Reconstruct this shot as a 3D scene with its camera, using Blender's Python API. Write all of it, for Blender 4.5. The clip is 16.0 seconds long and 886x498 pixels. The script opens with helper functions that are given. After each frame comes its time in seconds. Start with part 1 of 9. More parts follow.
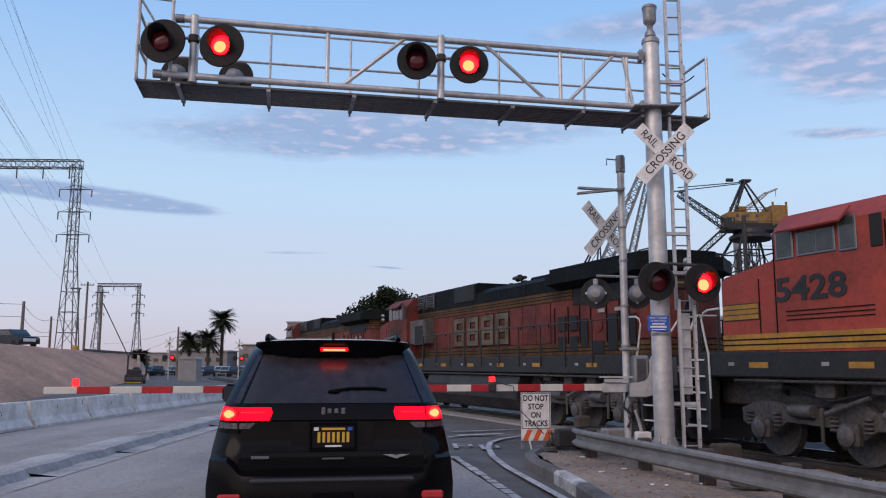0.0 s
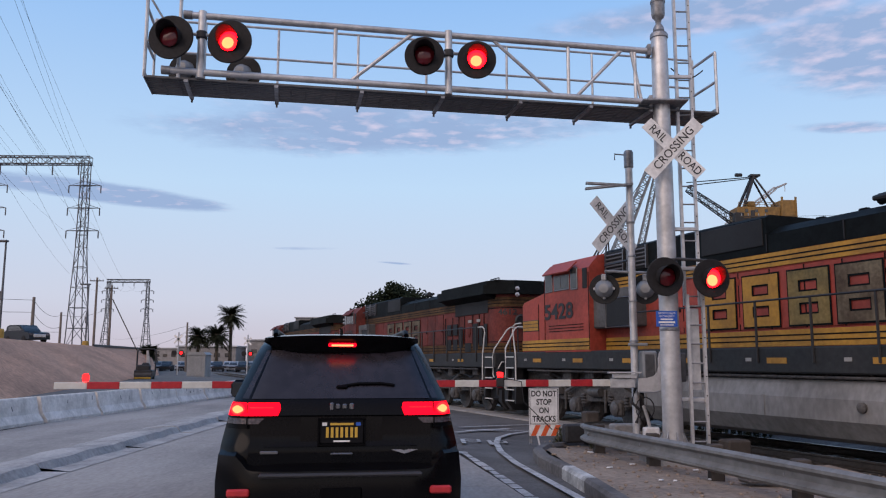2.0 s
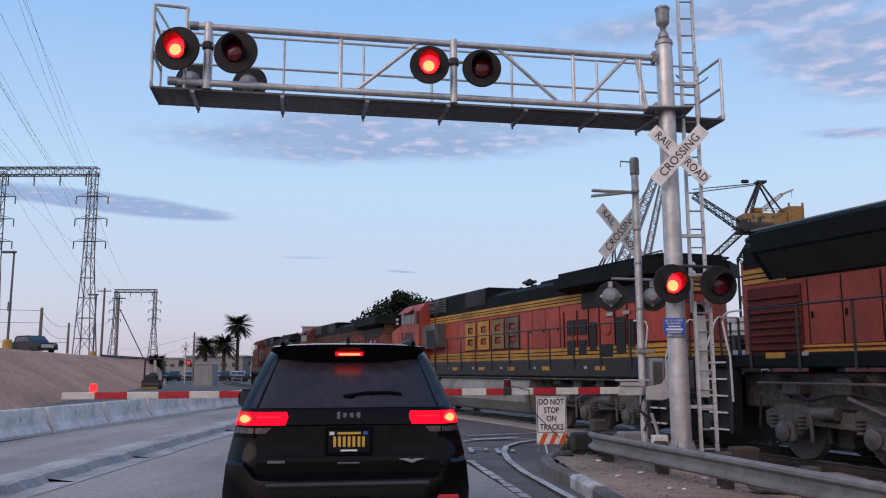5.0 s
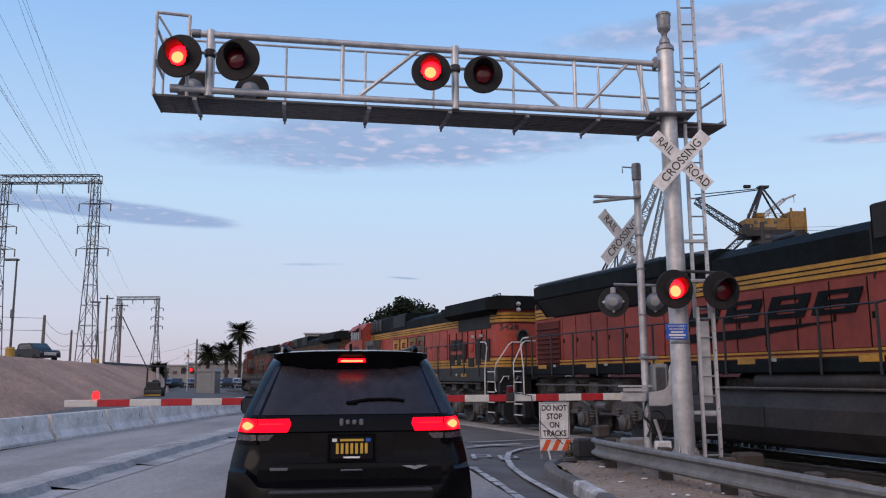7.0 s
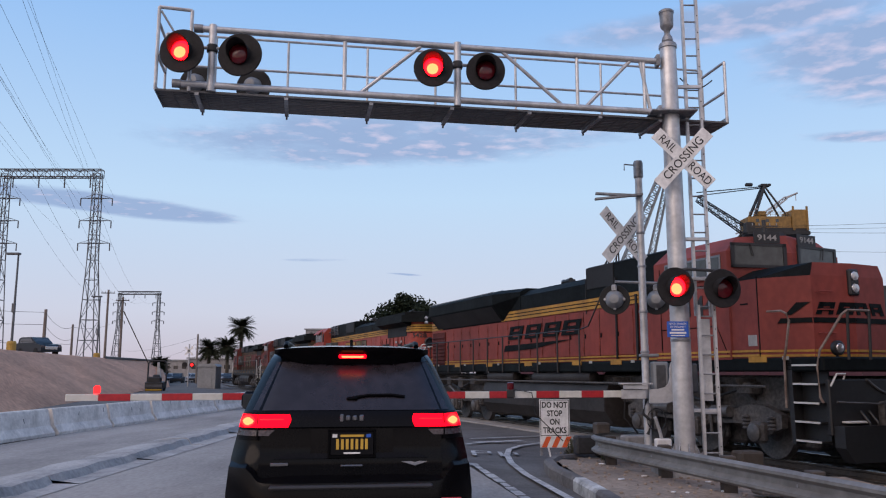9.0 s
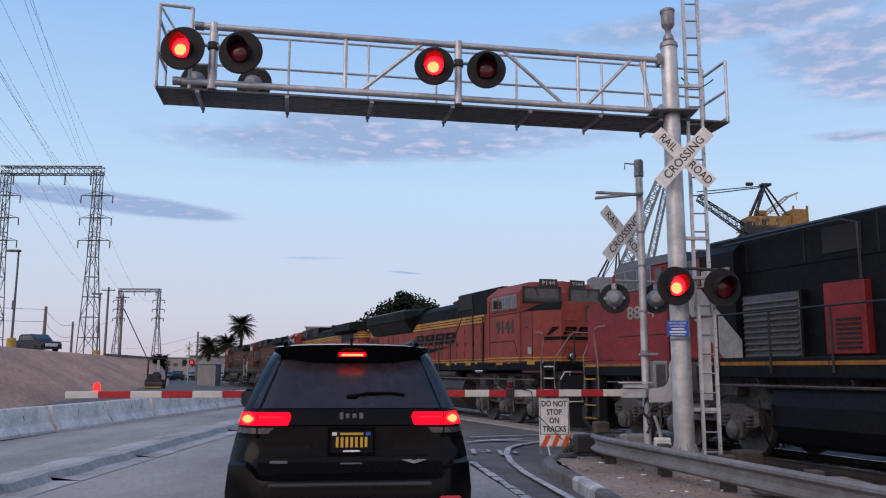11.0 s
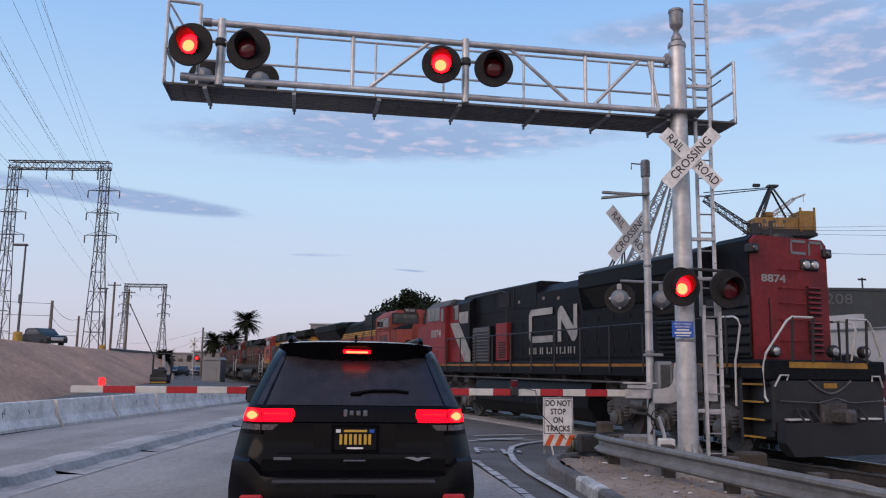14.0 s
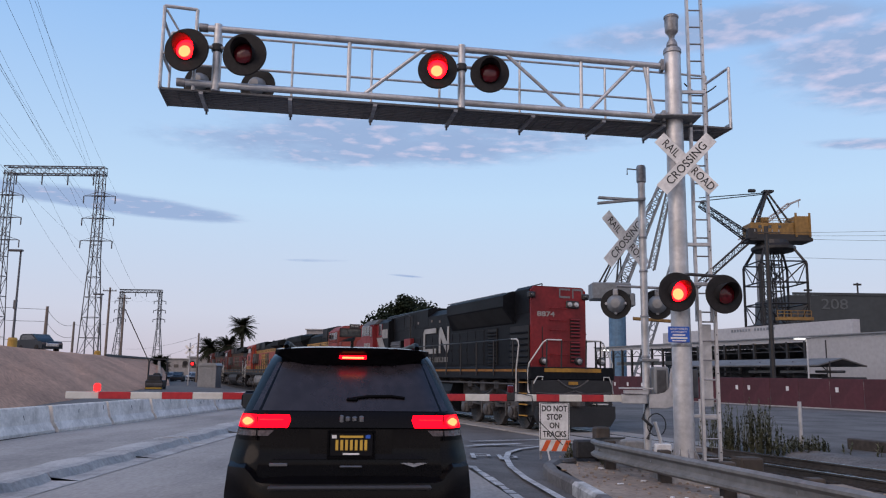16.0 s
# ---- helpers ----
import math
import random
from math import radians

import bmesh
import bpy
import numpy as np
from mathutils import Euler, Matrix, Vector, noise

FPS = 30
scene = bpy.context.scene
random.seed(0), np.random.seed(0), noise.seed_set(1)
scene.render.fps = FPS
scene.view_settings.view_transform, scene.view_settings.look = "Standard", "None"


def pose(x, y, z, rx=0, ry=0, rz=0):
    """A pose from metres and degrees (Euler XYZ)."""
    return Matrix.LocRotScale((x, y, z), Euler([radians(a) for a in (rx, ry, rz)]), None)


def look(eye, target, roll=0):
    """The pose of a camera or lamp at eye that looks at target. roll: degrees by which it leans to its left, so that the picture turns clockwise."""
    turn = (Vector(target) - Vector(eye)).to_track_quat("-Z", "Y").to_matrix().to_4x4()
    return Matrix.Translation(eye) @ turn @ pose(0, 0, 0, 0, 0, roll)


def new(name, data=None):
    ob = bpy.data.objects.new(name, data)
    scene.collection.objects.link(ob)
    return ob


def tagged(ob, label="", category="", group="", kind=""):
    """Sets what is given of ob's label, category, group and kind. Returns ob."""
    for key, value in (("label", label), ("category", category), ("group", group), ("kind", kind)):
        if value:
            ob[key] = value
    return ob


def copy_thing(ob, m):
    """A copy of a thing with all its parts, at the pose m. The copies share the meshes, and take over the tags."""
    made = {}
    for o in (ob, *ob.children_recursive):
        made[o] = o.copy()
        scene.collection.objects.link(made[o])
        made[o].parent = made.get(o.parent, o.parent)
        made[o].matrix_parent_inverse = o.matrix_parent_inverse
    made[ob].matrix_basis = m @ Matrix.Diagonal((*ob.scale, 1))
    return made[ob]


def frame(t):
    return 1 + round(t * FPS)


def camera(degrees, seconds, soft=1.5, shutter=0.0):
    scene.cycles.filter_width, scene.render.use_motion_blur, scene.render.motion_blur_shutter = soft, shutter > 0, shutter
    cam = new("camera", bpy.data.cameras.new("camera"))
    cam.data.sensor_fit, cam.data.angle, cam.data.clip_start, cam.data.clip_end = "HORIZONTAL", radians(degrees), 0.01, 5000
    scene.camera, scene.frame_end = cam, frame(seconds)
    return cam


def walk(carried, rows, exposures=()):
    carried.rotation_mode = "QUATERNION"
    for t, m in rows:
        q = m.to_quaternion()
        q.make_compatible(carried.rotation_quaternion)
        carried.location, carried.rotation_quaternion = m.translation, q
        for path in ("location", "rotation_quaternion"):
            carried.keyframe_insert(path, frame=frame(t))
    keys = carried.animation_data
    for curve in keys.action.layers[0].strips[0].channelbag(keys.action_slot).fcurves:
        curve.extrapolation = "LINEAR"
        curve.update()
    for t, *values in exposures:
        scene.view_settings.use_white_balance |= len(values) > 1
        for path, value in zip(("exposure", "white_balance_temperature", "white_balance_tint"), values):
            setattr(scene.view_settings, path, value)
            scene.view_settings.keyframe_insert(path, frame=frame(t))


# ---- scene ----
cam = camera(57.46, 16.0, soft=1.15)
PATH = [
    (0, 98.201, -0.107, -1.271),
    (0.5, 98.086, -0.079, -1.152),
    (1, 98.002, -0.071, -1.028),
    (1.5, 97.916, -0.083, -0.871),
    (2, 97.885, -0.116, -0.710),
    (2.5, 97.916, -0.093, -0.566),
    (3, 98.025, -0.071, -0.437),
    (3.5, 98.167, -0.027, -0.379),
    (4, 98.293, 0.020, -0.362),
    (6.5, 98.793, 0.335, -0.033),
    (7, 98.918, 0.332, -0.039),
    (7.5, 98.931, 0.285, -0.047),
    (8, 98.842, 0.221, -0.056),
    (8.5, 98.751, 0.104, -0.034),
    (9, 98.668, -0.000, 0.000),
    (11.5, 98.536, -0.296, -0.002),
    (12, 98.496, -0.457, 0.044),
    (12.5, 98.433, -0.596, 0.129),
    (13, 98.409, -0.700, 0.206),
    (13.5, 98.417, -0.772, 0.270),
    (14, 98.434, -0.815, 0.285),
    (14.5, 98.481, -0.831, 0.277),
    (15, 98.589, -0.781, 0.248),
    (15.5, 98.717, -0.779, 0.135),
    (16, 98.817, -0.746, 0.021),
]
walk(cam, [(t, pose(0, 0, 1.55, a, b, c)) for t, a, b, c in PATH], exposures=[(0, 0.22), (16, 0.22)])

# ---- sky and light ----
world = bpy.data.worlds.new("dusk_sky")
scene.world = world
world.use_nodes = True


def sky_nodes():
    nt = world.node_tree
    nt.nodes.clear()
    N, L = nt.nodes.new, nt.links.new
    out, bg = N("ShaderNodeOutputWorld"), N("ShaderNodeBackground")
    sky = N("ShaderNodeTexSky")
    sky.sky_type, sky.sun_disc = "NISHITA", False
    sky.sun_elevation, sky.sun_rotation = radians(4), radians(215)
    sky.air_density, sky.dust_density, sky.ozone_density = 1.0, 0.6, 2.5
    geo = N("ShaderNodeTexCoord")
    sep = N("ShaderNodeSeparateXYZ")
    L(geo.outputs["Generated"], sep.inputs[0])
    # dusk gradient: pale mauve at the horizon, blue above
    ramp = N("ShaderNodeValToRGB")
    el = ramp.color_ramp.elements
    el[0].position, el[0].color = 0.0, (0.56, 0.50, 0.60, 1)
    el[1].position, el[1].color = 1.0, (0.12, 0.27, 0.62, 1)
    for pos, col in ((0.07, (0.60, 0.625, 0.765, 1)), (0.21, (0.515, 0.69, 0.905, 1)), (0.43, (0.285, 0.51, 0.89, 1))):
        e = el.new(pos)
        e.color = col
    L(sep.outputs["Z"], ramp.inputs[0])
    mixg = N("ShaderNodeMix")
    mixg.data_type = "RGBA"
    mixg.inputs[0].default_value = 0.85
    # the western sky, behind the view, keeps the warm light of the sunset
    west = N("ShaderNodeMapRange")
    west.interpolation_type = "SMOOTHSTEP"
    west.inputs["From Min"].default_value, west.inputs["From Max"].default_value = 0.1, -0.7
    west.inputs["To Max"].default_value = 0.42
    L(sep.outputs["Y"], west.inputs["Value"])
    warm = N("ShaderNodeMix")
    warm.data_type = "RGBA"
    warm.inputs[7].default_value = (0.95, 0.66, 0.50, 1)
    L(west.outputs[0], warm.inputs[0])
    gain = N("ShaderNodeVectorMath")
    gain.operation = "SCALE"
    gain.inputs["Scale"].default_value = 0.1
    L(sky.outputs[0], gain.inputs[0])
    L(gain.outputs[0], mixg.inputs[6])
    L(ramp.outputs[0], warm.inputs[6])
    L(warm.outputs[2], mixg.inputs[7])

    # clouds lie on a flat layer: project the direction onto it
    zc = N("ShaderNodeMath")
    zc.operation, zc.inputs[1].default_value = "MAXIMUM", 0.03
    L(sep.outputs["Z"], zc.inputs[0])
    px, py = N("ShaderNodeMath"), N("ShaderNodeMath")
    for n, axis in ((px, "X"), (py, "Y")):
        n.operation = "DIVIDE"
        L(sep.outputs[axis], n.inputs[0])
        L(zc.outputs[0], n.inputs[1])
    comb = N("ShaderNodeCombineXYZ")
    L(px.outputs[0], comb.inputs[0])
    L(py.outputs[0], comb.inputs[1])
    big, fine = N("ShaderNodeTexNoise"), N("ShaderNodeTexNoise")
    big.inputs["Scale"].default_value, big.inputs["Detail"].default_value = 1.3, 8
    big.inputs["Roughness"].default_value = 0.70
    fine.inputs["Scale"].default_value, fine.inputs["Detail"].default_value = 9.0, 10
    L(comb.outputs[0], big.inputs["Vector"])
    L(comb.outputs[0], fine.inputs["Vector"])
    total = None
    # cloud banks: centre on the layer, half sizes, heading in degrees, weight
    for cx, cy, sx, sy, turn, w in CLOUDS:
        m = N("ShaderNodeMapping")
        m.vector_type = "TEXTURE"
        m.inputs["Location"].default_value = (cx, cy, 0)
        m.inputs["Rotation"].default_value = (0, 0, radians(turn))
        m.inputs["Scale"].default_value = (sx, sy, 1)
        L(comb.outputs[0], m.inputs["Vector"])
        ln = N("ShaderNodeVectorMath")
        ln.operation = "LENGTH"
        L(m.outputs[0], ln.inputs[0])
        fall = N("ShaderNodeMapRange")
        fall.interpolation_type = "SMOOTHSTEP"
        fall.inputs["From Min"].default_value, fall.inputs["From Max"].default_value = 1.25, 0.2
        fall.inputs["To Max"].default_value = w
        L(ln.outputs["Value"], fall.inputs["Value"])
        if total is None:
            total = fall.outputs[0]
        else:
            add = N("ShaderNodeMath")
            add.operation = "MAXIMUM"
            L(total, add.inputs[0])
            L(fall.outputs[0], add.inputs[1])
            total = add.outputs[0]
    # cover = bank strength + noise, cut at a threshold
    s1 = N("ShaderNodeMath")
    s1.operation, s1.inputs[1].default_value, s1.inputs[2].default_value = "MULTIPLY_ADD", 1.5, -0.75
    L(big.outputs["Fac"], s1.inputs[0])
    s2 = N("ShaderNodeMath")
    s2.operation = "ADD"
    L(s1.outputs[0], s2.inputs[0])
    L(total, s2.inputs[1])
    cut = N("ShaderNodeMapRange")
    cut.interpolation_type = "SMOOTHSTEP"
    cut.inputs["From Min"].default_value, cut.inputs["From Max"].default_value = 0.28, 0.95
    cut.inputs["To Max"].default_value = 0.9
    L(s2.outputs[0], cut.inputs["Value"])
    tone = N("ShaderNodeValToRGB")
    te = tone.color_ramp.elements
    te[0].position, te[0].color = 0.50, (0.27, 0.37, 0.58, 1)
    te[1].position, te[1].color = 0.92, (0.80, 0.66, 0.77, 1)
    lean = N("ShaderNodeMath")                 # warmer towards the lit side
    lean.operation, lean.inputs[1].default_value = "MULTIPLY_ADD", 0.035
    L(px.outputs[0], lean.inputs[0])
    L(fine.outputs["Fac"], lean.inputs[2])
    L(lean.outputs[0], tone.inputs[0])
    mixc = N("ShaderNodeMix")
    mixc.data_type = "RGBA"
    L(cut.outputs[0], mixc.inputs[0])
    L(mixg.outputs[2], mixc.inputs[6])
    L(tone.outputs[0], mixc.inputs[7])
    bg.inputs["Strength"].default_value = SKY_STRENGTH
    L(mixc.outputs[2], bg.inputs[0])
    L(bg.outputs[0], out.inputs[0])


SKY_STRENGTH = 1.0
CLOUDS = [
    (-0.28, 3.42, 1.35, 0.60, -3, 0.98),
    (0.80, 2.22, 0.65, 0.20, -18, 1.0),
    (1.50, 2.50, 0.75, 0.48, 40, 1.05),
    (1.80, 3.35, 0.36, 0.14, 0, 0.8),
    (-2.00, 4.80, 1.05, 0.38, 44, 1.3),
    (-1.15, 7.2, 0.45, 0.18, 0, 0.6),
    (-0.4, 8.3, 0.28, 0.12, 40, 0.95),
]
sky_nodes()
sun = new("sun", bpy.data.lights.new("sun", "SUN"))
sun.data.energy, sun.data.angle, sun.data.color = 1.25, radians(50), (1.0, 0.76, 0.62)
sun.matrix_basis = look((-34, -40, 42), (0, 0, 0))

# ---- materials ----
MATS = {}


def mat(name, col, rough=0.6, metal=0.0, scale=6.0, var=0.25, bump=0.15, grime=None, gscale=0.7, spec=0.5, emit=0.0, glow=None, coat=0.0, stretch=(1, 1, 1), per=0.0, fine=8.0):
    """A surface with large stains, fine grain, relief and, with per, a tone of its own for each piece."""
    m = bpy.data.materials.new(name)
    m.use_nodes = True
    nt = m.node_tree
    N, L = nt.nodes.new, nt.links.new
    b = nt.nodes["Principled BSDF"]
    b.inputs["Roughness"].default_value, b.inputs["Metallic"].default_value = rough, metal
    b.inputs["Specular IOR Level"].default_value = spec
    b.inputs["Coat Weight"].default_value = coat
    tc, mp = N("ShaderNodeTexCoord"), N("ShaderNodeMapping")
    mp.inputs["Scale"].default_value = stretch
    L(tc.outputs["Object"], mp.inputs[0])
    n1, n2 = N("ShaderNodeTexNoise"), N("ShaderNodeTexNoise")
    n1.inputs["Scale"].default_value, n1.inputs["Detail"].default_value = gscale, 5
    n2.inputs["Scale"].default_value, n2.inputs["Detail"].default_value = scale * fine / 4, 4
    n1.inputs["Roughness"].default_value = 0.65
    for n in (n1, n2):
        L(mp.outputs[0], n.inputs["Vector"])
    c = Vector(col)
    g = Vector(grime) if grime else c * (1 - var * 1.6)
    ramp = N("ShaderNodeValToRGB")
    e = ramp.color_ramp.elements
    e[0].position, e[0].color = 0.34, (*g, 1)
    e[1].position, e[1].color = 0.62, (*c, 1)
    L(n1.outputs["Fac"], ramp.inputs[0])
    mr = N("ShaderNodeMapRange")
    mr.inputs["From Min"].default_value, mr.inputs["From Max"].default_value = 0.25, 0.75
    mr.inputs["To Min"].default_value, mr.inputs["To Max"].default_value = 1 - var, 1 + var
    L(n2.outputs["Fac"], mr.inputs[0])
    last = mr.outputs[0]
    if per:
        oi = N("ShaderNodeObjectInfo")
        m2 = N("ShaderNodeMapRange")
        m2.inputs["To Min"].default_value, m2.inputs["To Max"].default_value = 1 - per, 1 + per
        L(oi.outputs["Random"], m2.inputs[0])
        mm = N("ShaderNodeMath")
        mm.operation = "MULTIPLY"
        L(last, mm.inputs[0])
        L(m2.outputs[0], mm.inputs[1])
        last = mm.outputs[0]
    mul = N("ShaderNodeVectorMath")
    mul.operation = "SCALE"
    L(ramp.outputs[0], mul.inputs[0])
    L(last, mul.inputs["Scale"])
    L(mul.outputs[0], b.inputs["Base Color"])
    rr = N("ShaderNodeMapRange")
    rr.inputs["To Min"].default_value, rr.inputs["To Max"].default_value = min(1, rough * 1.25), rough * 0.8
    L(n1.outputs["Fac"], rr.inputs[0])
    L(rr.outputs[0], b.inputs["Roughness"])
    if bump:
        bp = N("ShaderNodeBump")
        bp.inputs["Strength"].default_value, bp.inputs["Distance"].default_value = bump, 0.01
        L(n2.outputs["Fac"], bp.inputs["Height"])
        L(bp.outputs[0], b.inputs["Normal"])
    if emit:
        b.inputs["Emission Color"].default_value = (*(glow or col), 1)
        b.inputs["Emission Strength"].default_value = emit
    MATS[name] = m
    return m


GALV = mat("galvanized", (0.60, 0.60, 0.61), 0.45, 0.55, 5, 0.14, 0.08, (0.42, 0.42, 0.43), 2.2)
RAILGALV = mat("weathered_guardrail", (0.24, 0.245, 0.245), 0.6, 0.25, 5, 0.15, 0.1, (0.15, 0.15, 0.15), 1.3)
POLEPALE = mat("weathered_pole", (0.20, 0.17, 0.15), 0.9, 0, 4, 0.25, 0.2)
MACHINEDARK = mat("gate_case_grey", (0.08, 0.083, 0.09), 0.6, 0.1, 4, 0.2, 0.1, (0.05, 0.05, 0.055), 2)
STEEL = mat("dull_steel", (0.36, 0.37, 0.39), 0.5, 0.6, 8, 0.2, 0.1, (0.2, 0.2, 0.21), 2.0)
DARKSTEEL = mat("dark_steel", (0.045, 0.045, 0.048), 0.6, 0.2, 8, 0.25, 0.1)
LATTICE = mat("tower_steel", (0.125, 0.135, 0.15), 0.7, 0.2, 4, 0.15, 0)
BLACKPAINT = mat("black_paint", (0.018, 0.018, 0.02), 0.5, 0, 8, 0.2, 0.05)
HOOD = mat("lamp_black", (0.016, 0.015, 0.016), 0.7, 0, 8, 0.2, 0.08, (0.026, 0.025, 0.027), 6, spec=0.25)
WHITE = mat("sign_white", (0.82, 0.82, 0.82), 0.45, 0, 8, 0.05, 0.03, (0.6, 0.6, 0.6), 4)
SIGNBLACK = mat("sign_black", (0.012, 0.012, 0.014), 0.5, 0, 8, 0.1, 0)
REDSTRIPE = mat("red_stripe", (0.48, 0.025, 0.03), 0.4, 0, 8, 0.1, 0.03, (0.4, 0.02, 0.03), 4)
WHITESTRIPE = mat("white_stripe", (0.72, 0.71, 0.66), 0.4, 0, 8, 0.06, 0.03, (0.6, 0.58, 0.52), 3)
ORANGESTRIPE = mat("orange_stripe", (0.75, 0.12, 0.03), 0.5, 0, 8, 0.1, 0.03)
BLUESIGN = mat("blue_sign", (0.02, 0.10, 0.48), 0.45, 0, 8, 0.1, 0)
REDLENS = mat("dark_red_lens", (0.10, 0.006, 0.012), 0.16, 0, 20, 0.15, 0.05)
GLOW = mat("red_glow", (0.25, 0.002, 0.004), 0.6, 0, 20, 0.0, 0, spec=0.0, emit=16, glow=(1.0, 0.0012, 0.004))
GLOWCORE = mat("red_glow_core", (0.25, 0.004, 0.004), 0.6, 0, 20, 0.0, 0, spec=0.0, emit=3.2, glow=(1.0, 0.20, 0.07))
GLOWRING = mat("red_glow_ring", (0.25, 0.004, 0.004), 0.6, 0, 20, 0.0, 0, spec=0.0, emit=4.0, glow=(1.0, 0.012, 0.014))
GLOWTAIL = mat("tail_glow", (0.20, 0.002, 0.004), 0.6, 0, 20, 0.0, 0, spec=0.0, emit=2.6, glow=(1.0, 0.002, 0.012))
WHITELAMP = mat("pale_lamp", (0.6, 0.6, 0.58), 0.4, 0, 8, 0.1, 0, emit=3.0)
CONCRETE = mat("road_concrete", (0.345, 0.325, 0.305), 0.8, 0, 10, 0.16, 0.3, (0.22, 0.208, 0.198), 0.5, stretch=(1, 0.3, 1), per=0.08, spec=0.25)
ASPHALT = mat("asphalt", (0.150, 0.143, 0.138), 0.85, 0, 14, 0.3, 0.4, (0.085, 0.08, 0.077), 0.4, spec=0.2)
DIRT = mat("dirt", (0.34, 0.265, 0.20), 0.95, 0, 6, 0.35, 0.6, (0.19, 0.15, 0.12), 0.5)
SLOPE = mat("bank_dirt", (0.47, 0.27, 0.175), 0.95, 0, 2.2, 0.35, 0.8, (0.31, 0.18, 0.12), 0.25)
GROUND = mat("far_ground", (0.11, 0.105, 0.10), 0.9, 0, 3, 0.3, 0.3, (0.07, 0.07, 0.07), 0.08)
BARRIER = mat("barrier_concrete", (0.82, 0.77, 0.72), 0.85, 0, 6, 0.14, 0.2, (0.56, 0.52, 0.48), 1.8, per=0.05, spec=0.2)
CURB = mat("curb_concrete", (0.42, 0.41, 0.40), 0.85, 0, 8, 0.2, 0.3, (0.24, 0.235, 0.23), 1.1)
KERBDARK = mat("dark_kerb_concrete", (0.15, 0.14, 0.135), 0.9, 0, 8, 0.25, 0.4, (0.085, 0.08, 0.078), 1.4)
CURBWHITE = mat("curb_white_paint", (0.62, 0.62, 0.6), 0.7, 0, 9, 0.2, 0.2, (0.25, 0.25, 0.24), 3)
MARKING = mat("road_paint", (0.52, 0.52, 0.51), 0.7, 0, 12, 0.25, 0.1, (0.26, 0.26, 0.26), 3)
RAILSTEEL = mat("rail_steel", (0.09, 0.075, 0.065), 0.6, 0.5, 6, 0.25, 0.2)
RAILTOP = mat("polished_rail", (0.45, 0.45, 0.46), 0.25, 1.0, 6, 0.1, 0)
TIE = mat("tie_wood", (0.07, 0.058, 0.05), 0.9, 0, 6, 0.3, 0.5, per=0.25)
BALLAST = mat("ballast", (0.15, 0.14, 0.13), 0.95, 0, 12, 0.5, 0.8, (0.10, 0.09, 0.085), 1.0)
ORANGE = mat("loco_orange", (0.35, 0.058, 0.038), 0.5, 0, 5, 0.2, 0.06, (0.22, 0.044, 0.032), 0.7, spec=0.3)
ORANGEFADE = mat("faded_loco_orange", (0.165, 0.038, 0.030), 0.65, 0, 5, 0.22, 0.08, (0.075, 0.026, 0.023), 0.7, spec=0.2)
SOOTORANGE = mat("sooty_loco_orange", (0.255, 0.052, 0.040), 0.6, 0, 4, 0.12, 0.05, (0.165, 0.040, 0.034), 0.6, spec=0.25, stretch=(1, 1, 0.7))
LOCODARK = mat("loco_dark_green", (0.0075, 0.0105, 0.0115), 0.6, 0, 5, 0.3, 0.06, (0.005, 0.006, 0.007), 0.9, spec=0.08)
YELLOW = mat("loco_yellow", (0.46, 0.24, 0.035), 0.55, 0, 6, 0.18, 0.05, (0.28, 0.15, 0.035), 1.2, spec=0.3)
YELLOWFADE = mat("dirty_yellow", (0.115, 0.062, 0.024), 0.7, 0, 6, 0.3, 0.05, (0.050, 0.030, 0.018), 1.0, spec=0.15)
SILLYEL = mat("sill_amber", (0.30, 0.13, 0.025), 0.6, 0, 6, 0.2, 0.05, (0.18, 0.085, 0.025), 1.2, spec=0.2)
CNRED = mat("loco_red", (0.225, 0.020, 0.024), 0.5, 0, 5, 0.18, 0.05, (0.135, 0.016, 0.019), 0.8, spec=0.3)
CNBLACK = mat("loco_black", (0.0065, 0.0078, 0.0105), 0.5, 0, 5, 0.35, 0.06, (0.0095, 0.0105, 0.013), 0.9, spec=0.10)
CNWHITE = mat("loco_white", (0.36, 0.355, 0.34), 0.55, 0, 5, 0.15, 0.03, (0.22, 0.215, 0.205), 1.0)
UNDER = mat("loco_underside", (0.058, 0.056, 0.058), 0.6, 0.0, 7, 0.5, 0.3, (0.095, 0.088, 0.083), 1.6, spec=0.3)
GREASE = mat("greasy_casting", (0.098, 0.094, 0.094), 0.45, 0.0, 7, 0.4, 0.2, (0.050, 0.047, 0.046), 2.0, spec=0.4)
SILLGREY = mat("sill_dark_grey", (0.022, 0.025, 0.027), 0.55, 0, 5, 0.25, 0.06, (0.032, 0.032, 0.033), 0.9, spec=0.25)
CASEGREY = mat("faded_grey_case", (0.115, 0.115, 0.115), 0.65, 0.1, 5, 0.2, 0.08, (0.075, 0.074, 0.073), 1.4, spec=0.25)
OLIVEMARK = mat("worn_olive_mark", (0.22, 0.16, 0.06), 0.65, 0, 6, 0.3, 0.05, (0.12, 0.10, 0.05), 1.6, spec=0.2)
GREYMARK = mat("worn_grey_mark", (0.15, 0.125, 0.085), 0.7, 0, 6, 0.35, 0.05, (0.075, 0.055, 0.04), 1.6, spec=0.2)
RUSTRED = mat("dull_rust_red", (0.10, 0.022, 0.018), 0.7, 0, 5, 0.25, 0.08, (0.06, 0.016, 0.014), 1.0, spec=0.2)
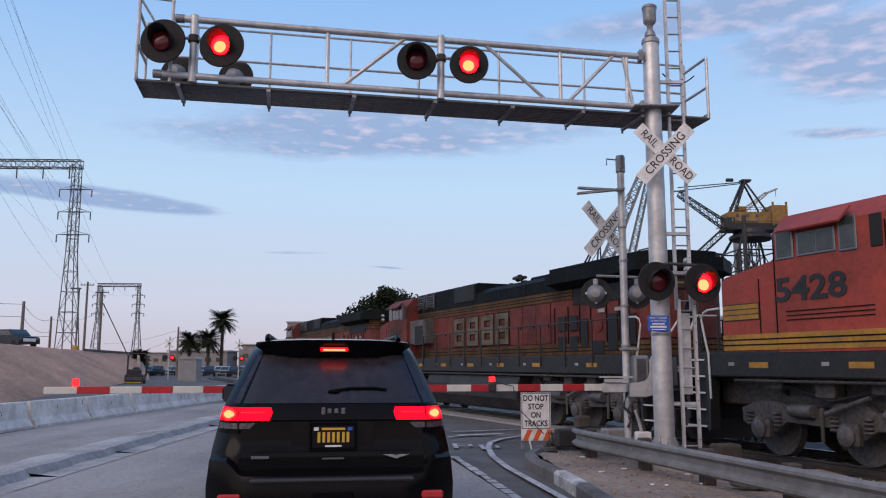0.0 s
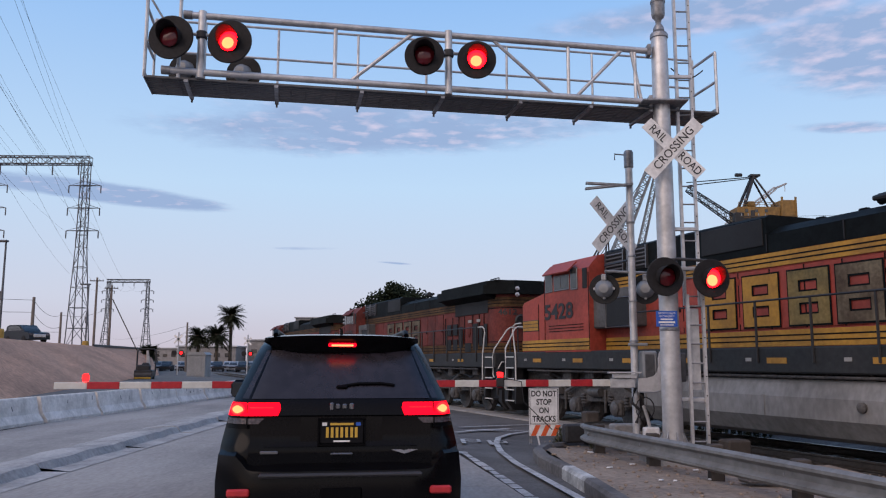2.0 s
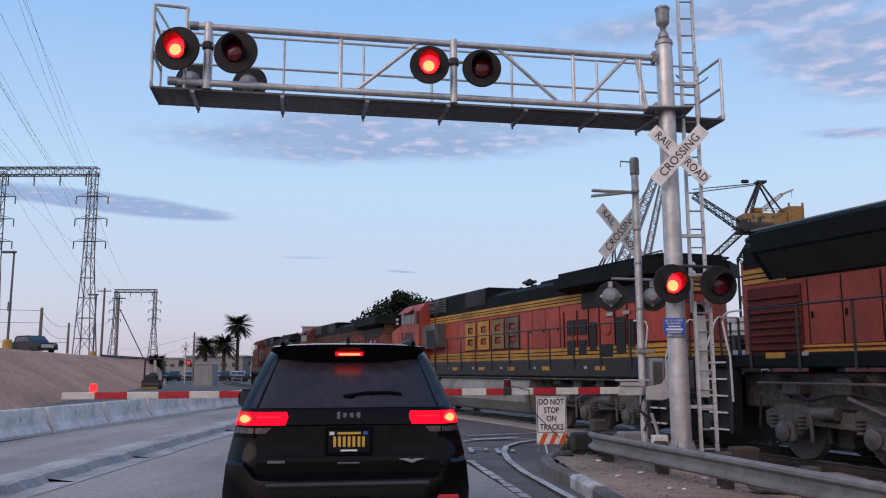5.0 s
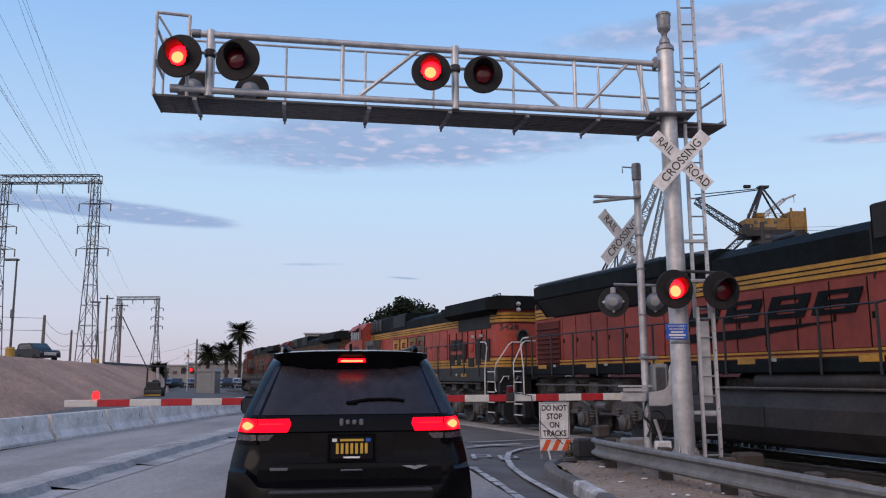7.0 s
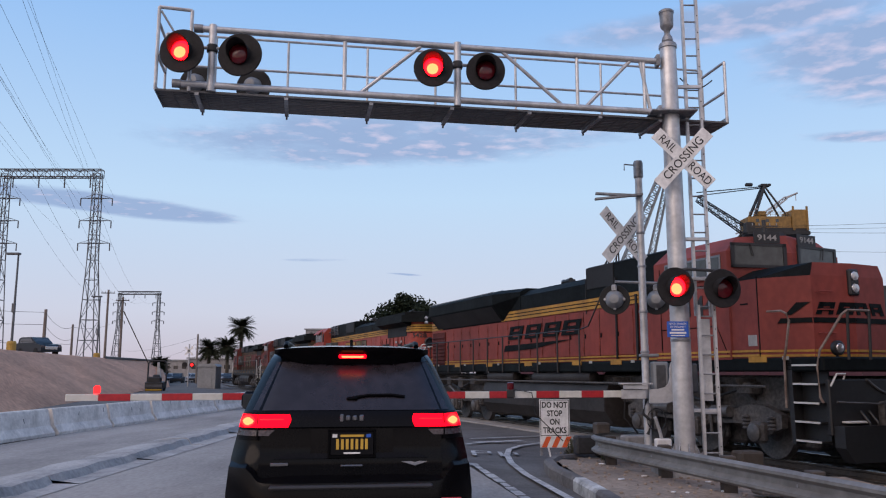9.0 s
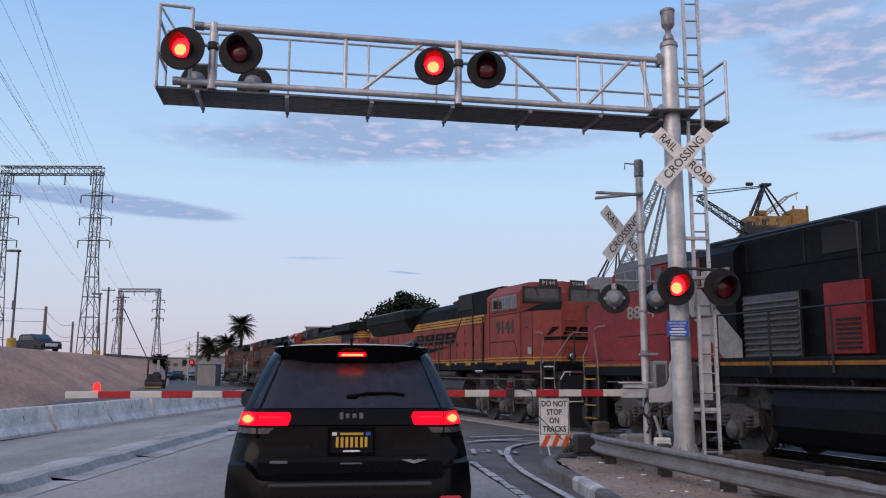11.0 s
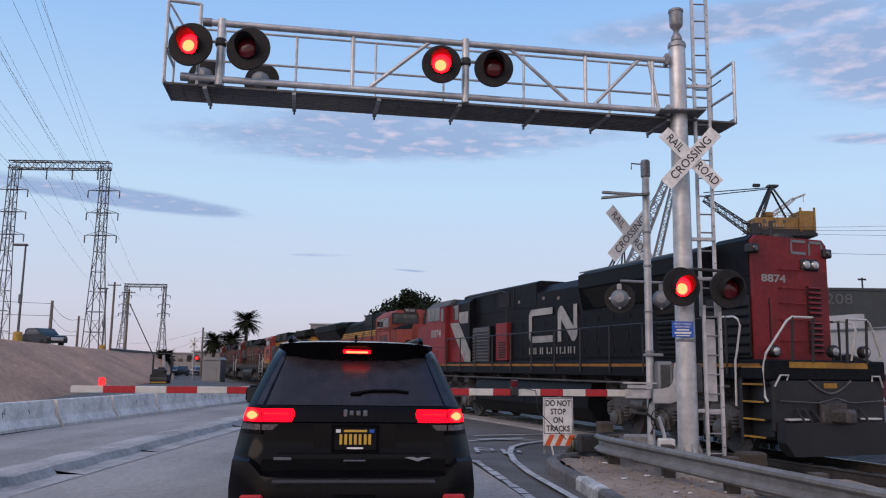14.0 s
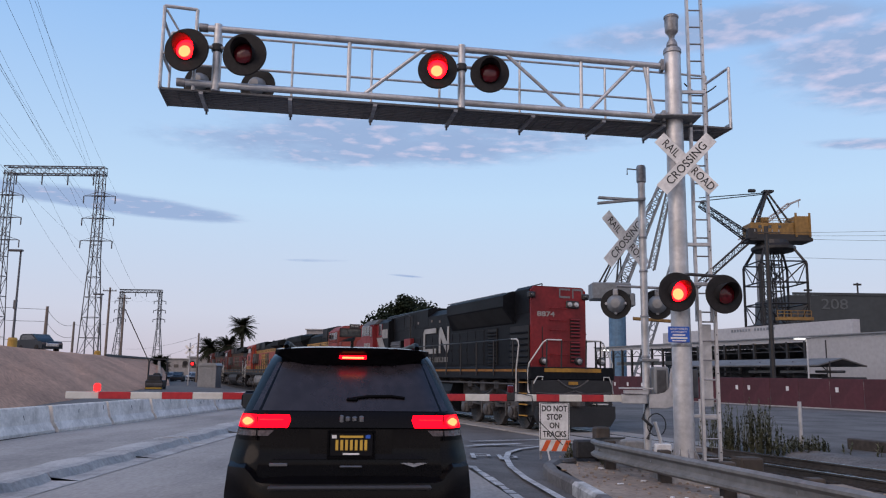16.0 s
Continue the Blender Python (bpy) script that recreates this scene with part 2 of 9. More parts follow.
OLDRAIL = mat("worn_handrail", (0.24, 0.19, 0.16), 0.65, 0.1, 6, 0.3, 0.1, (0.12, 0.07, 0.05), 2.0)
LAMPGLASS = mat("lamp_glass", (0.5, 0.5, 0.52), 0.12, 0.6, 8, 0.1, 0, spec=0.7)
TANK = mat("fuel_tank", (0.034, 0.030, 0.029), 0.55, 0.0, 5, 0.25, 0.1, (0.018, 0.016, 0.016), 0.8, spec=0.3)
GREYTANK = mat("grey_fuel_tank", (0.24, 0.235, 0.23), 0.6, 0.0, 5, 0.2, 0.1, (0.12, 0.115, 0.11), 0.6, spec=0.3, stretch=(1, 1, 0.5))
STEELMID = mat("walkway_steel", (0.13, 0.13, 0.135), 0.6, 0.3, 8, 0.2, 0.1)
HANDRAIL = mat("white_handrail", (0.6, 0.6, 0.58), 0.5, 0, 6, 0.1, 0)
GRILLE = mat("grille_black", (0.010, 0.010, 0.011), 0.7, 0, 8, 0.2, 0.1)
GLASS = mat("dark_glass", (0.03, 0.035, 0.04), 0.06, 0, 8, 0.05, 0, spec=0.8)
CABGLASS = mat("cab_glass", (0.06, 0.068, 0.07), 0.08, 0, 3, 0.3, 0, spec=0.5)
CARPAINT = mat("black_car_paint", (0.003, 0.003, 0.004), 0.17, 0, 30, 0.2, 0.0, (0.004, 0.004, 0.005), 2.0, spec=0.15)
CARPLASTIC = mat("black_plastic", (0.003, 0.003, 0.004), 0.4, 0, 30, 0.2, 0.1, spec=0.07)
REARGLASS = mat("rear_glass", (0.020, 0.017, 0.022), 0.27, 0, 6, 0.4, 0.0, (0.014, 0.012, 0.016), 3.0, spec=0.55)
TYRE = mat("tyre_rubber", (0.012, 0.012, 0.012), 0.85, 0, 30, 0.2, 0.2)
CHROME = mat("chrome", (0.6, 0.6, 0.62), 0.2, 1.0, 10, 0.05, 0)
CLEARLENS = mat("clear_lens", (0.15, 0.13, 0.145), 0.2, 0.3, 26, 0.6, 0.3)
STEELDARK = mat("dark_grey_trim", (0.03, 0.03, 0.033), 0.5, 0.0, 10, 0.15, 0.05)
PLATE = mat("plate_black", (0.006, 0.006, 0.008), 0.5, 0, 10, 0.1, 0, spec=0.15)
PLATEYEL = mat("plate_yellow", (0.62, 0.38, 0.05), 0.4, 0, 10, 0.05, 0)
STEELGREY = mat("grey_badge", (0.20, 0.20, 0.21), 0.35, 0.8, 10, 0.1, 0)
TRUNK = mat("palm_trunk", (0.10, 0.08, 0.06), 0.9, 0, 5, 0.3, 0.5)
LEAF = mat("foliage", (0.022, 0.030, 0.016), 0.8, 0, 1.5, 0.4, 0, (0.012, 0.017, 0.010), 0.8, spec=0.1)
PALMLEAF = mat("palm_leaf", (0.030, 0.036, 0.020), 0.8, 0, 1.5, 0.3, 0, (0.018, 0.02, 0.013), 0.8, spec=0.1)
WEED = mat("dry_weed", (0.10, 0.10, 0.055), 0.85, 0, 3, 0.4, 0, (0.06, 0.065, 0.035), 2.0)
WAREWALL = mat("warehouse_wall", (0.38, 0.38, 0.39), 0.75, 0, 1, 0.1, 0.05, (0.36, 0.36, 0.37), 0.1)
WAREROOF = mat("warehouse_roof", (0.44, 0.45, 0.46), 0.6, 0.1, 1, 0.12, 0.05, (0.34, 0.34, 0.35), 0.1)
CANOPY = mat("canopy_sheet", (0.16, 0.16, 0.165), 0.7, 0.1, 1, 0.15, 0, (0.11, 0.11, 0.11), 0.2)
# near black that stands in for the shade inside the open sheds
WARESHADE = mat("open_shed_shade", (0.035, 0.038, 0.042), 0.85, 0, 1, 0.3, 0)
MAROON = mat("maroon_fence", (0.085, 0.022, 0.030), 0.65, 0, 2, 0.15, 0.05, (0.065, 0.02, 0.026), 0.3, per=0.06)
HULL = mat("ship_hull", (0.045, 0.055, 0.062), 0.6, 0, 0.4, 0.15, 0, (0.035, 0.042, 0.048), 0.03)
HULLMARK = mat("worn_hull_paint", (0.10, 0.115, 0.125), 0.6, 0, 0.4, 0.2, 0, (0.07, 0.08, 0.09), 0.05)
CRANEYEL = mat("crane_yellow", (0.26, 0.15, 0.04), 0.6, 0, 0.6, 0.25, 0, (0.15, 0.09, 0.03), 0.15)
CRANEGREY = mat("crane_grey", (0.20, 0.22, 0.24), 0.6, 0.2, 0.6, 0.15, 0)
FARBLUE = mat("blue_silo", (0.10, 0.20, 0.32), 0.6, 0, 0.5, 0.15, 0)
POLEWOOD = mat("wood_pole", (0.075, 0.062, 0.052), 0.9, 0, 4, 0.3, 0.3)
CABINET = mat("bungalow_grey", (0.26, 0.27, 0.28), 0.55, 0.2, 3, 0.1, 0.05)
CABINETPALE = mat("pale_grey_casting", (0.50, 0.50, 0.51), 0.6, 0.2, 5, 0.12, 0.1, (0.36, 0.36, 0.37), 3)
BUILDING = mat("far_building", (0.28, 0.27, 0.27), 0.8, 0, 0.5, 0.15, 0, per=0.2)
CARDARK = mat("dark_blue_car", (0.008, 0.011, 0.017), 0.3, 0, 6, 0.1, 0, spec=0.25)
CARSILVER = mat("pale_car", (0.35, 0.36, 0.38), 0.3, 0.3, 6, 0.1, 0, per=0.5)
MACHINE = mat("machine_yellow", (0.42, 0.26, 0.03), 0.55, 0, 4, 0.15, 0)
YELLOWBASE = mat("yellow_base", (0.45, 0.28, 0.06), 0.7, 0, 4, 0.15, 0)


# ---- mesh builder ----
class Shape:
    """Collects vertices and faces of one mesh."""

    def __init__(self):
        self.v, self.f = [], []

    def add(self, vs, fs):
        n = len(self.v)
        self.v += [tuple(p) for p in vs]
        self.f += [tuple(i + n for i in q) for q in fs]
        return self

    def box(self, c, s, rot=None, taper=1.0):
        """Centre c, full sizes s; rot a Matrix; taper scales the top."""
        vs = []
        for z in (-0.5, 0.5):
            k = taper if z > 0 else 1.0
            for x, y in ((-0.5, -0.5), (0.5, -0.5), (0.5, 0.5), (-0.5, 0.5)):
                p = Vector((x * s[0] * k, y * s[1] * k, z * s[2]))
                vs.append((rot @ p if rot else p) + Vector(c))
        return self.add(vs, [(3, 2, 1, 0), (4, 5, 6, 7), (0, 1, 5, 4), (1, 2, 6, 5), (2, 3, 7, 6), (3, 0, 4, 7)])

    def bev(self, c, s, b=0.02, rot=None):
        """A box with chamfered edges."""
        hx, hy, hz = s[0] / 2, s[1] / 2, s[2] / 2
        b = min(b, hx * 0.9, hy * 0.9, hz * 0.9)
        bm = bmesh.new()
        for sx in (-1, 1):
            for sy in (-1, 1):
                for sz in (-1, 1):
                    bm.verts.new((sx * (hx - b), sy * (hy - b), sz * hz))
                    bm.verts.new((sx * (hx - b), sy * hy, sz * (hz - b)))
                    bm.verts.new((sx * hx, sy * (hy - b), sz * (hz - b)))
        bmesh.ops.convex_hull(bm, input=bm.verts)
        bm.verts.index_update()
        vs = [(rot @ v.co if rot else v.co) + Vector(c) for v in bm.verts]
        fs = [tuple(v.index for v in f.verts) for f in bm.faces]
        bm.free()
        return self.add(vs, fs)

    def tube(self, p0, p1, r0, r1=None, n=10, cap=True):
        r1 = r0 if r1 is None else r1
        p0, p1 = Vector(p0), Vector(p1)
        q = (p1 - p0).to_track_quat("Z", "Y")
        vs = []
        for p, r in ((p0, r0), (p1, r1)):
            for i in range(n):
                a = 2 * math.pi * i / n
                vs.append(p + q @ Vector((r * math.cos(a), r * math.sin(a), 0)))
        fs = [(i, (i + 1) % n, n + (i + 1) % n, n + i) for i in range(n)]
        if cap:
            fs += [tuple(range(n))[::-1], tuple(range(n, 2 * n))]
        return self.add(vs, fs)

    def path(self, pts, r, n=6):
        """A bent round bar through the points."""
        pts = [Vector(p) for p in pts]
        vs, fs = [], []
        for i, p in enumerate(pts):
            d = (pts[min(i + 1, len(pts) - 1)] - pts[max(i - 1, 0)]).normalized()
            q = d.to_track_quat("Z", "Y")
            for j in range(n):
                a = 2 * math.pi * j / n
                vs.append(p + q @ Vector((r * math.cos(a), r * math.sin(a), 0)))
        for i in range(len(pts) - 1):
            for j in range(n):
                k = (j + 1) % n
                fs.append((i * n + j, i * n + k, (i + 1) * n + k, (i + 1) * n + j))
        fs += [tuple(range(n))[::-1], tuple(range((len(pts) - 1) * n, len(pts) * n))]
        return self.add(vs, fs)

    def lathe(self, profile, c=(0, 0, 0), rot=None, n=24):
        """Profile of (radius, height) turned round z, then rot, then moved to c."""
        vs, fs = [], []
        for r, z in profile:
            for i in range(n):
                a = 2 * math.pi * i / n
                p = Vector((r * math.cos(a), r * math.sin(a), z))
                vs.append((rot @ p if rot else p) + Vector(c))
        for k in range(len(profile) - 1):
            for i in range(n):
                j = (i + 1) % n
                fs.append((k * n + i, k * n + j, (k + 1) * n + j, (k + 1) * n + i))
        if profile[0][0] > 1e-4:
            fs.append(tuple(range(n))[::-1])
        if profile[-1][0] > 1e-4:
            fs.append(tuple(range((len(profile) - 1) * n, len(profile) * n)))
        return self.add(vs, fs)

    def prism(self, poly, p0, u, v, d):
        """A flat polygon in the frame (u, v) at p0, pushed along d."""
        p0, u, v, d = Vector(p0), Vector(u), Vector(v), Vector(d)
        a = [p0 + u * x + v * y for x, y in poly]
        n = len(a)
        fs = [tuple(range(n))[::-1], tuple(range(n, 2 * n))]
        fs += [(i, (i + 1) % n, n + (i + 1) % n, n + i) for i in range(n)]
        return self.add(a + [p + d for p in a], fs)

    def grid(self, fn, nu, nv):
        """A sheet fn(i, j) for i in 0..nu, j in 0..nv."""
        vs = [fn(i, j) for i in range(nu + 1) for j in range(nv + 1)]
        w = nv + 1
        return self.add(vs, [(i * w + j, (i + 1) * w + j, (i + 1) * w + j + 1, i * w + j + 1) for i in range(nu) for j in range(nv)])

    def mesh(self, name, material, smooth=False):
        me = bpy.data.meshes.new(name)
        me.from_pydata(self.v, [], self.f)
        bm = bmesh.new()
        bm.from_mesh(me)
        bmesh.ops.recalc_face_normals(bm, faces=bm.faces)
        bm.to_mesh(me)
        bm.free()
        me.materials.append(material)
        if smooth:
            me.shade_smooth()
            me.set_sharp_from_angle(angle=radians(35))
        return me


def part(name, shape, material, parent, label="", smooth=False):
    ob = new(name, shape.mesh(name, material, smooth))
    ob.parent = parent
    return tagged(ob, label)


def thing(name, label, category, m=None, group="", kind=""):
    ob = new(name)
    if m is not None:
        ob.matrix_basis = m
    return tagged(ob, label, category, group, kind)


def solid(name, shape, material, label, category, group="", kind="", smooth=False):
    return tagged(new(name, shape.mesh(name, material, smooth)), label, category, group, kind)


def words(name, text, size, material, parent, m, depth=0.004, sx=1.0, label="", bold=0.0):
    """Raised letters, centred on the pose m, facing its z."""
    cu = bpy.data.curves.new(name, "FONT")
    cu.body, cu.size, cu.extrude, cu.align_x, cu.align_y = text, size, depth, "CENTER", "CENTER"
    cu.resolution_u, cu.offset = 3, bold
    tmp = bpy.data.objects.new(name, cu)
    me = bpy.data.meshes.new_from_object(tmp)
    bpy.data.objects.remove(tmp)
    me.transform(m @ Matrix.Diagonal((sx, 1, 1, 1)))
    me.materials.clear()
    me.materials.append(material)
    ob = new(name, me)
    ob.parent = parent
    return tagged(ob, label)


# a frame that faces the viewer's side: x to the right, y up, z towards -Y
FACE = pose(0, 0, 0, 90, 0, 0)

# ---- the ground ----
TRACK_AT, TRACK_DIR = Vector((8.4, 15.0, 0)), Vector((-0.3553, 0.9348, 0))
NEAR_SIDE = Vector((-0.9348, -0.3553, 0))
RAIL_Z = -0.20


def along(s, off=0.0, z=0.0):
    """A place s metres along the track, off metres to the road's side of its middle."""
    p = TRACK_AT + TRACK_DIR * s + NEAR_SIDE * off
    return Vector((p.x, p.y, z))


def smooth(a, b, x):
    t = min(1, max(0, (x - a) / (b - a)))
    return t * t * (3 - 2 * t)


def ground_z(x, y):
    p = Vector((x, y, 0)) - TRACK_AT
    off, s = p.dot(NEAR_SIDE), p.dot(TRACK_DIR)
    z = -0.22 * (1 - smooth(2.5, 9.0, off))
    pit = 0.20 * (1 - smooth(1.4, 2.4, abs(off)))          # bed of the track outside the crossing
    pit *= 1 - smooth(5.0, 7.0, s) * (1 - smooth(38, 42, s))
    return z - pit


def sheet(name, material, x0, x1, y0, y1, step, lift, label, category, inside=None):
    nx, ny = max(1, round((x1 - x0) / step)), max(1, round((y1 - y0) / step))
    sh = Shape()
    vs, index = [], {}
    for i in range(nx + 1):
        for j in range(ny + 1):
            x, y = x0 + (x1 - x0) * i / nx, y0 + (y1 - y0) * j / ny
            index[i, j] = len(vs)
            vs.append((x, y, ground_z(x, y) + lift))
    fs = []
    for i in range(nx):
        for j in range(ny):
            cx, cy = x0 + (x1 - x0) * (i + 0.5) / nx, y0 + (y1 - y0) * (j + 0.5) / ny
            if inside is None or inside(cx, cy):
                fs.append((index[i, j], index[i + 1, j], index[i + 1, j + 1], index[i, j + 1]))
    sh.add(vs, fs)
    return solid(name, sh, material, label, category, kind="structure", smooth=True)


def far_ground():
    xs = [-3000, -600, -150] + [-60 + 2.0 * i for i in range(61)] + [150, 600, 3000]
    ys = [-600, -120] + [-20 + 2.0 * i for i in range(66)] + [200, 600, 3500]
    sh = Shape()
    sh.grid(lambda i, j: (xs[i], ys[j], ground_z(xs[i], ys[j]) - 0.05), len(xs) - 1, len(ys) - 1)
    solid("ground", sh, GROUND, "grey dusty open ground reaching to the horizon", "ground", kind="structure")


far_ground()


def road_inside(x, y):
    return -9.6 < x and x < 2.0 + max(0, (y - 16) * 0.1)


sheet("road", ASPHALT, -14, 14, -14, 100, 1.0, -0.03, "dark worn asphalt road bed", "road")
sheet("lot_pavement", ASPHALT, 6, 60, -10, 90, 1.5, -0.025, "grey asphalt yard beyond the railway track", "pavement",
      lambda x, y: (Vector((x, y, 0)) - TRACK_AT).dot(NEAR_SIDE) < -3.2)
sheet("verge", DIRT, 1.5, 14, -10, 21, 0.5, 0.10, "gravelly dirt verge between kerb and track", "ground",
      lambda x, y: (Vector((x, y, 0)) - TRACK_AT).dot(NEAR_SIDE) > 2.6 and x > 1.75 + max(0, (y - 13.0) * 0.25) and y < 17.5)


def ballast_bed():
    sh = Shape()
    rng = random.Random(4)

    def fn(i, j):
        s = -40 + i * 0.5
        off = -2.6 + j * 0.26
        return along(s, off, ground_z(*along(s, off).xy) + 0.03 + rng.uniform(-0.02, 0.02))

    sh.grid(fn, 90, 20)
    solid("ballast_bed", sh, BALLAST, "grey gravel ballast under the rails", "ballast", kind="structure")


ballast_bed()


def track():
    root = thing("railway_track", "steel rails on dark timber ties in gravel", "railway track", kind="structure")
    prof = [(-0.07, -0.17), (0.07, -0.17), (0.07, -0.15), (0.012, -0.13), (0.012, -0.045), (0.036, -0.03), (0.036, 0), (-0.036, 0), (-0.036, -0.03), (-0.012, -0.045), (-0.012, -0.13), (-0.07, -0.15)]
    for off in (0.75, -0.75):
        sh = Shape().prism(prof, along(-40, off, RAIL_Z), NEAR_SIDE, (0, 0, 1), TRACK_DIR * 200)
        r = part("rail", sh, RAILSTEEL, root, "rust-brown steel rail with a bright top")
        top = Shape().box((0, 0, 0), (200, 0.05, 0.006), Matrix.Rotation(math.atan2(TRACK_DIR.y, TRACK_DIR.x), 3, "Z"))
        top.v = [tuple(Vector(p) + along(60, off, RAIL_Z + 0.002)) for p in top.v]
        part("rail_head", top, RAILTOP, r, "bright worn running surface")
    tie = Shape().bev((0, 0, 0), (0.23, 2.6, 0.17), 0.015).mesh("tie", TIE)
    rot = pose(0, 0, 0, 0, 0, 110.8)
    for k in range(50):
        s = -24 + k * 0.56
        ob = new("tie", tie)
        ob.parent = root
        ob.matrix_basis = Matrix.Translation(along(s, 0, RAIL_Z - 0.26)) @ rot


track()


def crossing_panels():
    """Concrete panels between and beside the rails where the road crosses."""
    root = thing("crossing_surface", "flat concrete crossing panels between the rails", "crossing surface", kind="structure")
    for off, w in ((0, 1.30), (1.25, 0.85), (-1.25, 0.85)):
        me = Shape().bev((0, 0, 0), (2.36, w, 0.16), 0.012).mesh("panel", CONCRETE)
        for k in range(13):
            ob = new("panel", me)
            ob.parent = root
            ob.matrix_basis = Matrix.Translation(along(7.5 + k * 2.4, off, RAIL_Z - 0.085)) @ pose(0, 0, 0, 0, 0, 110.8)


# ---- the concrete road in slabs ----
def slabs():
    root = thing("concrete_road", "pale grey worn concrete road in large slabs", "road", kind="structure")
    rng = random.Random(2)
    edges = [-9.55, -6.35, -5.1, -2.0, 0.55]
    for a, b in zip(edges, edges[1:]):
        if b == -5.1:
            continue
        y = -8.0
        while y < 60:
            ln = 4.6
            x0, x1, y0, y1 = a + 0.008, b - 0.008, y + 0.008, y + ln - 0.008
            lift = rng.uniform(0.0, 0.008)
            xc, yc = (x0 + x1) / 2, (y0 + y1) / 2
            if (Vector((xc, yc, 0)) - TRACK_AT).dot(NEAR_SIDE) < 4.6:
                break
            sh = Shape()

            def corner(i, j):
                yy = y0 + (y1 - y0) * j / 2
                right = 1.02 - 0.14 * (yy - 9.9) if b == edges[-1] else x1
                xx = x0 if i == 0 else max(x0 + 0.3, right)
                return (xx, yy, ground_z(xx, yy) + lift)

            sh.grid(corner, 1, 2)
            n = len(sh.v)
            sh.add([(p[0], p[1], p[2] - 0.1) for p in sh.v], [])
            sh.f += [(0, 1, n + 1, n), (1, 2, n + 2, n + 1), (3, 4, n + 4, n + 3), (4, 5, n + 5, n + 4), (0, 3, n + 3, n), (2, 5, n + 5, n + 2)]
            part("slab", sh, CONCRETE, root)
            y += ln


slabs()


def median():
    """Low worn concrete kerb that parts the lanes, in uneven lengths."""
    root = thing("median_kerb", "low chipped concrete median kerb between the lanes", "kerb", kind="structure")
    rng = random.Random(8)
    y = -6.0
    while y < 50:
        ln = rng.uniform(2.6, 3.6)
        sh = Shape()
        n = 9
        prof = [(-6.34, 0.015), (-6.26, 0.085), (-6.0, 0.125), (-5.62, 0.15), (-5.50, 0.13), (-5.42, 0.02), (-5.05, 0.012)]
        wob = [(rng.uniform(-0.02, 0.02), rng.uniform(-0.025, 0.015)) for _ in range(n + 1)]

        def fn(i, j):
            x, z = prof[j]
            yy = y + (ln - 0.03) * i / n
            k = 1 if 0 < j < 6 else 0
            return (x + wob[i][0] * k, yy, ground_z(x, yy) + z + wob[i][1] * k)

        sh.grid(fn, n, len(prof) - 1)
        m = len(prof)
        sh.f += [tuple(range(m))]
        sh.f += [tuple(range(n * m, n * m + m))]
        part("kerb_stone", sh, CURB, root)
        y += ln


median()


def verge_kerb():
    root = thing("verge_kerb", "chipped concrete kerb with worn white paint", "kerb", kind="structure")
    pts = [(2.05, 2.0), (1.98, 6.0), (1.86, 10.2), (1.79, 11.5), (1.66, 13.0), (1.72, 14.2), (1.98, 15.2), (2.5, 15.9), (3.3, 16.3)]
    for k, ((xa, ya), (xb, yb)) in enumerate(zip(pts, pts[1:])):
        a, b = Vector((xa, ya, 0)), Vector((xb, yb, 0))
        d = (b - a).normalized()
        nrm = Vector((d.y, -d.x, 0))
        prof = [(0, -0.12), (0.0, 0.11), (0.035, 0.15), (0.16, 0.15), (0.20, 0.10), (0.20, -0.12)]
        za, zb = ground_z(xa, ya), ground_z(xb, yb)
        sh = Shape()
        va = [a + nrm * x + Vector((0, 0, za + z)) for x, z in prof]
        vb = [b - d * 0.015 + nrm * x + Vector((0, 0, zb + z)) for x, z in prof]
        n = len(prof)
        sh.add(va + vb, [(i, (i + 1) % n, n + (i + 1) % n, n + i) for i in range(n)] + [tuple(range(n))[::-1], tuple(range(n, 2 * n))])
        part("kerb_stone", sh, CURBWHITE if k == 2 else KERBDARK, root, "worn white-painted kerb stone" if k == 2 else "")


verge_kerb()


def strip(root, name, pts, w, label=""):
    """A painted band along points on the road."""
    sh = Shape()
    P = [Vector((x, y, 0)) for x, y in pts]
    vs = []
    for i, p in enumerate(P):
        d = (P[min(i + 1, len(P) - 1)] - P[max(i - 1, 0)]).normalized()
        nrm = Vector((d.y, -d.x, 0))
        for s in (-w / 2, w / 2):
            q = p + nrm * s
            vs.append((q.x, q.y, ground_z(q.x, q.y) + 0.012))
    sh.add(vs, [(2 * i, 2 * i + 1, 2 * i + 3, 2 * i + 2) for i in range(len(P) - 1)])
    return part(name, sh, MARKING, root, label)


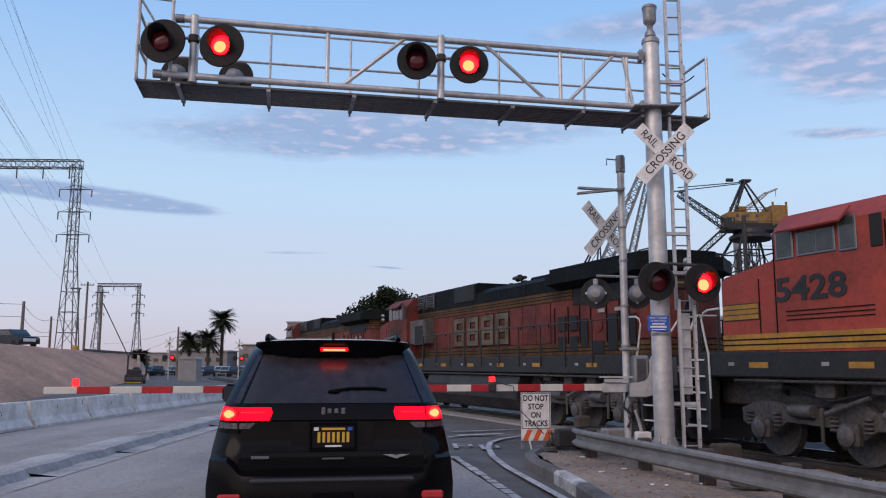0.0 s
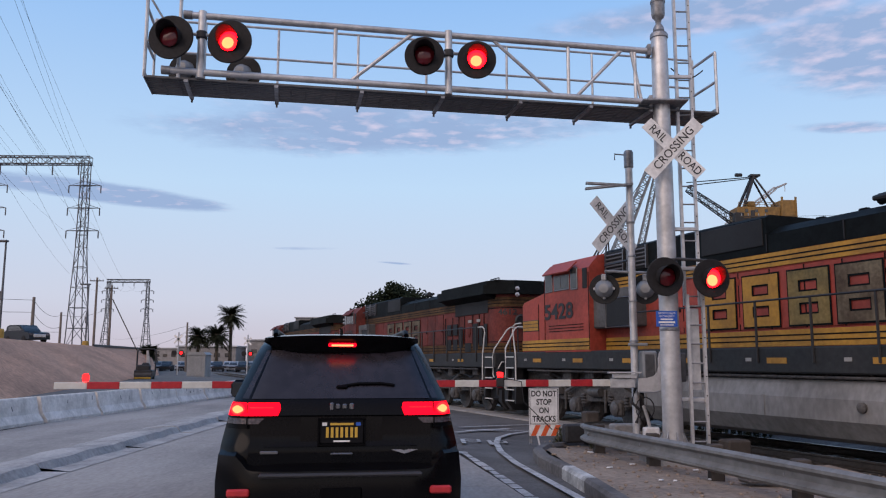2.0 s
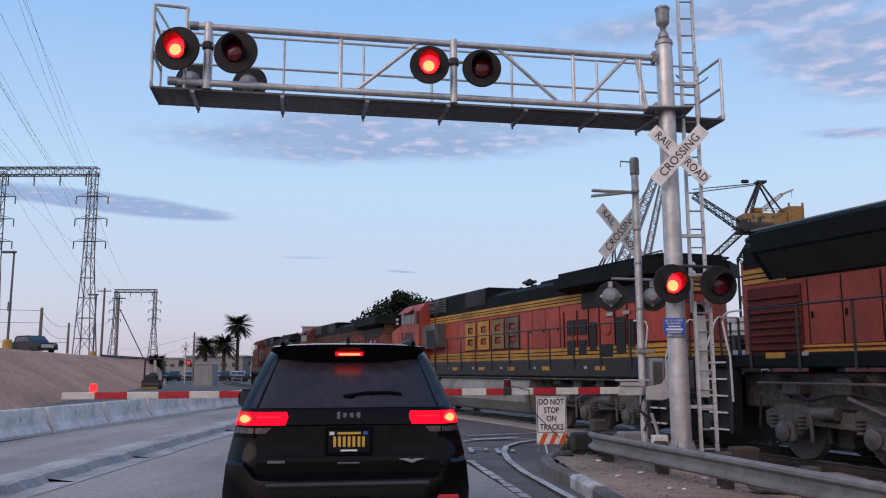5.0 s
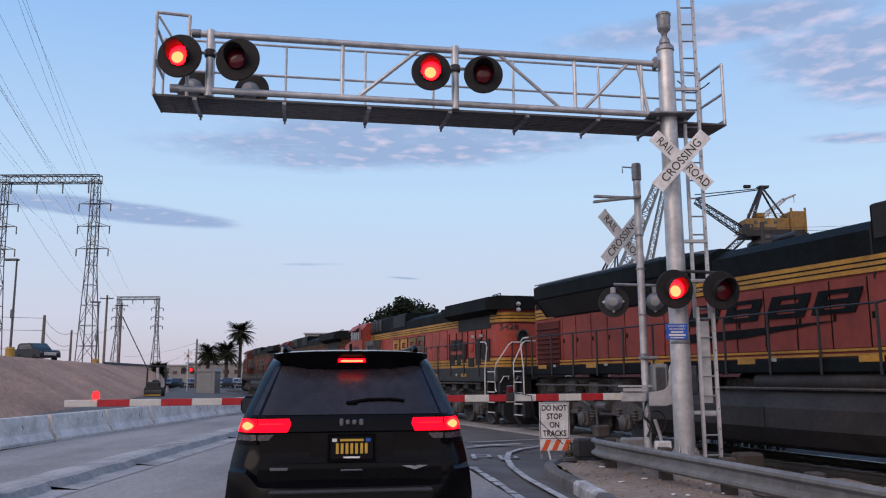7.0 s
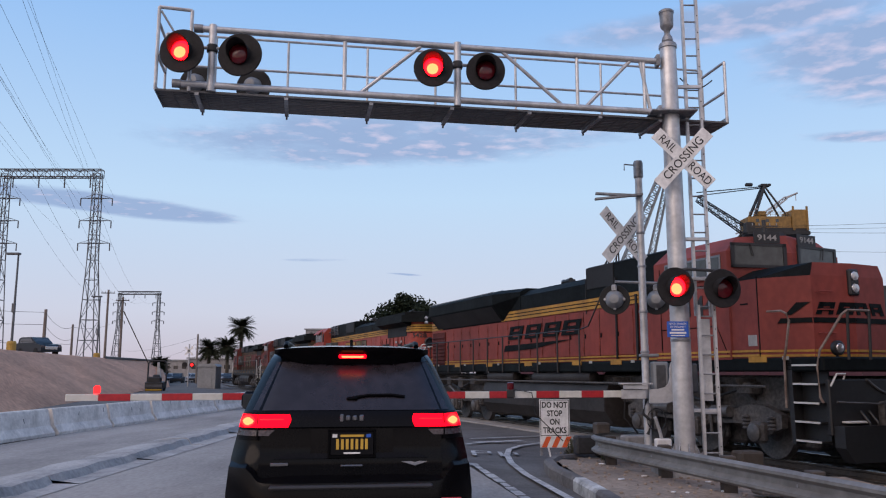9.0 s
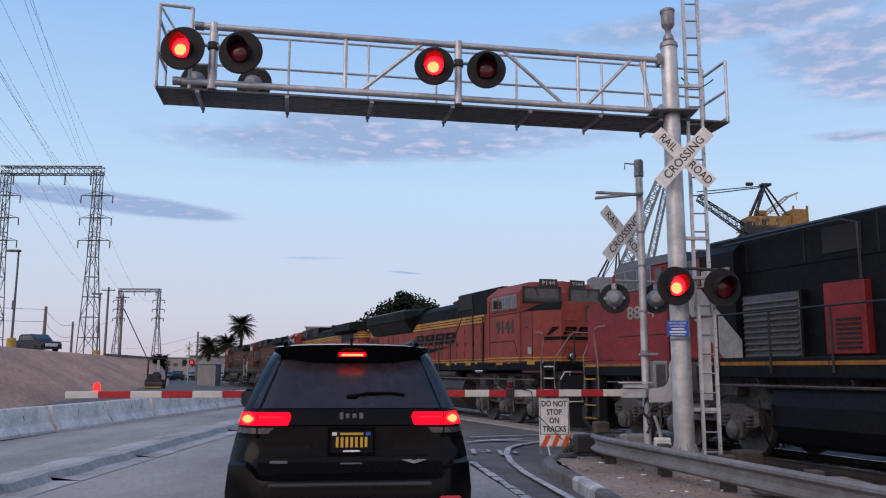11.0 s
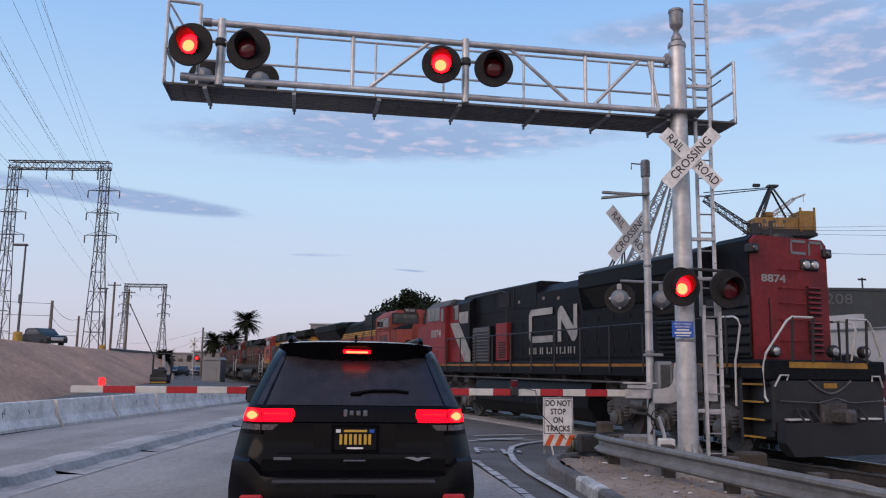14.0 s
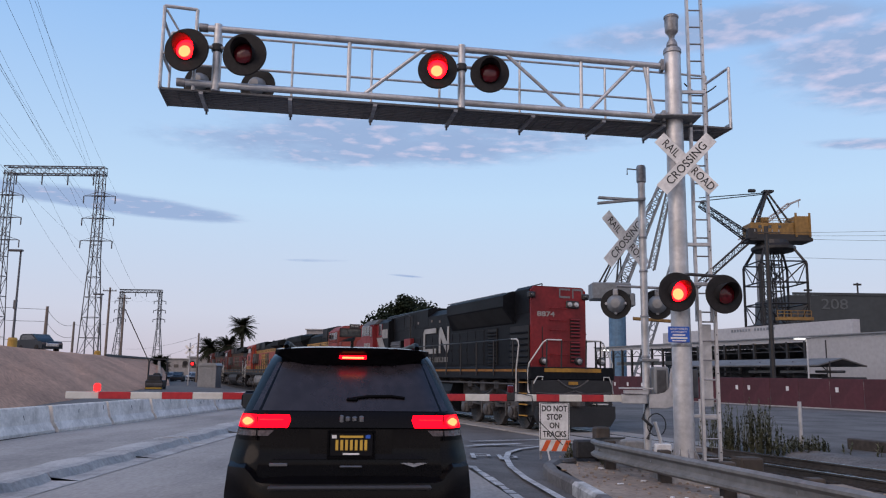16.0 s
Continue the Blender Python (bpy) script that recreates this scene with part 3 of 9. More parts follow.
def markings():
    root = thing("road_markings", "worn white painted lines on the road", "road marking", kind="structure")
    strip(root, "edge_line", [(1.75, 9.0), (1.52, 11.0), (1.30, 13.0), (1.22, 14.8), (1.28, 16.6), (1.45, 18.2), (1.85, 19.6), (2.6, 21.0), (3.6, 22.3)], 0.12, "curved white edge line")
    y = 8.0
    rng = random.Random(3)
    while y < 14.5:
        ln = rng.uniform(0.25, 0.6)
        x = 1.32 - (y - 8) * 0.125
        strip(root, "lane_line", [(x, y), (x - ln * 0.125, y + ln)], rng.uniform(0.09, 0.15), "broken thermoplastic lane line")
        y += ln + rng.uniform(0.03, 0.10)
    strip(root, "stop_line", [(0.55, 19.3), (1.1, 20.3), (2.3, 20.9)], 0.10)
    strip(root, "stop_line", [(0.7, 21.3), (1.9, 22.6), (2.9, 23.2)], 0.12)
    strip(root, "arrow", [(0.8, 20.0), (2.0, 21.4)], 0.22, "worn painted arrow")
    for dx in (0, 0.55):
        strip(root, "letter_bar", [(0.62 + dx, 16.2), (0.62 + dx, 17.3)], 0.09, "worn painted letter stroke")
        strip(root, "letter_bar", [(0.62 + dx, 16.8), (0.95 + dx, 16.8), (0.95 + dx, 17.3), (0.62 + dx, 17.3)], 0.09, "worn painted letter stroke")


markings()
crossing_panels()


def barrier():
    """A row of concrete barrier units along the road's far edge."""
    prof = [(-0.30, 0), (-0.30, 0.07), (-0.17, 0.25), (-0.09, 0.62), (-0.07, 0.65), (0.07, 0.65), (0.09, 0.62), (0.17, 0.25), (0.30, 0.07), (0.30, 0)]
    me = Shape().prism(prof, (0, 0, 0), (1, 0, 0), (0, 0, 1), (0, 2.90, 0)).mesh("barrier_unit", BARRIER)
    rng = random.Random(6)
    for k in range(12):
        y = 8.5 + k * 3.03
        x = -10.35 + 0.055 * (y - 12)
        ob = tagged(new("concrete_barrier", me), "white-grey concrete road barrier with scuffs and cracks", "barrier", "barriers along the road")
        ob.matrix_basis = pose(x, y, ground_z(x, y), 0, 0, -3.2 + rng.uniform(-0.6, 0.6))
        for _ in range(rng.choice((2, 3, 4))):
            yy, z0 = rng.uniform(0.2, 2.7), rng.uniform(0.30, 0.46)
            h, lean = rng.uniform(0.06, 0.15), rng.uniform(-0.05, 0.05)
            face = lambda z: 0.172 - 0.08 * (z - 0.25) / 0.37 + 0.003
            w = rng.uniform(0.012, 0.03)
            sh = Shape().add([(face(z0), yy, z0), (face(z0), yy + w, z0), (face(z0 + h), yy + w + lean, z0 + h), (face(z0 + h), yy + lean, z0 + h), (face(z0) - 0.02, yy, z0), (face(z0) - 0.02, yy + w, z0), (face(z0 + h) - 0.02, yy + w + lean, z0 + h), (face(z0 + h) - 0.02, yy + lean, z0 + h)], [(0, 1, 2, 3), (0, 1, 5, 4), (1, 2, 6, 5), (2, 3, 7, 6), (3, 0, 4, 7)])
            part("chip", sh, KERBDARK, ob, "dark scuffed chip")


barrier()


def embankment():
    rng = random.Random(9)
    n, m = 60, 16
    foot = lambda t: Vector((-11.2, 6, 0)).lerp(Vector((-30, 90, 0)), t)
    crest = lambda t: Vector((-17.0, 14, 2.7)).lerp(Vector((-55, 158, 3.4)), t)
    sh = Shape()

    def fn(i, j):
        t, k = i / n, j / m
        if k <= 0.75:
            q = k / 0.75
            p = foot(t).lerp(crest(t), q)
            p.z = crest(t).z * (q ** 0.9) + 0.25 * noise.noise(p * 0.35) * math.sin(q * math.pi) + 0.08 * noise.noise(p * 1.3)
        else:
            p = crest(t) + Vector((-130 * (k - 0.75) / 0.25, 20 * (k - 0.75) / 0.25, 0.3 * (k - 0.75)))
        p.z -= 0.05 * (k == 0)
        return p

    sh.grid(fn, n, m)
    solid("embankment", sh, SLOPE, "bare brown dirt embankment slope beside the road", "embankment", kind="structure", smooth=True)


embankment()

# ---- crossing signals ----
ARM_AT, ARM_A, ARM_N = Vector((3.80, 13.0, 0)), Vector((-0.9843, -0.1766, 0)), Vector((-0.1766, 0.9843, 0))
ROLL = Matrix.Rotation(radians(90), 3, "X")


def arm_at(a, b, z):
    """On the cantilever: a metres from the mast, b metres behind its front, at height z."""
    p = ARM_AT + ARM_A * a + ARM_N * b
    return Vector((p.x, p.y, z))


LAMPS = []  # added shutters that make the lamps flash, with their phase


def flasher(root, at, phase, yaw, r=0.305, k=1.35):
    """A round black lamp with hood: its red roundel glows while an added dark shutter stands behind it."""
    rot = Matrix.Rotation(radians(yaw), 3, "Z") @ ROLL   # z of the lathe turns to -Y, towards the road
    m = rot.to_4x4()
    m.translation = at
    fl = new("flashing_lamp")
    fl.parent, fl.matrix_basis = root, m
    part("background", Shape().lathe([(0.0, -0.03), (r * 0.98, -0.03), (r, -0.02), (r, 0.0), (r * 0.97, 0.008), (0.105 * k, 0.0)], n=40), HOOD, fl, "round matt black backing disc", True)
    part("case", Shape().lathe([(0.0, -0.20), (0.09 * k, -0.20), (0.125 * k, -0.14), (0.125 * k, -0.03)], n=24), HOOD, fl, "", True)
    # hood: an open half tube, longest above
    hood = Shape()
    n = 26
    for rad in (0.122 * k, 0.116 * k):
        hood.grid(lambda i, j: (rad * math.cos(math.pi * 2 * i / n), rad * math.sin(math.pi * 2 * i / n) , (0.0 if j == 0 else max(0.012, 0.27 * (0.5 + 0.5 * math.sin(math.pi * 2 * i / n)) ** 0.8))), n, 1)
    part("hood", hood, HOOD, fl, "black visor hood", True)
    lens = part("lens", Shape().lathe([(0.112 * k, 0.010), (0.100 * k, 0.022), (0.06 * k, 0.034), (0.0, 0.038)], n=28), GLOW, fl, "glowing red round lens", True)
    part("bulb_glow", Shape().lathe([(0.092 * k, 0.028), (0.065 * k, 0.040), (0.0, 0.046)], c=(-0.004, -0.018, 0.001), n=20), GLOWRING, lens, "bright lamp centre", True)
    part("filament_glow", Shape().lathe([(0.066 * k, 0.040), (0.055 * k, 0.046), (0.0, 0.052)], c=(-0.012, -0.038, 0.002), n=16), GLOWCORE, lens, "hot lamp centre", True)
    # added cover, no real lamp part: it hides the glow between flashes
    sh = part("shutter", Shape().lathe([(0.1155 * k, -0.035), (0.1155 * k, 0.012), (0.100 * k, 0.034), (0.06 * k, 0.052), (0.0, 0.057)], n=28), REDLENS, fl, "dark red unlit lens, an added shutter over the glow", True)
    LAMPS.append((sh, phase))
    return fl


def crossbuck(name, at, yaw, label, scale=1.0):
    m = pose(at[0], at[1], at[2], 0, 0, yaw)
    root = thing(name, label, "railroad sign", m)
    L, W = 1.22 * scale, 0.229 * scale
    for ang, text, y in ((47, "CROSSING", -0.012), (-45, "", 0.004)):
        rot = Matrix.Rotation(radians(-ang), 3, "Y")
        blade = part("blade", Shape().bev((0, 0, 0), (L, 0.006, W), 0.002), WHITE, root, "white sign blade")
        blade.matrix_basis = Matrix.Translation((0, y, 0)) @ rot.to_4x4()
        for word, dx in (((text, 0.0),) if ang > 0 else (("RAIL", -0.35), ("ROAD", 0.36))):
            words("lettering", word, 0.195 * scale, SIGNBLACK, blade, Matrix.Translation((dx * scale, -0.0065, 0)) @ FACE, 0.002, 0.97 if ang > 0 else 0.82)
    return root


def cantilever():
    root = thing("cantilever_signal", "galvanized steel cantilever signal mast with overhead walkway", "signal mast")
    x, y = ARM_AT.xy
    mast = Shape()
    mast.lathe([(0.160, 0.10), (0.162, 0.3), (0.150, 3.0), (0.135, 6.95), (0.13, 6.98)], (x, y, 0), n=36)
    mast = part("mast", mast, GALV, root, "thick galvanized tapered tube", True)
    part("base_plate", Shape().bev((x, y, 0.20), (0.62, 0.62, 0.05), 0.01), STEEL, root)
    part("foundation", Shape().bev((x, y, 0.0), (0.9, 0.9, 0.36), 0.03), CURB, root, "concrete footing")
    for k in range(8):
        a = k * math.pi / 4
        d = Vector((math.cos(a), math.sin(a), 0))
        part("gusset", Shape().prism([(0.14, 0.22), (0.27, 0.22), (0.15, 0.48)], (x, y, 0), d, (0, 0, 1), Vector((-d.y, d.x, 0)) * 0.015), STEEL, root)
        part("anchor_bolt", Shape().tube((x + d.x * 0.27, y + d.y * 0.27, 0.2), (x + d.x * 0.27, y + d.y * 0.27, 0.31), 0.018, n=6), STEEL, root)
    part("mast_cap", Shape().lathe([(0.142, 6.95), (0.150, 6.96), (0.150, 7.01), (0.135, 7.04), (0, 7.06)], (x, y, 0), n=32), STEEL, root, "", True)
    bell = part("bell", Shape().lathe([(0.075, 7.05), (0.095, 7.09), (0.085, 7.15), (0.045, 7.22), (0.055, 7.28), (0.10, 7.33), (0.11, 7.36), (0.115, 7.58), (0.125, 7.585), (0.125, 7.62), (0.10, 7.64), (0, 7.645)], (x, y, 0), n=24), STEEL, root, "grey electronic bell on the mast top", True)
    for z in (2.05,):
        part("band", Shape().lathe([(0.158, z - 0.02), (0.161, z), (0.158, z + 0.02)], (x, y, 0), n=28), STEEL, mast)
    LO, HI, END = 5.83, 6.72, 7.55
    part("chord", Shape().tube(arm_at(0.16, 0, LO), arm_at(END + 0.32, 0, LO), 0.052, n=14), GALV, root, "", True)
    part("chord", Shape().tube(arm_at(0.16, 0, HI), arm_at(END + 0.04, 0, HI), 0.052, n=14), GALV, root, "", True)
    for z in (LO, HI):
        part("clamp", Shape().bev(arm_at(0.20, 0, z), (0.06, 0.16, 0.20), 0.01), STEEL, root)
        e = END + (0.30 if z == LO else 0.02)
        part("chord_cap", Shape().tube(arm_at(e, 0, z), arm_at(e + 0.13, 0, z), 0.066, n=12), STEEL, root, "", True)
    part("collar", Shape().bev(arm_at(0, -0.02, 5.80), (0.75, 0.5, 0.035), 0.01), STEEL, root)
    # uprights and diagonals of the front truss
    for a, r in ((5.42, 0.032), (1.62, 0.03), (0.45, 0.03)):
        if r:
            part("upright", Shape().tube(arm_at(a, 0, LO), arm_at(a, 0, HI), r, n=8), GALV, root, "", True)
    for a0, a1 in ((5.20, 4.18), (1.86, 2.92), (1.50, 0.66), (0.35, 0.52)):
        part("brace", Shape().tube(arm_at(a0, 0.0, LO), arm_at(a1, 0.0, HI), 0.03, n=8), GALV, root, "", True)
    # walkway with toe plates behind the truss
    A0, A1, B1, DZ = -1.02, 8.22, 0.78, 5.72
    mid, ln = (A0 + A1) / 2, A1 - A0
    yaw = Matrix.Rotation(math.atan2(ARM_A.y, ARM_A.x), 3, "Z")
    grating = Shape()
    for k in range(10):
        grating.box(arm_at(mid, 0.02 + k * 0.083, DZ), (ln, 0.05, 0.03), yaw)
    for k in range(40):
        grating.box(arm_at(A0 + ln * k / 39, 0.39, DZ - 0.005), (0.012, 0.78, 0.035), yaw)
    part("walkway_grating", grating, STEELMID, root, "dark steel grating floor")
    for b in (B1,):
        part("toe_plate", Shape().box(arm_at(mid, b, DZ + 0.03), (ln, 0.012, 0.10), yaw), STEEL, root)
    for a in (A0, A1):
        part("end_plate", Shape().box(arm_at(a, 0.37, DZ + 0.03), (0.012, 0.83, 0.12), yaw), STEEL, root)
    for a in (7.62, 6.30, 5.0, 3.72, 2.45, 1.25, 0.2):
        part("bracket", Shape().box(arm_at(a, 0.38, DZ - 0.045), (0.06, 0.84, 0.04), yaw), STEEL, root)
        part("bracket_bolt", Shape().box(arm_at(a, 0.80, DZ - 0.08), (0.03, 0.03, 0.06), yaw), STEEL, root)
    # guard rails at the walkway's back and ends
    bar = lambda p, q, r=0.021: part("guard_rail", Shape().tube(p, q, r, n=8), GALV, root, "", True)
    for z in (DZ + 0.69, DZ + 1.21):
        bar(arm_at(A0, B1, z), arm_at(A1, B1, z))
    for a in (A1, 7.45, 6.30, 5.0, 3.85, 2.45, 0.9, -0.35, A0):
        bar(arm_at(a, B1, DZ), arm_at(a, B1, DZ + 1.21))
    for a in (A0, A1):
        top = DZ + (1.30 if a > 0 else 1.07)
        bar(arm_at(a, 0, DZ), arm_at(a, 0, top), 0.028)
        for z in (DZ + 0.55, DZ + 1.07):
            bar(arm_at(a, 0, z), arm_at(a, B1, z), 0.024)
    bar(arm_at(A1, 0, DZ + 1.30), arm_at(A1 - 0.48, 0, DZ + 1.28), 0.028)
    bar(arm_at(A1 - 0.48, 0, DZ), arm_at(A1 - 0.48, 0, DZ + 1.28), 0.028)
    bar(arm_at(A1, 0, DZ + 0.55), arm_at(A1 - 0.48, 0, DZ + 0.55), 0.022)
    bar(arm_at(A1 - 0.03, 0.0, DZ + 1.24), arm_at(A1 - 0.22, 0.1, DZ + 0.95), 0.018)
    chain = [arm_at(-0.35 - 0.6 * k / 8, 0.3, DZ + 0.85 - 0.16 * math.sin(math.pi * k / 8)) for k in range(9)]
    part("safety_chain", Shape().path(chain, 0.012, 5), DARKSTEEL, root)
    # lamp posts on the arm
    for a in (7.42, 3.63):
        part("lamp_post", Shape().tube(arm_at(a, -0.02, LO - 0.1), arm_at(a, -0.02, HI + 0.06), 0.06, n=14), GALV, root, "", True)
        part("cross_arm", Shape().tube(arm_at(a + 0.42, -0.05, 6.40), arm_at(a - 0.42, -0.05, 6.40), 0.028, n=8), STEEL, root)
        part("clamp", Shape().lathe([(0.075, -0.06), (0.085, -0.04), (0.085, 0.04), (0.075, 0.06)], arm_at(a, -0.02, 6.40), n=14), DARKSTEEL, root)
        for side, ph in ((0.40, 0), (-0.40, 1)):
            flasher(root, arm_at(a + side * 1.05, -0.20, 6.27), ph, -3 if a > 5 else 0, 0.335 if a > 5 else 0.31)
    # backs of the lamps that face the other way, behind the walkway
    for a in (7.75, 6.85):
        back = new("rear_lamp")
        back.parent = root
        m = (Matrix.Rotation(radians(170), 3, "Z") @ ROLL).to_4x4()
        m.translation = arm_at(a, 0.95, 6.18)
        back.matrix_basis = m
        part("background", Shape().lathe([(0.0, -0.02), (0.30, -0.02), (0.305, 0.0), (0.1, 0.0)], n=32), GRILLE, back, "round black backing disc", True)
        part("case", Shape().lathe([(0.0, -0.19), (0.08, -0.18), (0.13, -0.12), (0.15, -0.02)], n=24), CABINET, back, "grey rounded lamp case", True)
        part("arm", Shape().tube(arm_at(a, 0.95, 6.18), arm_at(a, 0.80, 6.18), 0.025, n=8), STEEL, root)
    # pair of lamps on the mast
    part("cross_arm", Shape().path([(x - 0.20, y - 0.28, 3.12), (x + 0.1, y - 0.25, 3.17), (x + 0.62, y - 0.25, 3.14)], 0.026, 8), DARKSTEEL, root)
    part("clamp", Shape().lathe([(0.155, -0.05), (0.17, -0.03), (0.17, 0.03), (0.155, 0.05)], (x, y, 3.12), n=20), DARKSTEEL, root)
    flasher(root, Vector((x - 0.13, y - 0.33, 2.88)), 0, 9, 0.31)
    flasher(root, Vector((x + 0.62, y - 0.28, 2.86)), 1, 9, 0.31)
    for dx in (-0.13, 0.62):
        part("drop_pipe", Shape().tube((x + dx, y - 0.22, 2.9), (x + dx, y - 0.22, 3.16), 0.03, n=8), HOOD, root)
    sign = part("emergency_notice", Shape().bev((x - 0.09, y - 0.185, 2.22), (0.34, 0.006, 0.25), 0.003), BLUESIGN, root, "blue enamel notice plate")
    for k, text in enumerate(("REPORT PROBLEM", "OR EMERGENCY")):
        words("lettering", text, 0.042, WHITE, sign, Matrix.Translation((x - 0.09, y - 0.19, 2.305 - k * 0.047)) @ FACE, 0.001, 0.80)
    for z, w, h in ((2.212, 0.20, 0.022), (2.165, 0.26, 0.030), (2.122, 0.22, 0.016)):
        part("text_bar", Shape().box((x - 0.09, y - 0.19, z), (w, 0.003, h)), WHITE, sign)
    # climbing ladder in two lengths
    for (x0, x1, yy, z0, z1) in ((4.10, 4.34, 13.10, 2.45, 8.6), (4.10, 4.35, 12.98, 0.15, 2.62)):
        lad = part("ladder", Shape().box((x0, yy, (z0 + z1) / 2), (0.045, 0.065, z1 - z0)).box((x1, yy, (z0 + z1) / 2), (0.045, 0.065, z1 - z0)), GALV, root, "galvanized ladder")
        z = z0 + 0.15
        while z < z1 - 0.05:
            part("rung", Shape().tube((x0, yy, z), (x1, yy, z), 0.014, n=6), STEEL, lad)
            part("bolt_hole", Shape().tube((x1, yy - 0.036, z + 0.10), (x1, yy - 0.030, z + 0.10), 0.010, n=8), GRILLE, lad)
            z += 0.305
    for z in (0.95, 3.05, 3.7, 6.3):
        part("ladder_bracket", Shape().bev((4.06, 13.05, z), (0.56, 0.05, 0.06), 0.01), GALV, root)
    part("ladder_guard", Shape().bev((4.20, 13.06, 1.75), (0.2, 0.01, 1.3), 0.004), GALV, root, "flat climb-guard plate")
    return root


cantilever()
crossbuck("crossbuck", (3.90, 12.74, 4.98), 0, "white crossed railroad crossing sign on the cantilever mast")

GATE_AT = Vector((3.52, 14.2, 0))


def gate():
    root = thing("crossing_gate", "lowered red and white crossing gate on a galvanized mast", "crossing gate")
    x, y = GATE_AT.xy
    part("mast", Shape().tube((x, y, -0.1), (x, y, 5.2), 0.065, n=18), GALV, root, "thin galvanized mast", True)
    part("mast_cap", Shape().lathe([(0.07, 5.0), (0.085, 5.02), (0.085, 5.28), (0.07, 5.32), (0, 5.33)], (x, y, 0), n=16), STEEL, root, "", True)
    part("cap_arm", Shape().path([(x, y, 5.24), (x - 0.25, y, 5.26), (x - 0.25, y, 5.15)], 0.014, 6), STEEL, root)
    part("junction_box", Shape().bev((x, y, -0.05), (0.3, 0.3, 0.3), 0.02), CABINET, root)
    for z in (1.9, 2.6, 3.4, 4.0):
        part("band", Shape().lathe([(0.075, z - 0.02), (0.08, z), (0.075, z + 0.02)], (x, y, 0), n=16), STEEL, root)
    # twin flat brackets high on the mast, ends of an edge-on sign
    part("sign_bracket", Shape().box((x - 0.38, y - 0.05, 4.69), (0.82, 0.10, 0.035), Matrix.Rotation(radians(3), 3, "Y")), STEEL, root)
    part("sign_bracket", Shape().box((x - 0.40, y - 0.15, 4.63), (0.85, 0.10, 0.035), Matrix.Rotation(radians(-6), 3, "Y")), STEEL, root)
    # gate machine and curved arm support
    mach = part("gate_machine", Shape().bev((x + 0.22, y - 0.05, 1.44), (0.26, 0.32, 0.58), 0.03), CABINET, root, "grey steel gate machine case")
    part("door_lip", Shape().bev((x + 0.21, y - 0.215, 1.44), (0.16, 0.02, 0.46), 0.01), MACHINEDARK, mach)
    yoke = Shape()
    pts = [(-0.02, 1.03), (0.24, 1.02), (0.42, 1.07), (0.52, 1.16), (0.60, 1.18), (0.60, 1.62), (0.57, 1.72), (0.50, 1.77), (0.42, 1.76), (0.36, 1.70), (0.335, 1.60), (0.335, 1.46), (0.31, 1.36), (0.25, 1.30), (0.14, 1.27), (-0.02, 1.26)]
    yoke.prism(pts, (x, y - 0.30, 0), (1, 0, 0), (0, 0, 1), (0, 0.05, 0))
    part("arm_yoke", yoke, CABINETPALE, root, "curved pale steel arm support")
    part("counterweight_bolt", Shape().tube((x + 0.45, y - 0.36, 1.62), (x + 0.45, y - 0.2, 1.62), 0.07, n=12), STEEL, root)
    part("counterweight", Shape().bev((x + 0.80, y + 0.1, 1.45), (0.22, 0.18, 0.5), 0.02), MACHINEDARK, root)
    part("adapter", Shape().box((x - 0.25, y - 0.28, 1.36), (0.55, 0.16, 0.025)).box((x - 0.25, y - 0.28, 1.30), (0.40, 0.10, 0.06)), GALV, root)
    part("yoke_rib", Shape().path([(x - 0.02, y - 0.315, 1.035), (x + 0.24, y - 0.315, 1.03), (x + 0.41, y - 0.315, 1.08), (x + 0.51, y - 0.315, 1.17), (x + 0.59, y - 0.315, 1.19)], 0.012, 6), STEEL, root)
    part("lock_box", Shape().bev((x + 0.66, y - 0.28, 1.34), (0.10, 0.12, 0.30), 0.02), CABINET, root)
    part("mast_clamp", Shape().bev((x + 0.06, y - 0.02, 1.84), (0.30, 0.22, 0.05), 0.01), CABINET, root)
    for k in range(6):
        an = k * math.pi / 3
        part("yoke_bolt", Shape().tube((x + 0.45 + 0.05 * math.cos(an), y - 0.375, 1.62 + 0.05 * math.sin(an)), (x + 0.45 + 0.05 * math.cos(an), y - 0.35, 1.62 + 0.05 * math.sin(an)), 0.012, n=6), DARKSTEEL, root)
    part("adapter_plate", Shape().bev((x - 0.28, y - 0.26, 1.18), (0.42, 0.05, 0.16), 0.01), GALV, root)
    # loop of cable below the machine
    loop = [(x + 0.12 + 0.16 * math.cos(a), y - 0.15, 0.75 + 0.19 * math.sin(a)) for a in [k * 0.5 for k in range(14)]]
    part("cable_loop", Shape().path(loop, 0.010, 5), BLACKPAINT, root)
    part("conduit", Shape().path([(x - 0.02, y - 0.08, 1.1), (x - 0.1, y - 0.1, 0.85), (x + 0.05, y - 0.1, 0.72), (x - 0.02, y - 0.08, 0.5)], 0.03, 8), DARKSTEEL, root)
    # the arm: bands of red and white
    a, b = Vector((3.10, 14.0, 1.185)), Vector((-5.15, 11.2, 1.205))
    d = b - a
    rot = d.to_track_quat("X", "Z").to_matrix()
    n = 21
    step = d.length / n
    arm = new("gate_arm")
    arm.parent = root
    for k in range(n):
        c = a + d * ((k + 0.5) / n)
        me = Shape().bev(c, (step - 0.001, 0.035, 0.115 - 0.001 * k), 0.006, rot)
        white = k % 2 == 0
        part("band", me, WHITESTRIPE if white else REDSTRIPE, arm, "white reflective band" if white else "red reflective band")
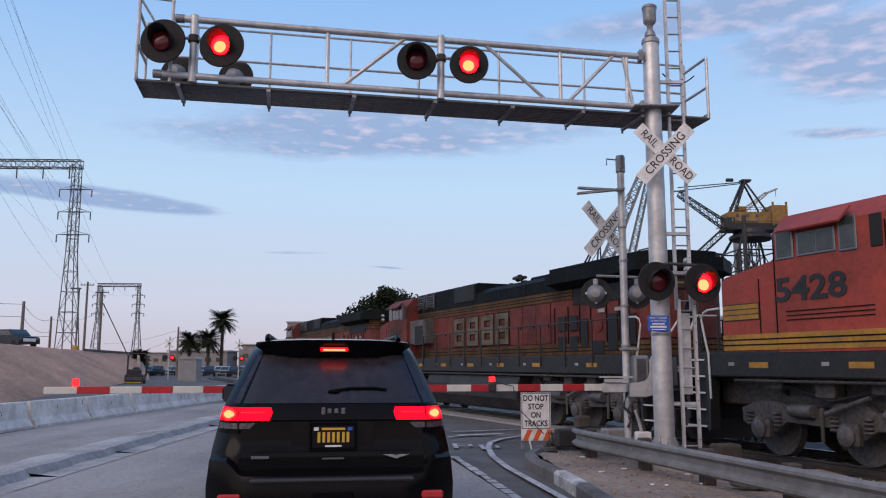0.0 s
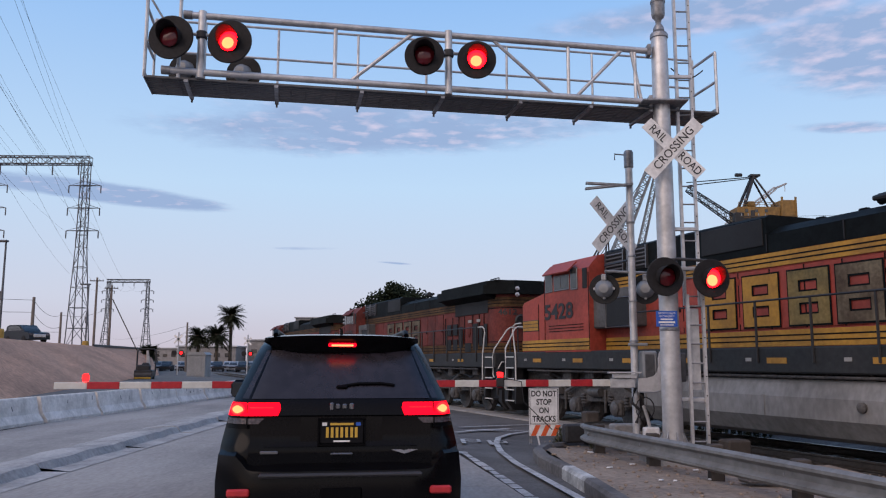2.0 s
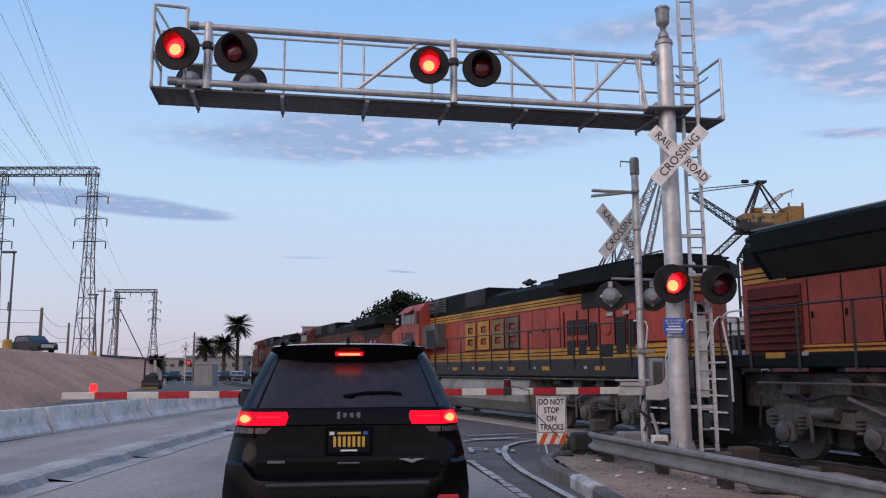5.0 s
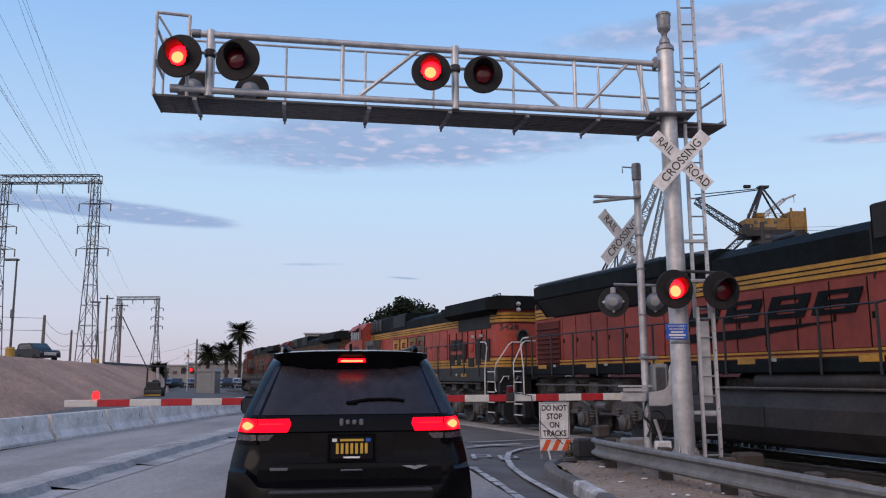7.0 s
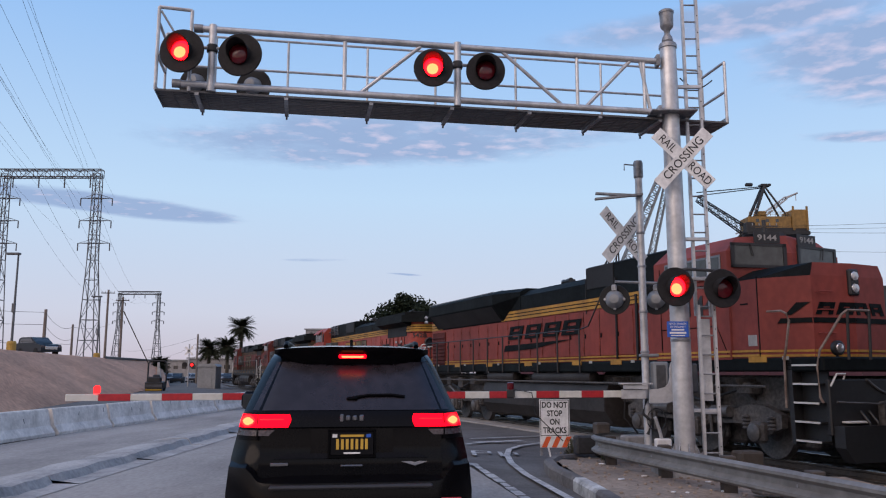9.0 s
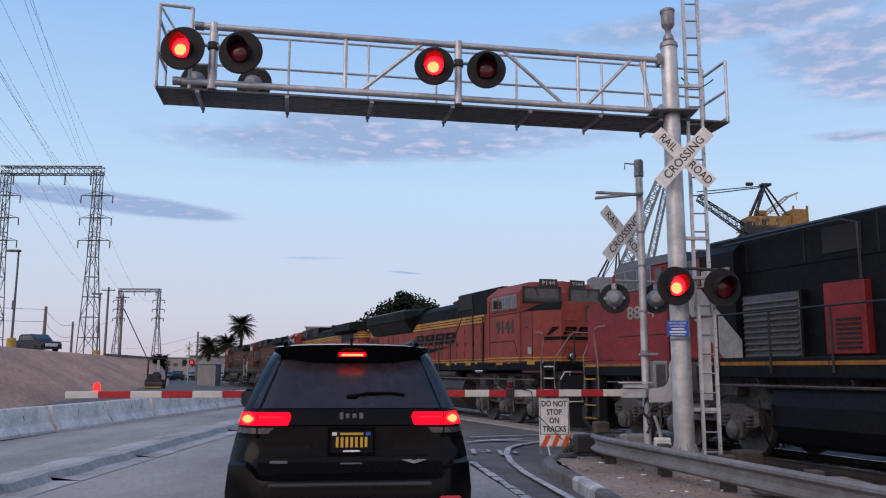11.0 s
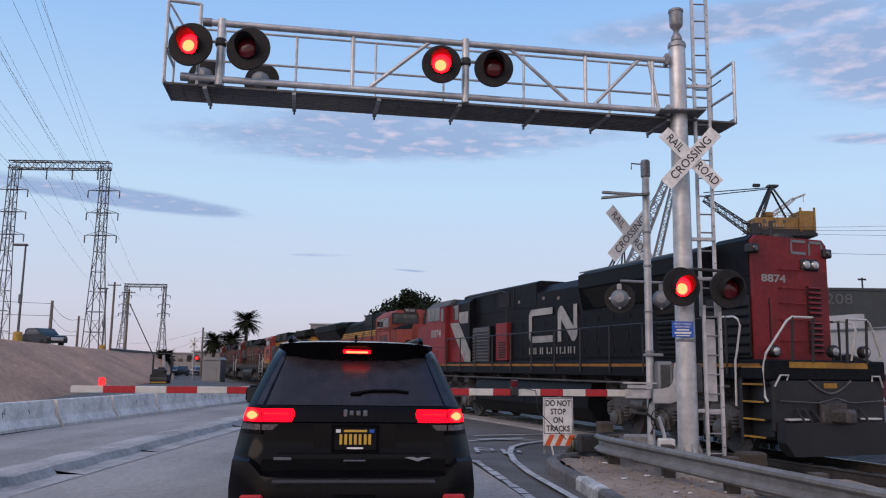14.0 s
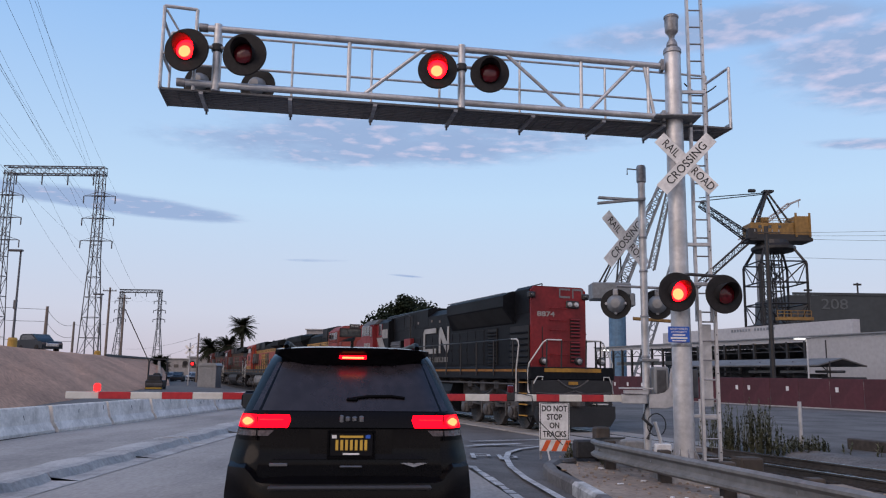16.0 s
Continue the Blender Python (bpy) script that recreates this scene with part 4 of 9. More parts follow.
    for q, ph in ((0.955, -1), (0.243, 1)):
        c = a + d * q + Vector((0, 0, 0.06))
        if ph < 0:
            part("tip_lamp", Shape().lathe([(0.042, 0.0), (0.046, 0.03), (0.046, 0.075), (0.03, 0.10), (0, 0.105)], c, n=16), GLOWRING, arm, "glowing red tip lamp", True)
        else:
            part("lamp_base", Shape().bev(c + Vector((0, 0, -0.045)), (0.13, 0.13, 0.14), 0.015), DARKSTEEL, arm)
            part("lamp", Shape().lathe([(0.045, 0.04), (0.05, 0.05), (0.05, 0.12), (0, 0.125)], c, n=16), GLOWRING, arm, "glowing red arm lamp", True)
            # added cap that hides the glow while this lamp is off
            sh = part("shutter", Shape().lathe([(0.056, 0.0), (0.058, 0.02), (0.058, 0.105), (0.03, 0.12), (0, 0.12)], n=16), REDLENS, arm, "dark red unlit lamp, an added cap over the glow", True)
            sh.matrix_basis = Matrix.Translation(c + Vector((0, 0, 0.02)))
            LAMPS.append((sh, 2))
    part("arm_cable", Shape().path([a + d * 0.243 + Vector((0, -0.03, 0.1)), a + d * 0.20 + Vector((0, -0.05, 0.03)), a + d * 0.195 + Vector((0, -0.05, -0.3)), a + d * 0.15 + Vector((0.1, -0.05, -0.75))], 0.008, 5), BLACKPAINT, arm)
    # back-to-back lamps for the other road side
    part("cross_arm", Shape().tube((x - 0.48, y, 3.13), (x + 0.42, y, 3.10), 0.024, n=8), STEEL, root)
    for dx, dz in ((-0.46, 2.83), (0.28, 2.83)):
        back = new("rear_lamp")
        back.parent = root
        m = (Matrix.Rotation(radians(165), 3, "Z") @ ROLL).to_4x4()
        m.translation = Vector((x + dx, y + 0.18, dz))
        back.matrix_basis = m
        part("background", Shape().lathe([(0.0, -0.02), (0.265, -0.02), (0.27, 0.0), (0.1, 0.0)], n=32), GRILLE, back, "round black backing disc", True)
        part("case", Shape().lathe([(0.0, -0.20), (0.08, -0.19), (0.14, -0.12), (0.165, -0.02)], n=24), CABINET, back, "pale grey rounded lamp case", True)
        for k in range(4):
            a = k * math.pi / 2
            part("case_lug", Shape().bev((0.165 * math.cos(a), 0.165 * math.sin(a), -0.045), (0.05, 0.05, 0.05), 0.012), CABINETPALE, back)
        part("hanger", Shape().bev((0, 0.20, -0.07), (0.09, 0.12, 0.09), 0.02), CABINETPALE, back)
    return root


gate()
crossbuck("crossbuck", (3.25, 14.32, 3.98), 24, "white crossed railroad crossing sign on the gate mast")


def guardrail():
    """A W-profile rail on timber posts, in bolted lengths."""
    root = thing("guardrail", "galvanized corrugated steel guardrail on timber posts", "guardrail")
    prof = [(0.0, -0.155), (0.045, -0.12), (0.045, -0.085), (-0.03, -0.035), (-0.03, 0.035), (0.045, 0.085), (0.045, 0.12), (0.0, 0.155)]
    prof = [(a - 0.03, z) for a, z in prof]
    pts = [Vector((3.35, 15.2, 0.30)), Vector((2.88, 15.05, 0.30)), Vector((2.66, 14.75, 0.30)), Vector((2.66, 14.35, 0.30)), Vector((3.05, 12.7, 0.30)), Vector((3.47, 11.0, 0.305)), Vector((4.28, 7.7, 0.31)), Vector((5.1, 4.2, 0.32)), Vector((5.9, 1.0, 0.32))]

    def run(P):
        sh = Shape()
        vs = []
        for i, p in enumerate(P):
            d = (P[min(i + 1, len(P) - 1)] - P[max(i - 1, 0)]).normalized()
            nrm = Vector((d.y, -d.x, 0)).normalized()
            if nrm.x > 0:
                nrm = -nrm
            for k in (0, 0.006):
                for a, z in prof:
                    vs.append(p + nrm * (a + k) + Vector((0, 0, z)))
        n = len(prof)
        fs = []
        for i in range(len(P) - 1):
            for k in range(2):
                for j in range(n - 1):
                    q = (i * 2 + k) * n + j
                    fs.append((q, q + 1, q + 1 + 2 * n, q + 2 * n))
        sh.add(vs, fs)
        return sh

    part("end_rail", run(pts[:4]), RAILGALV, root, "curled end of the rail", True)
    part("rail", run(pts[3:7]), RAILGALV, root, "", True)
    part("rail", run(pts[6:]), RAILGALV, root, "", True)
    for p in ((2.80, 14.35), (3.26, 12.55), (3.66, 10.95), (4.06, 9.3), (4.46, 7.6)):
        part("post", Shape().bev((p[0] + 0.10, p[1] + 0.02, 0.16), (0.18, 0.18, 0.60), 0.015), POLEWOOD, root, "weathered timber post")
        part("post_bolt", Shape().tube((p[0] - 0.12, p[1] - 0.02, 0.30), (p[0], p[1], 0.30), 0.018, n=8), STEEL, root)


guardrail()


def do_not_stop_sign():
    root = thing("warning_sign", "white DO NOT STOP ON TRACKS sign on a striped stand", "road sign", pose(2.22, 16.4, -0.08, 0, 0, 2))
    face = part("sign_panel", Shape().bev((0.0, 0, 0.735), (0.60, 0.012, 0.72), 0.004), WHITE, root, "white rectangular panel")
    border = Shape()
    for c, s in (((0, 1.08), (0.57, 0.012)), ((0, 0.39), (0.57, 0.012)), ((-0.28, 0.735), (0.012, 0.69)), ((0.28, 0.735), (0.012, 0.69))):
        border.box((c[0], -0.008, c[1]), (s[0], 0.003, s[1]))
    part("border", border, SIGNBLACK, face)
    for k, text in enumerate(("DO NOT", "STOP", "ON", "TRACKS")):
        words("lettering", text, 0.158, SIGNBLACK, face, Matrix.Translation((0, -0.008, 0.98 - k * 0.165)) @ FACE, 0.0015, 0.80, "", 0.004)
    base = part("striped_panel", Shape().bev((0.0, 0.0, 0.265), (0.60, 0.012, 0.22), 0.004), WHITE, root, "white panel with orange stripes")
    for k in range(3):
        part("stripe", Shape().prism([(-0.27 + k * 0.2, 0.16), (-0.17 + k * 0.2, 0.16), (-0.07 + k * 0.2, 0.37), (-0.17 + k * 0.2, 0.37)], (0, -0.009, 0), (1, 0, 0), (0, 0, 1), (0, -0.002, 0)), ORANGESTRIPE, base, "orange stripe")
    for dx, h in ((-0.27, 1.05), (0.27, 0.4)):
        part("leg", Shape().box((dx, 0.03, h / 2), (0.045, 0.03, h)), STEEL, root)
    part("foot", Shape().box((-0.12, -0.02, 0.08), (0.03, 0.03, 0.22), Matrix.Rotation(radians(-12), 3, "Y")), WHITE, root)


do_not_stop_sign()

# ---- the waiting car ----
def sport_utility():
    """A black car seen from behind; y runs forward from its rear bumper."""
    root = thing("sport_utility_car", "black sport utility car with glowing brake lights waiting at the gate", "car", pose(-0.655, 5.98, 0, 0, 0, 7.6))

    def lerp(tab, z):
        for (za, a), (zb, b) in zip(tab, tab[1:]):
            if z <= zb:
                return a + (b - a) * max(0, (z - za) / (zb - za))
        return tab[-1][1]

    WID = [(0.30, 0.85), (0.45, 0.89), (0.80, 0.90), (0.98, 0.875), (1.10, 0.845), (1.22, 0.82), (1.30, 0.79), (1.62, 0.665), (1.725, 0.61), (1.75, 0.50), (1.766, 0.30), (1.775, 0.0)]
    REAR = [(0.30, 0.14), (0.42, 0.12), (0.78, 0.105), (0.84, 0.105), (0.93, 0.105), (0.96, 0.125), (1.14, 0.135), (1.16, 0.125), (1.24, 0.17), (1.30, 0.22), (1.64, 0.50), (1.70, 0.55), (1.79, 0.95)]
    width = lambda z: lerp(WID, z)

    def rear(x, z, out=0.0):
        w = width(z)
        q = max(0, (abs(x) / max(w, 0.05) - 0.72) / 0.28)
        return Vector((x, lerp(REAR, z) + 0.17 * q * q * q - out, z))

    zs = [0.32, 0.42, 0.55, 0.70, 0.78, 0.80, 0.84, 0.93, 0.96, 1.05, 1.135, 1.16, 1.24, 1.30, 1.45, 1.58, 1.66, 1.72, 1.745, 1.76]
    body = Shape()
    nx = 24
    body.grid(lambda i, j: rear((-1 + 2 * i / nx) * width(zs[j]), zs[j]), nx, len(zs) - 1)
    # sides, roof and front, ring by ring
    ys = [0.0, 0.35, 0.9, 1.5, 2.4, 3.1, 3.6, 4.3, 4.7, 4.82]

    def ring(y, first):
        pts = []
        for z in zs + [1.775]:
            w = width(z)
            top = 1.775 if y < 2.6 else (1.775 - (y - 2.6) * 0.575 if y < 3.6 else 1.20 - (y - 3.6) * 0.12)
            zz = min(z, top)
            ww = width(min(z, top)) if z <= top else width(top) * 0.8
            yy = max(y, rear(w, z).y)
            if y > 4.6:
                ww *= 0.93
            pts.append((ww, yy, zz))
        return [(-a, b, c) for a, b, c in pts] + [(a, b, c) for a, b, c in reversed(pts)]

    rings = [ring(y, k == 0) for k, y in enumerate(ys)]
    n = len(rings[0])
    sh_v, sh_f = [p for r in rings for p in r], []
    for k in range(len(rings) - 1):
        for i in range(n - 1):
            sh_f.append((k * n + i, k * n + i + 1, (k + 1) * n + i + 1, (k + 1) * n + i))
    sh_f.append(tuple(range((len(rings) - 1) * n, len(rings) * n)))
    body.add(sh_v, sh_f)
    body = part("body", body, CARPAINT, root, "glossy black painted body", True)

    def patch(name, poly_x, z0, z1, material, out, parent=root, label="", nz=6, nxx=10):
        """A panel laid on the car's rear: poly_x(z) gives its left and right edge."""
        sh = Shape()

        def fn(i, j):
            z = z0 + (z1 - z0) * j / nz
            a, b = poly_x(z)
            return rear(a + (b - a) * i / nxx, z, out)

        def inner(i, j):
            z = z0 + (z1 - z0) * j / nz
            a, b = poly_x(z)
            return rear(a + (b - a) * i / nxx, z, -0.01)

        sh.grid(fn, nxx, nz)
        m = len(sh.v)
        sh.add([inner(i, j) for i in range(nxx + 1) for j in range(nz + 1)], [])
        w = nz + 1
        for i in range(nxx):
            for j in (0, nz):
                sh.f.append((i * w + j, (i + 1) * w + j, m + (i + 1) * w + j, m + i * w + j))
        for j in range(nz):
            for i in (0, nxx):
                sh.f.append((i * w + j, i * w + j + 1, m + i * w + j + 1, m + i * w + j))
        return part(name, sh, material, parent, label, True)

    win = patch("rear_window", lambda z: (-0.735 + (z - 1.27) * 0.42, 0.735 - (z - 1.27) * 0.42), 1.27, 1.63, REARGLASS, 0.006, root, "dark tinted rear window", 8, 16)
    patch("tailgate", lambda z: (-0.66 - max(0, 0.95 - z) * 0.1, 0.66 + max(0, 0.95 - z) * 0.1), 0.79, 1.142, CARPAINT, 0.014, root, "black tailgate", 8, 16)
    patch("tailgate_panel", lambda z: (-0.50 - (z - 1.15) * 1.2, 0.50 + (z - 1.15) * 1.2), 1.152, 1.262, CARPAINT, 0.012, root, "upper tailgate panel below the window", 4, 16)
    gate_crease = patch("tailgate_step", lambda z: (-0.56 + (z - 0.93) * 3.0, 0.56 - (z - 0.93) * 3.0), 0.93, 0.965, CARPAINT, 0.022, root, "", 2, 14)
    sp = Shape()
    sp.grid(lambda i, j: ((-0.60 + 1.20 * i / 14) * (1.02 if j in (0, 3) else 1.0), [0.45, 0.36, 0.80, 0.60][j] + 0.10 * abs(-1 + 2 * i / 14) ** 4, [1.615, 1.745, 1.768, 1.63][j] + (0.10 if j in (0, 3) else 0.0) * abs(-1 + 2 * i / 14) ** 5 - 0.02 * abs(-1 + 2 * i / 14) ** 3), 14, 3)
    spoiler = part("roof_spoiler", sp, CARPAINT, root, "black roof spoiler", True)
    part("high_brake_light", Shape().bev((0, 0.392, 1.672), (0.215, 0.03, 0.030), 0.006), GLOWTAIL, root, "glowing red high brake light")
    part("brake_light_core", Shape().bev((0, 0.376, 1.668), (0.17, 0.03, 0.014), 0.004), GLOWCORE, root, "bright strip of lit diodes")
    part("wiper", Shape().path([(0.40, 0.262, 1.365), (0.30, 0.268, 1.378), (0.12, 0.266, 1.376), (0.0, 0.255, 1.358)], 0.013, 6), CARPLASTIC, root, "rear wiper")
    part("wiper_pivot", Shape().bev((0.0, 0.25, 1.352), (0.09, 0.03, 0.03), 0.012), CARPLASTIC, root)
    part("aerial_fin", Shape().prism([(0.0, 0), (0.16, 0), (0.05, 0.05), (0.0, 0.055)], (-0.012, 0.85, 1.765), (0, 1, 0), (0, 0, 1), (0.024, 0, 0)), CARPAINT, root, "shark-fin aerial")
    for s in (-1, 1):
        part("roof_rail", Shape().path([(s * 0.53, 0.70, 1.755), (s * 0.53, 0.76, 1.782), (s * 0.535, 0.95, 1.790), (s * 0.54, 2.4, 1.790), (s * 0.535, 2.5, 1.75)], 0.022, 8), CARPLASTIC, root, "black roof rail", True)
        inner, outer = (0.445, 0.99)
        lamp = patch("tail_light", lambda z: tuple(sorted((s * (inner + 0.9 * abs(z - 1.205) ** 1.3), s * min(outer, width(z) * 0.998)))), 1.150, 1.243, GLOWTAIL, 0.022, root, "glowing red tail light", 5, 14)
        patch("brake_core", lambda z: tuple(sorted((s * (0.765 - 0.060 * math.cos((z - 1.197) * 30)), s * (0.765 + 0.060 * math.cos((z - 1.197) * 30))))), 1.155, 1.239, GLOWRING, 0.027, lamp, "bright lit brake lamp", 6, 5)
        patch("brake_filament", lambda z: tuple(sorted((s * (0.765 - 0.050 * math.cos((z - 1.195) * 50)), s * (0.765 + 0.040 * math.cos((z - 1.195) * 50))))), 1.168, 1.222, GLOWCORE, 0.032, lamp, "hot lamp centre", 4, 4)
        patch("lamp_divider", lambda z: tuple(sorted((s * 0.683, s * 0.691))), 1.06, 1.245, CARPLASTIC, 0.026, lamp, "", 3, 2)
        patch("lamp_line", lambda z: tuple(sorted((s * 0.50, s * 0.67))), 1.205, 1.211, REDSTRIPE, 0.025, lamp, "", 2, 6)
        patch("reversing_lens", lambda z: tuple(sorted((s * (0.56 + (1.135 - z) * 1.0), s * min(outer, width(z) * 0.995)))), 1.092, 1.132, CLEARLENS, 0.018, lamp, "clear reversing lens", 3, 12)
        patch("lamp_surround", lambda z: tuple(sorted((s * (0.425 + (1.255 - z) * 0.30), s * width(z) * 0.996))), 1.06, 1.258, CARPLASTIC, 0.006, root, "", 5, 14)
        part("fog_reflector", Shape().bev((s * 0.72, -0.005, 0.625), (0.16, 0.04, 0.055), 0.012), REDSTRIPE, root, "red bumper reflector")
        # mirrors
        part("door_mirror", Shape().bev((s * 1.0, 2.95, 1.25), (0.22, 0.14, 0.20), 0.05), CARPAINT, root, "black door mirror")
        part("mirror_glass", Shape().bev((s * 1.0, 2.876, 1.25), (0.18, 0.012, 0.15), 0.004), GLASS, root)
        # wheel arches and wheels
        for yy in (0.95, 3.86):
            part("wheel_arch", Shape().lathe([(0.38, -0.05), (0.46, -0.05), (0.47, 0.03), (0.40, 0.05)], (s * 0.885, yy, 0.38), Matrix.Rotation(radians(90), 3, "Y"), 28), CARPLASTIC, root, "", True)
            wh = new("wheel")
            wh.parent = root
            wh.matrix_basis = pose(s * 0.79, yy, 0.385, 0, 90, 0)
            part("tyre", Shape().lathe([(0.24, -0.12), (0.36, -0.13), (0.385, -0.08), (0.385, 0.08), (0.36, 0.13), (0.24, 0.12)], n=32), TYRE, wh, "", True)
            part("rim", Shape().lathe([(0.0, -0.10), (0.08, -0.11), (0.24, -0.10), (0.25, 0.10), (0.0, 0.09)], n=24), STEELGREY, wh, "", True)
    bump = Shape()
    rise = lambda i: min(1.0, max(0.0, (abs(-1 + 2 * i / 40) - 0.74) / 0.10))
    bump.grid(lambda i, j: ((-1 + 2 * i / 40) * (0.87, 0.90, 0.905, 0.89, 0.865)[j], (0.06, -0.04, -0.05, -0.03, 0.08)[j] + 0.24 * abs(-1 + 2 * i / 40) ** 5, (0.40, 0.47, 0.68, 0.77 + 0.10 * rise(i), 0.81 + 0.13 * rise(i))[j]), 40, 4)
    part("rear_bumper", bump, CARPAINT, root, "glossy black rear bumper", True)
    part("bumper_step", Shape().bev((0, -0.03, 0.745), (1.16, 0.10, 0.03), 0.012), STEELDARK, root)
    part("lower_valance", Shape().bev((0, 0.10, 0.40), (1.3, 0.2, 0.16), 0.05), CARPLASTIC, root)
    part("tow_hook_cover", Shape().bev((0, -0.045, 0.60), (0.30, 0.03, 0.12), 0.02), CARPLASTIC, root)
    # licence plate in its recess
    y0 = 0.085
    pl = part("licence_plate", Shape().bev((0, y0, 1.035), (0.32, 0.012, 0.172), 0.006), PLATE, root, "black licence plate with yellow marks")
    edge = Shape()
    for c, d in (((0, 1.128), (0.35, 0.016)), ((0, 0.942), (0.35, 0.016)), ((-0.168, 1.035), (0.014, 0.18)), ((0.168, 1.035), (0.014, 0.18))):
        edge.box((c[0], y0 - 0.006, c[1]), (d[0], 0.016, d[1]))
    part("plate_frame", edge, CARPLASTIC, pl, "black plate frame")
    for k, dx in enumerate((-0.105, -0.070, -0.035, 0.0, 0.035, 0.072, 0.105)):
        part("plate_mark", Shape().box((dx, y0 - 0.008, 1.03), (0.020, 0.003, 0.074)), PLATEYEL, pl)
    part("plate_line", Shape().box((0, y0 - 0.008, 1.09), (0.17, 0.003, 0.016)), PLATEYEL, pl)
    part("plate_line", Shape().box((0, y0 - 0.008, 0.967), (0.12, 0.003, 0.012)), WHITE, pl)
    for dx, m in ((-0.125, WHITE), (0.12, BLUESIGN)):
        part("plate_sticker", Shape().box((dx, y0 - 0.008, 1.09), (0.035, 0.003, 0.024)), m, pl)
    part("plate_recess", patch_mesh(-0.30, 0.30, 0.962, 1.138, rear), CARPAINT, root)
    part("tailgate_handle", Shape().bev((0, 0.065, 0.878), (0.165, 0.03, 0.016), 0.008), STEELGREY, root)
    # maker's badges as plain plates
    for dx, w, h in ((-0.075, 0.03, 0.06), (-0.03, 0.035, 0.04), (0.02, 0.035, 0.04), (0.07, 0.035, 0.05)):
        part("name_badge", Shape().bev((dx, 0.135, 1.213), (w, 0.02, h), 0.008), STEELGREY, root, "small grey metal badge")
    part("wing_badge", Shape().prism([(-0.10, 0.012), (0, -0.018), (0.10, 0.012), (0.03, 0.014), (0, 0.006), (-0.03, 0.014)], (0.46, 0.075, 0.892), (1, 0, 0), (0, 0, 1), (0, -0.012, 0)), CHROME, root, "winged chrome badge")
    part("trim_badge", Shape().bev((-0.52, 0.085, 0.89), (0.13, 0.012, 0.024), 0.005), STEELGREY, root)


def patch_mesh(x0, x1, z0, z1, rear):
    sh = Shape()
    sh.grid(lambda i, j: rear(x0 + (x1 - x0) * i / 6, z0 + (z1 - z0) * j / 4, 0.022), 6, 4)
    return sh


sport_utility()

# ---- the train ----
HALF, CABHALF, DECK = 1.03, 1.55, 2.03      # half widths of hood and cab, height of the walkway


def side_mark(sh, y, poly):
    """A flat plate on the hood's side in (x, z)."""
    sh.prism(poly, (0, y, 0), (1, 0, 0), (0, 0, 1), (0, 0.012 if y > 0 else -0.012, 0))


def plan(poly, z0, z1):
    """A flat outline in (x, y) raised from z0 to z1."""
    return Shape().prism(poly, (0, 0, z0), (1, 0, 0), (0, 1, 0), (0, 0, z1 - z0))


def bar_x(sec, x0, x1):
    """A section in (y, z) drawn out along x."""
    return Shape().prism(sec, (x0, 0, 0), (0, 1, 0), (0, 0, 1), (x1 - x0, 0, 0))


def figures(name, text, width, height, material, parent, m, label=""):
    """Bold raised figures that fill a given width and height."""
    ob = words(name, text, 1.0, material, parent, Matrix(), 0.006, 1.0, label, 0.022)
    xs, ys = [v.co.x for v in ob.data.vertices], [v.co.y for v in ob.data.vertices]
    cx, cy = (min(xs) + max(xs)) / 2, (min(ys) + max(ys)) / 2
    kx, ky = width / (max(xs) - min(xs)), height / (max(ys) - min(ys))
    ob.data.transform(m @ Matrix.Diagonal((kx, ky, 1, 1)) @ Matrix.Translation((-cx, -cy, 0)))
    return ob


def round_end(x, length, half, grow=0.0):
    """Plan of a hood end with softly rounded corners, from x backwards."""
    pts = []
    for k in range(25):
        a = math.pi / 2 + math.pi * k / 24
        c, s = math.cos(a), math.sin(a)
        pts.append((x - (length + grow) * abs(c) ** 0.62, (half + grow) * math.copysign(abs(s) ** 0.62, s)))
    return pts + [(x + 0.02, -half - grow), (x + 0.02, half + grow)]


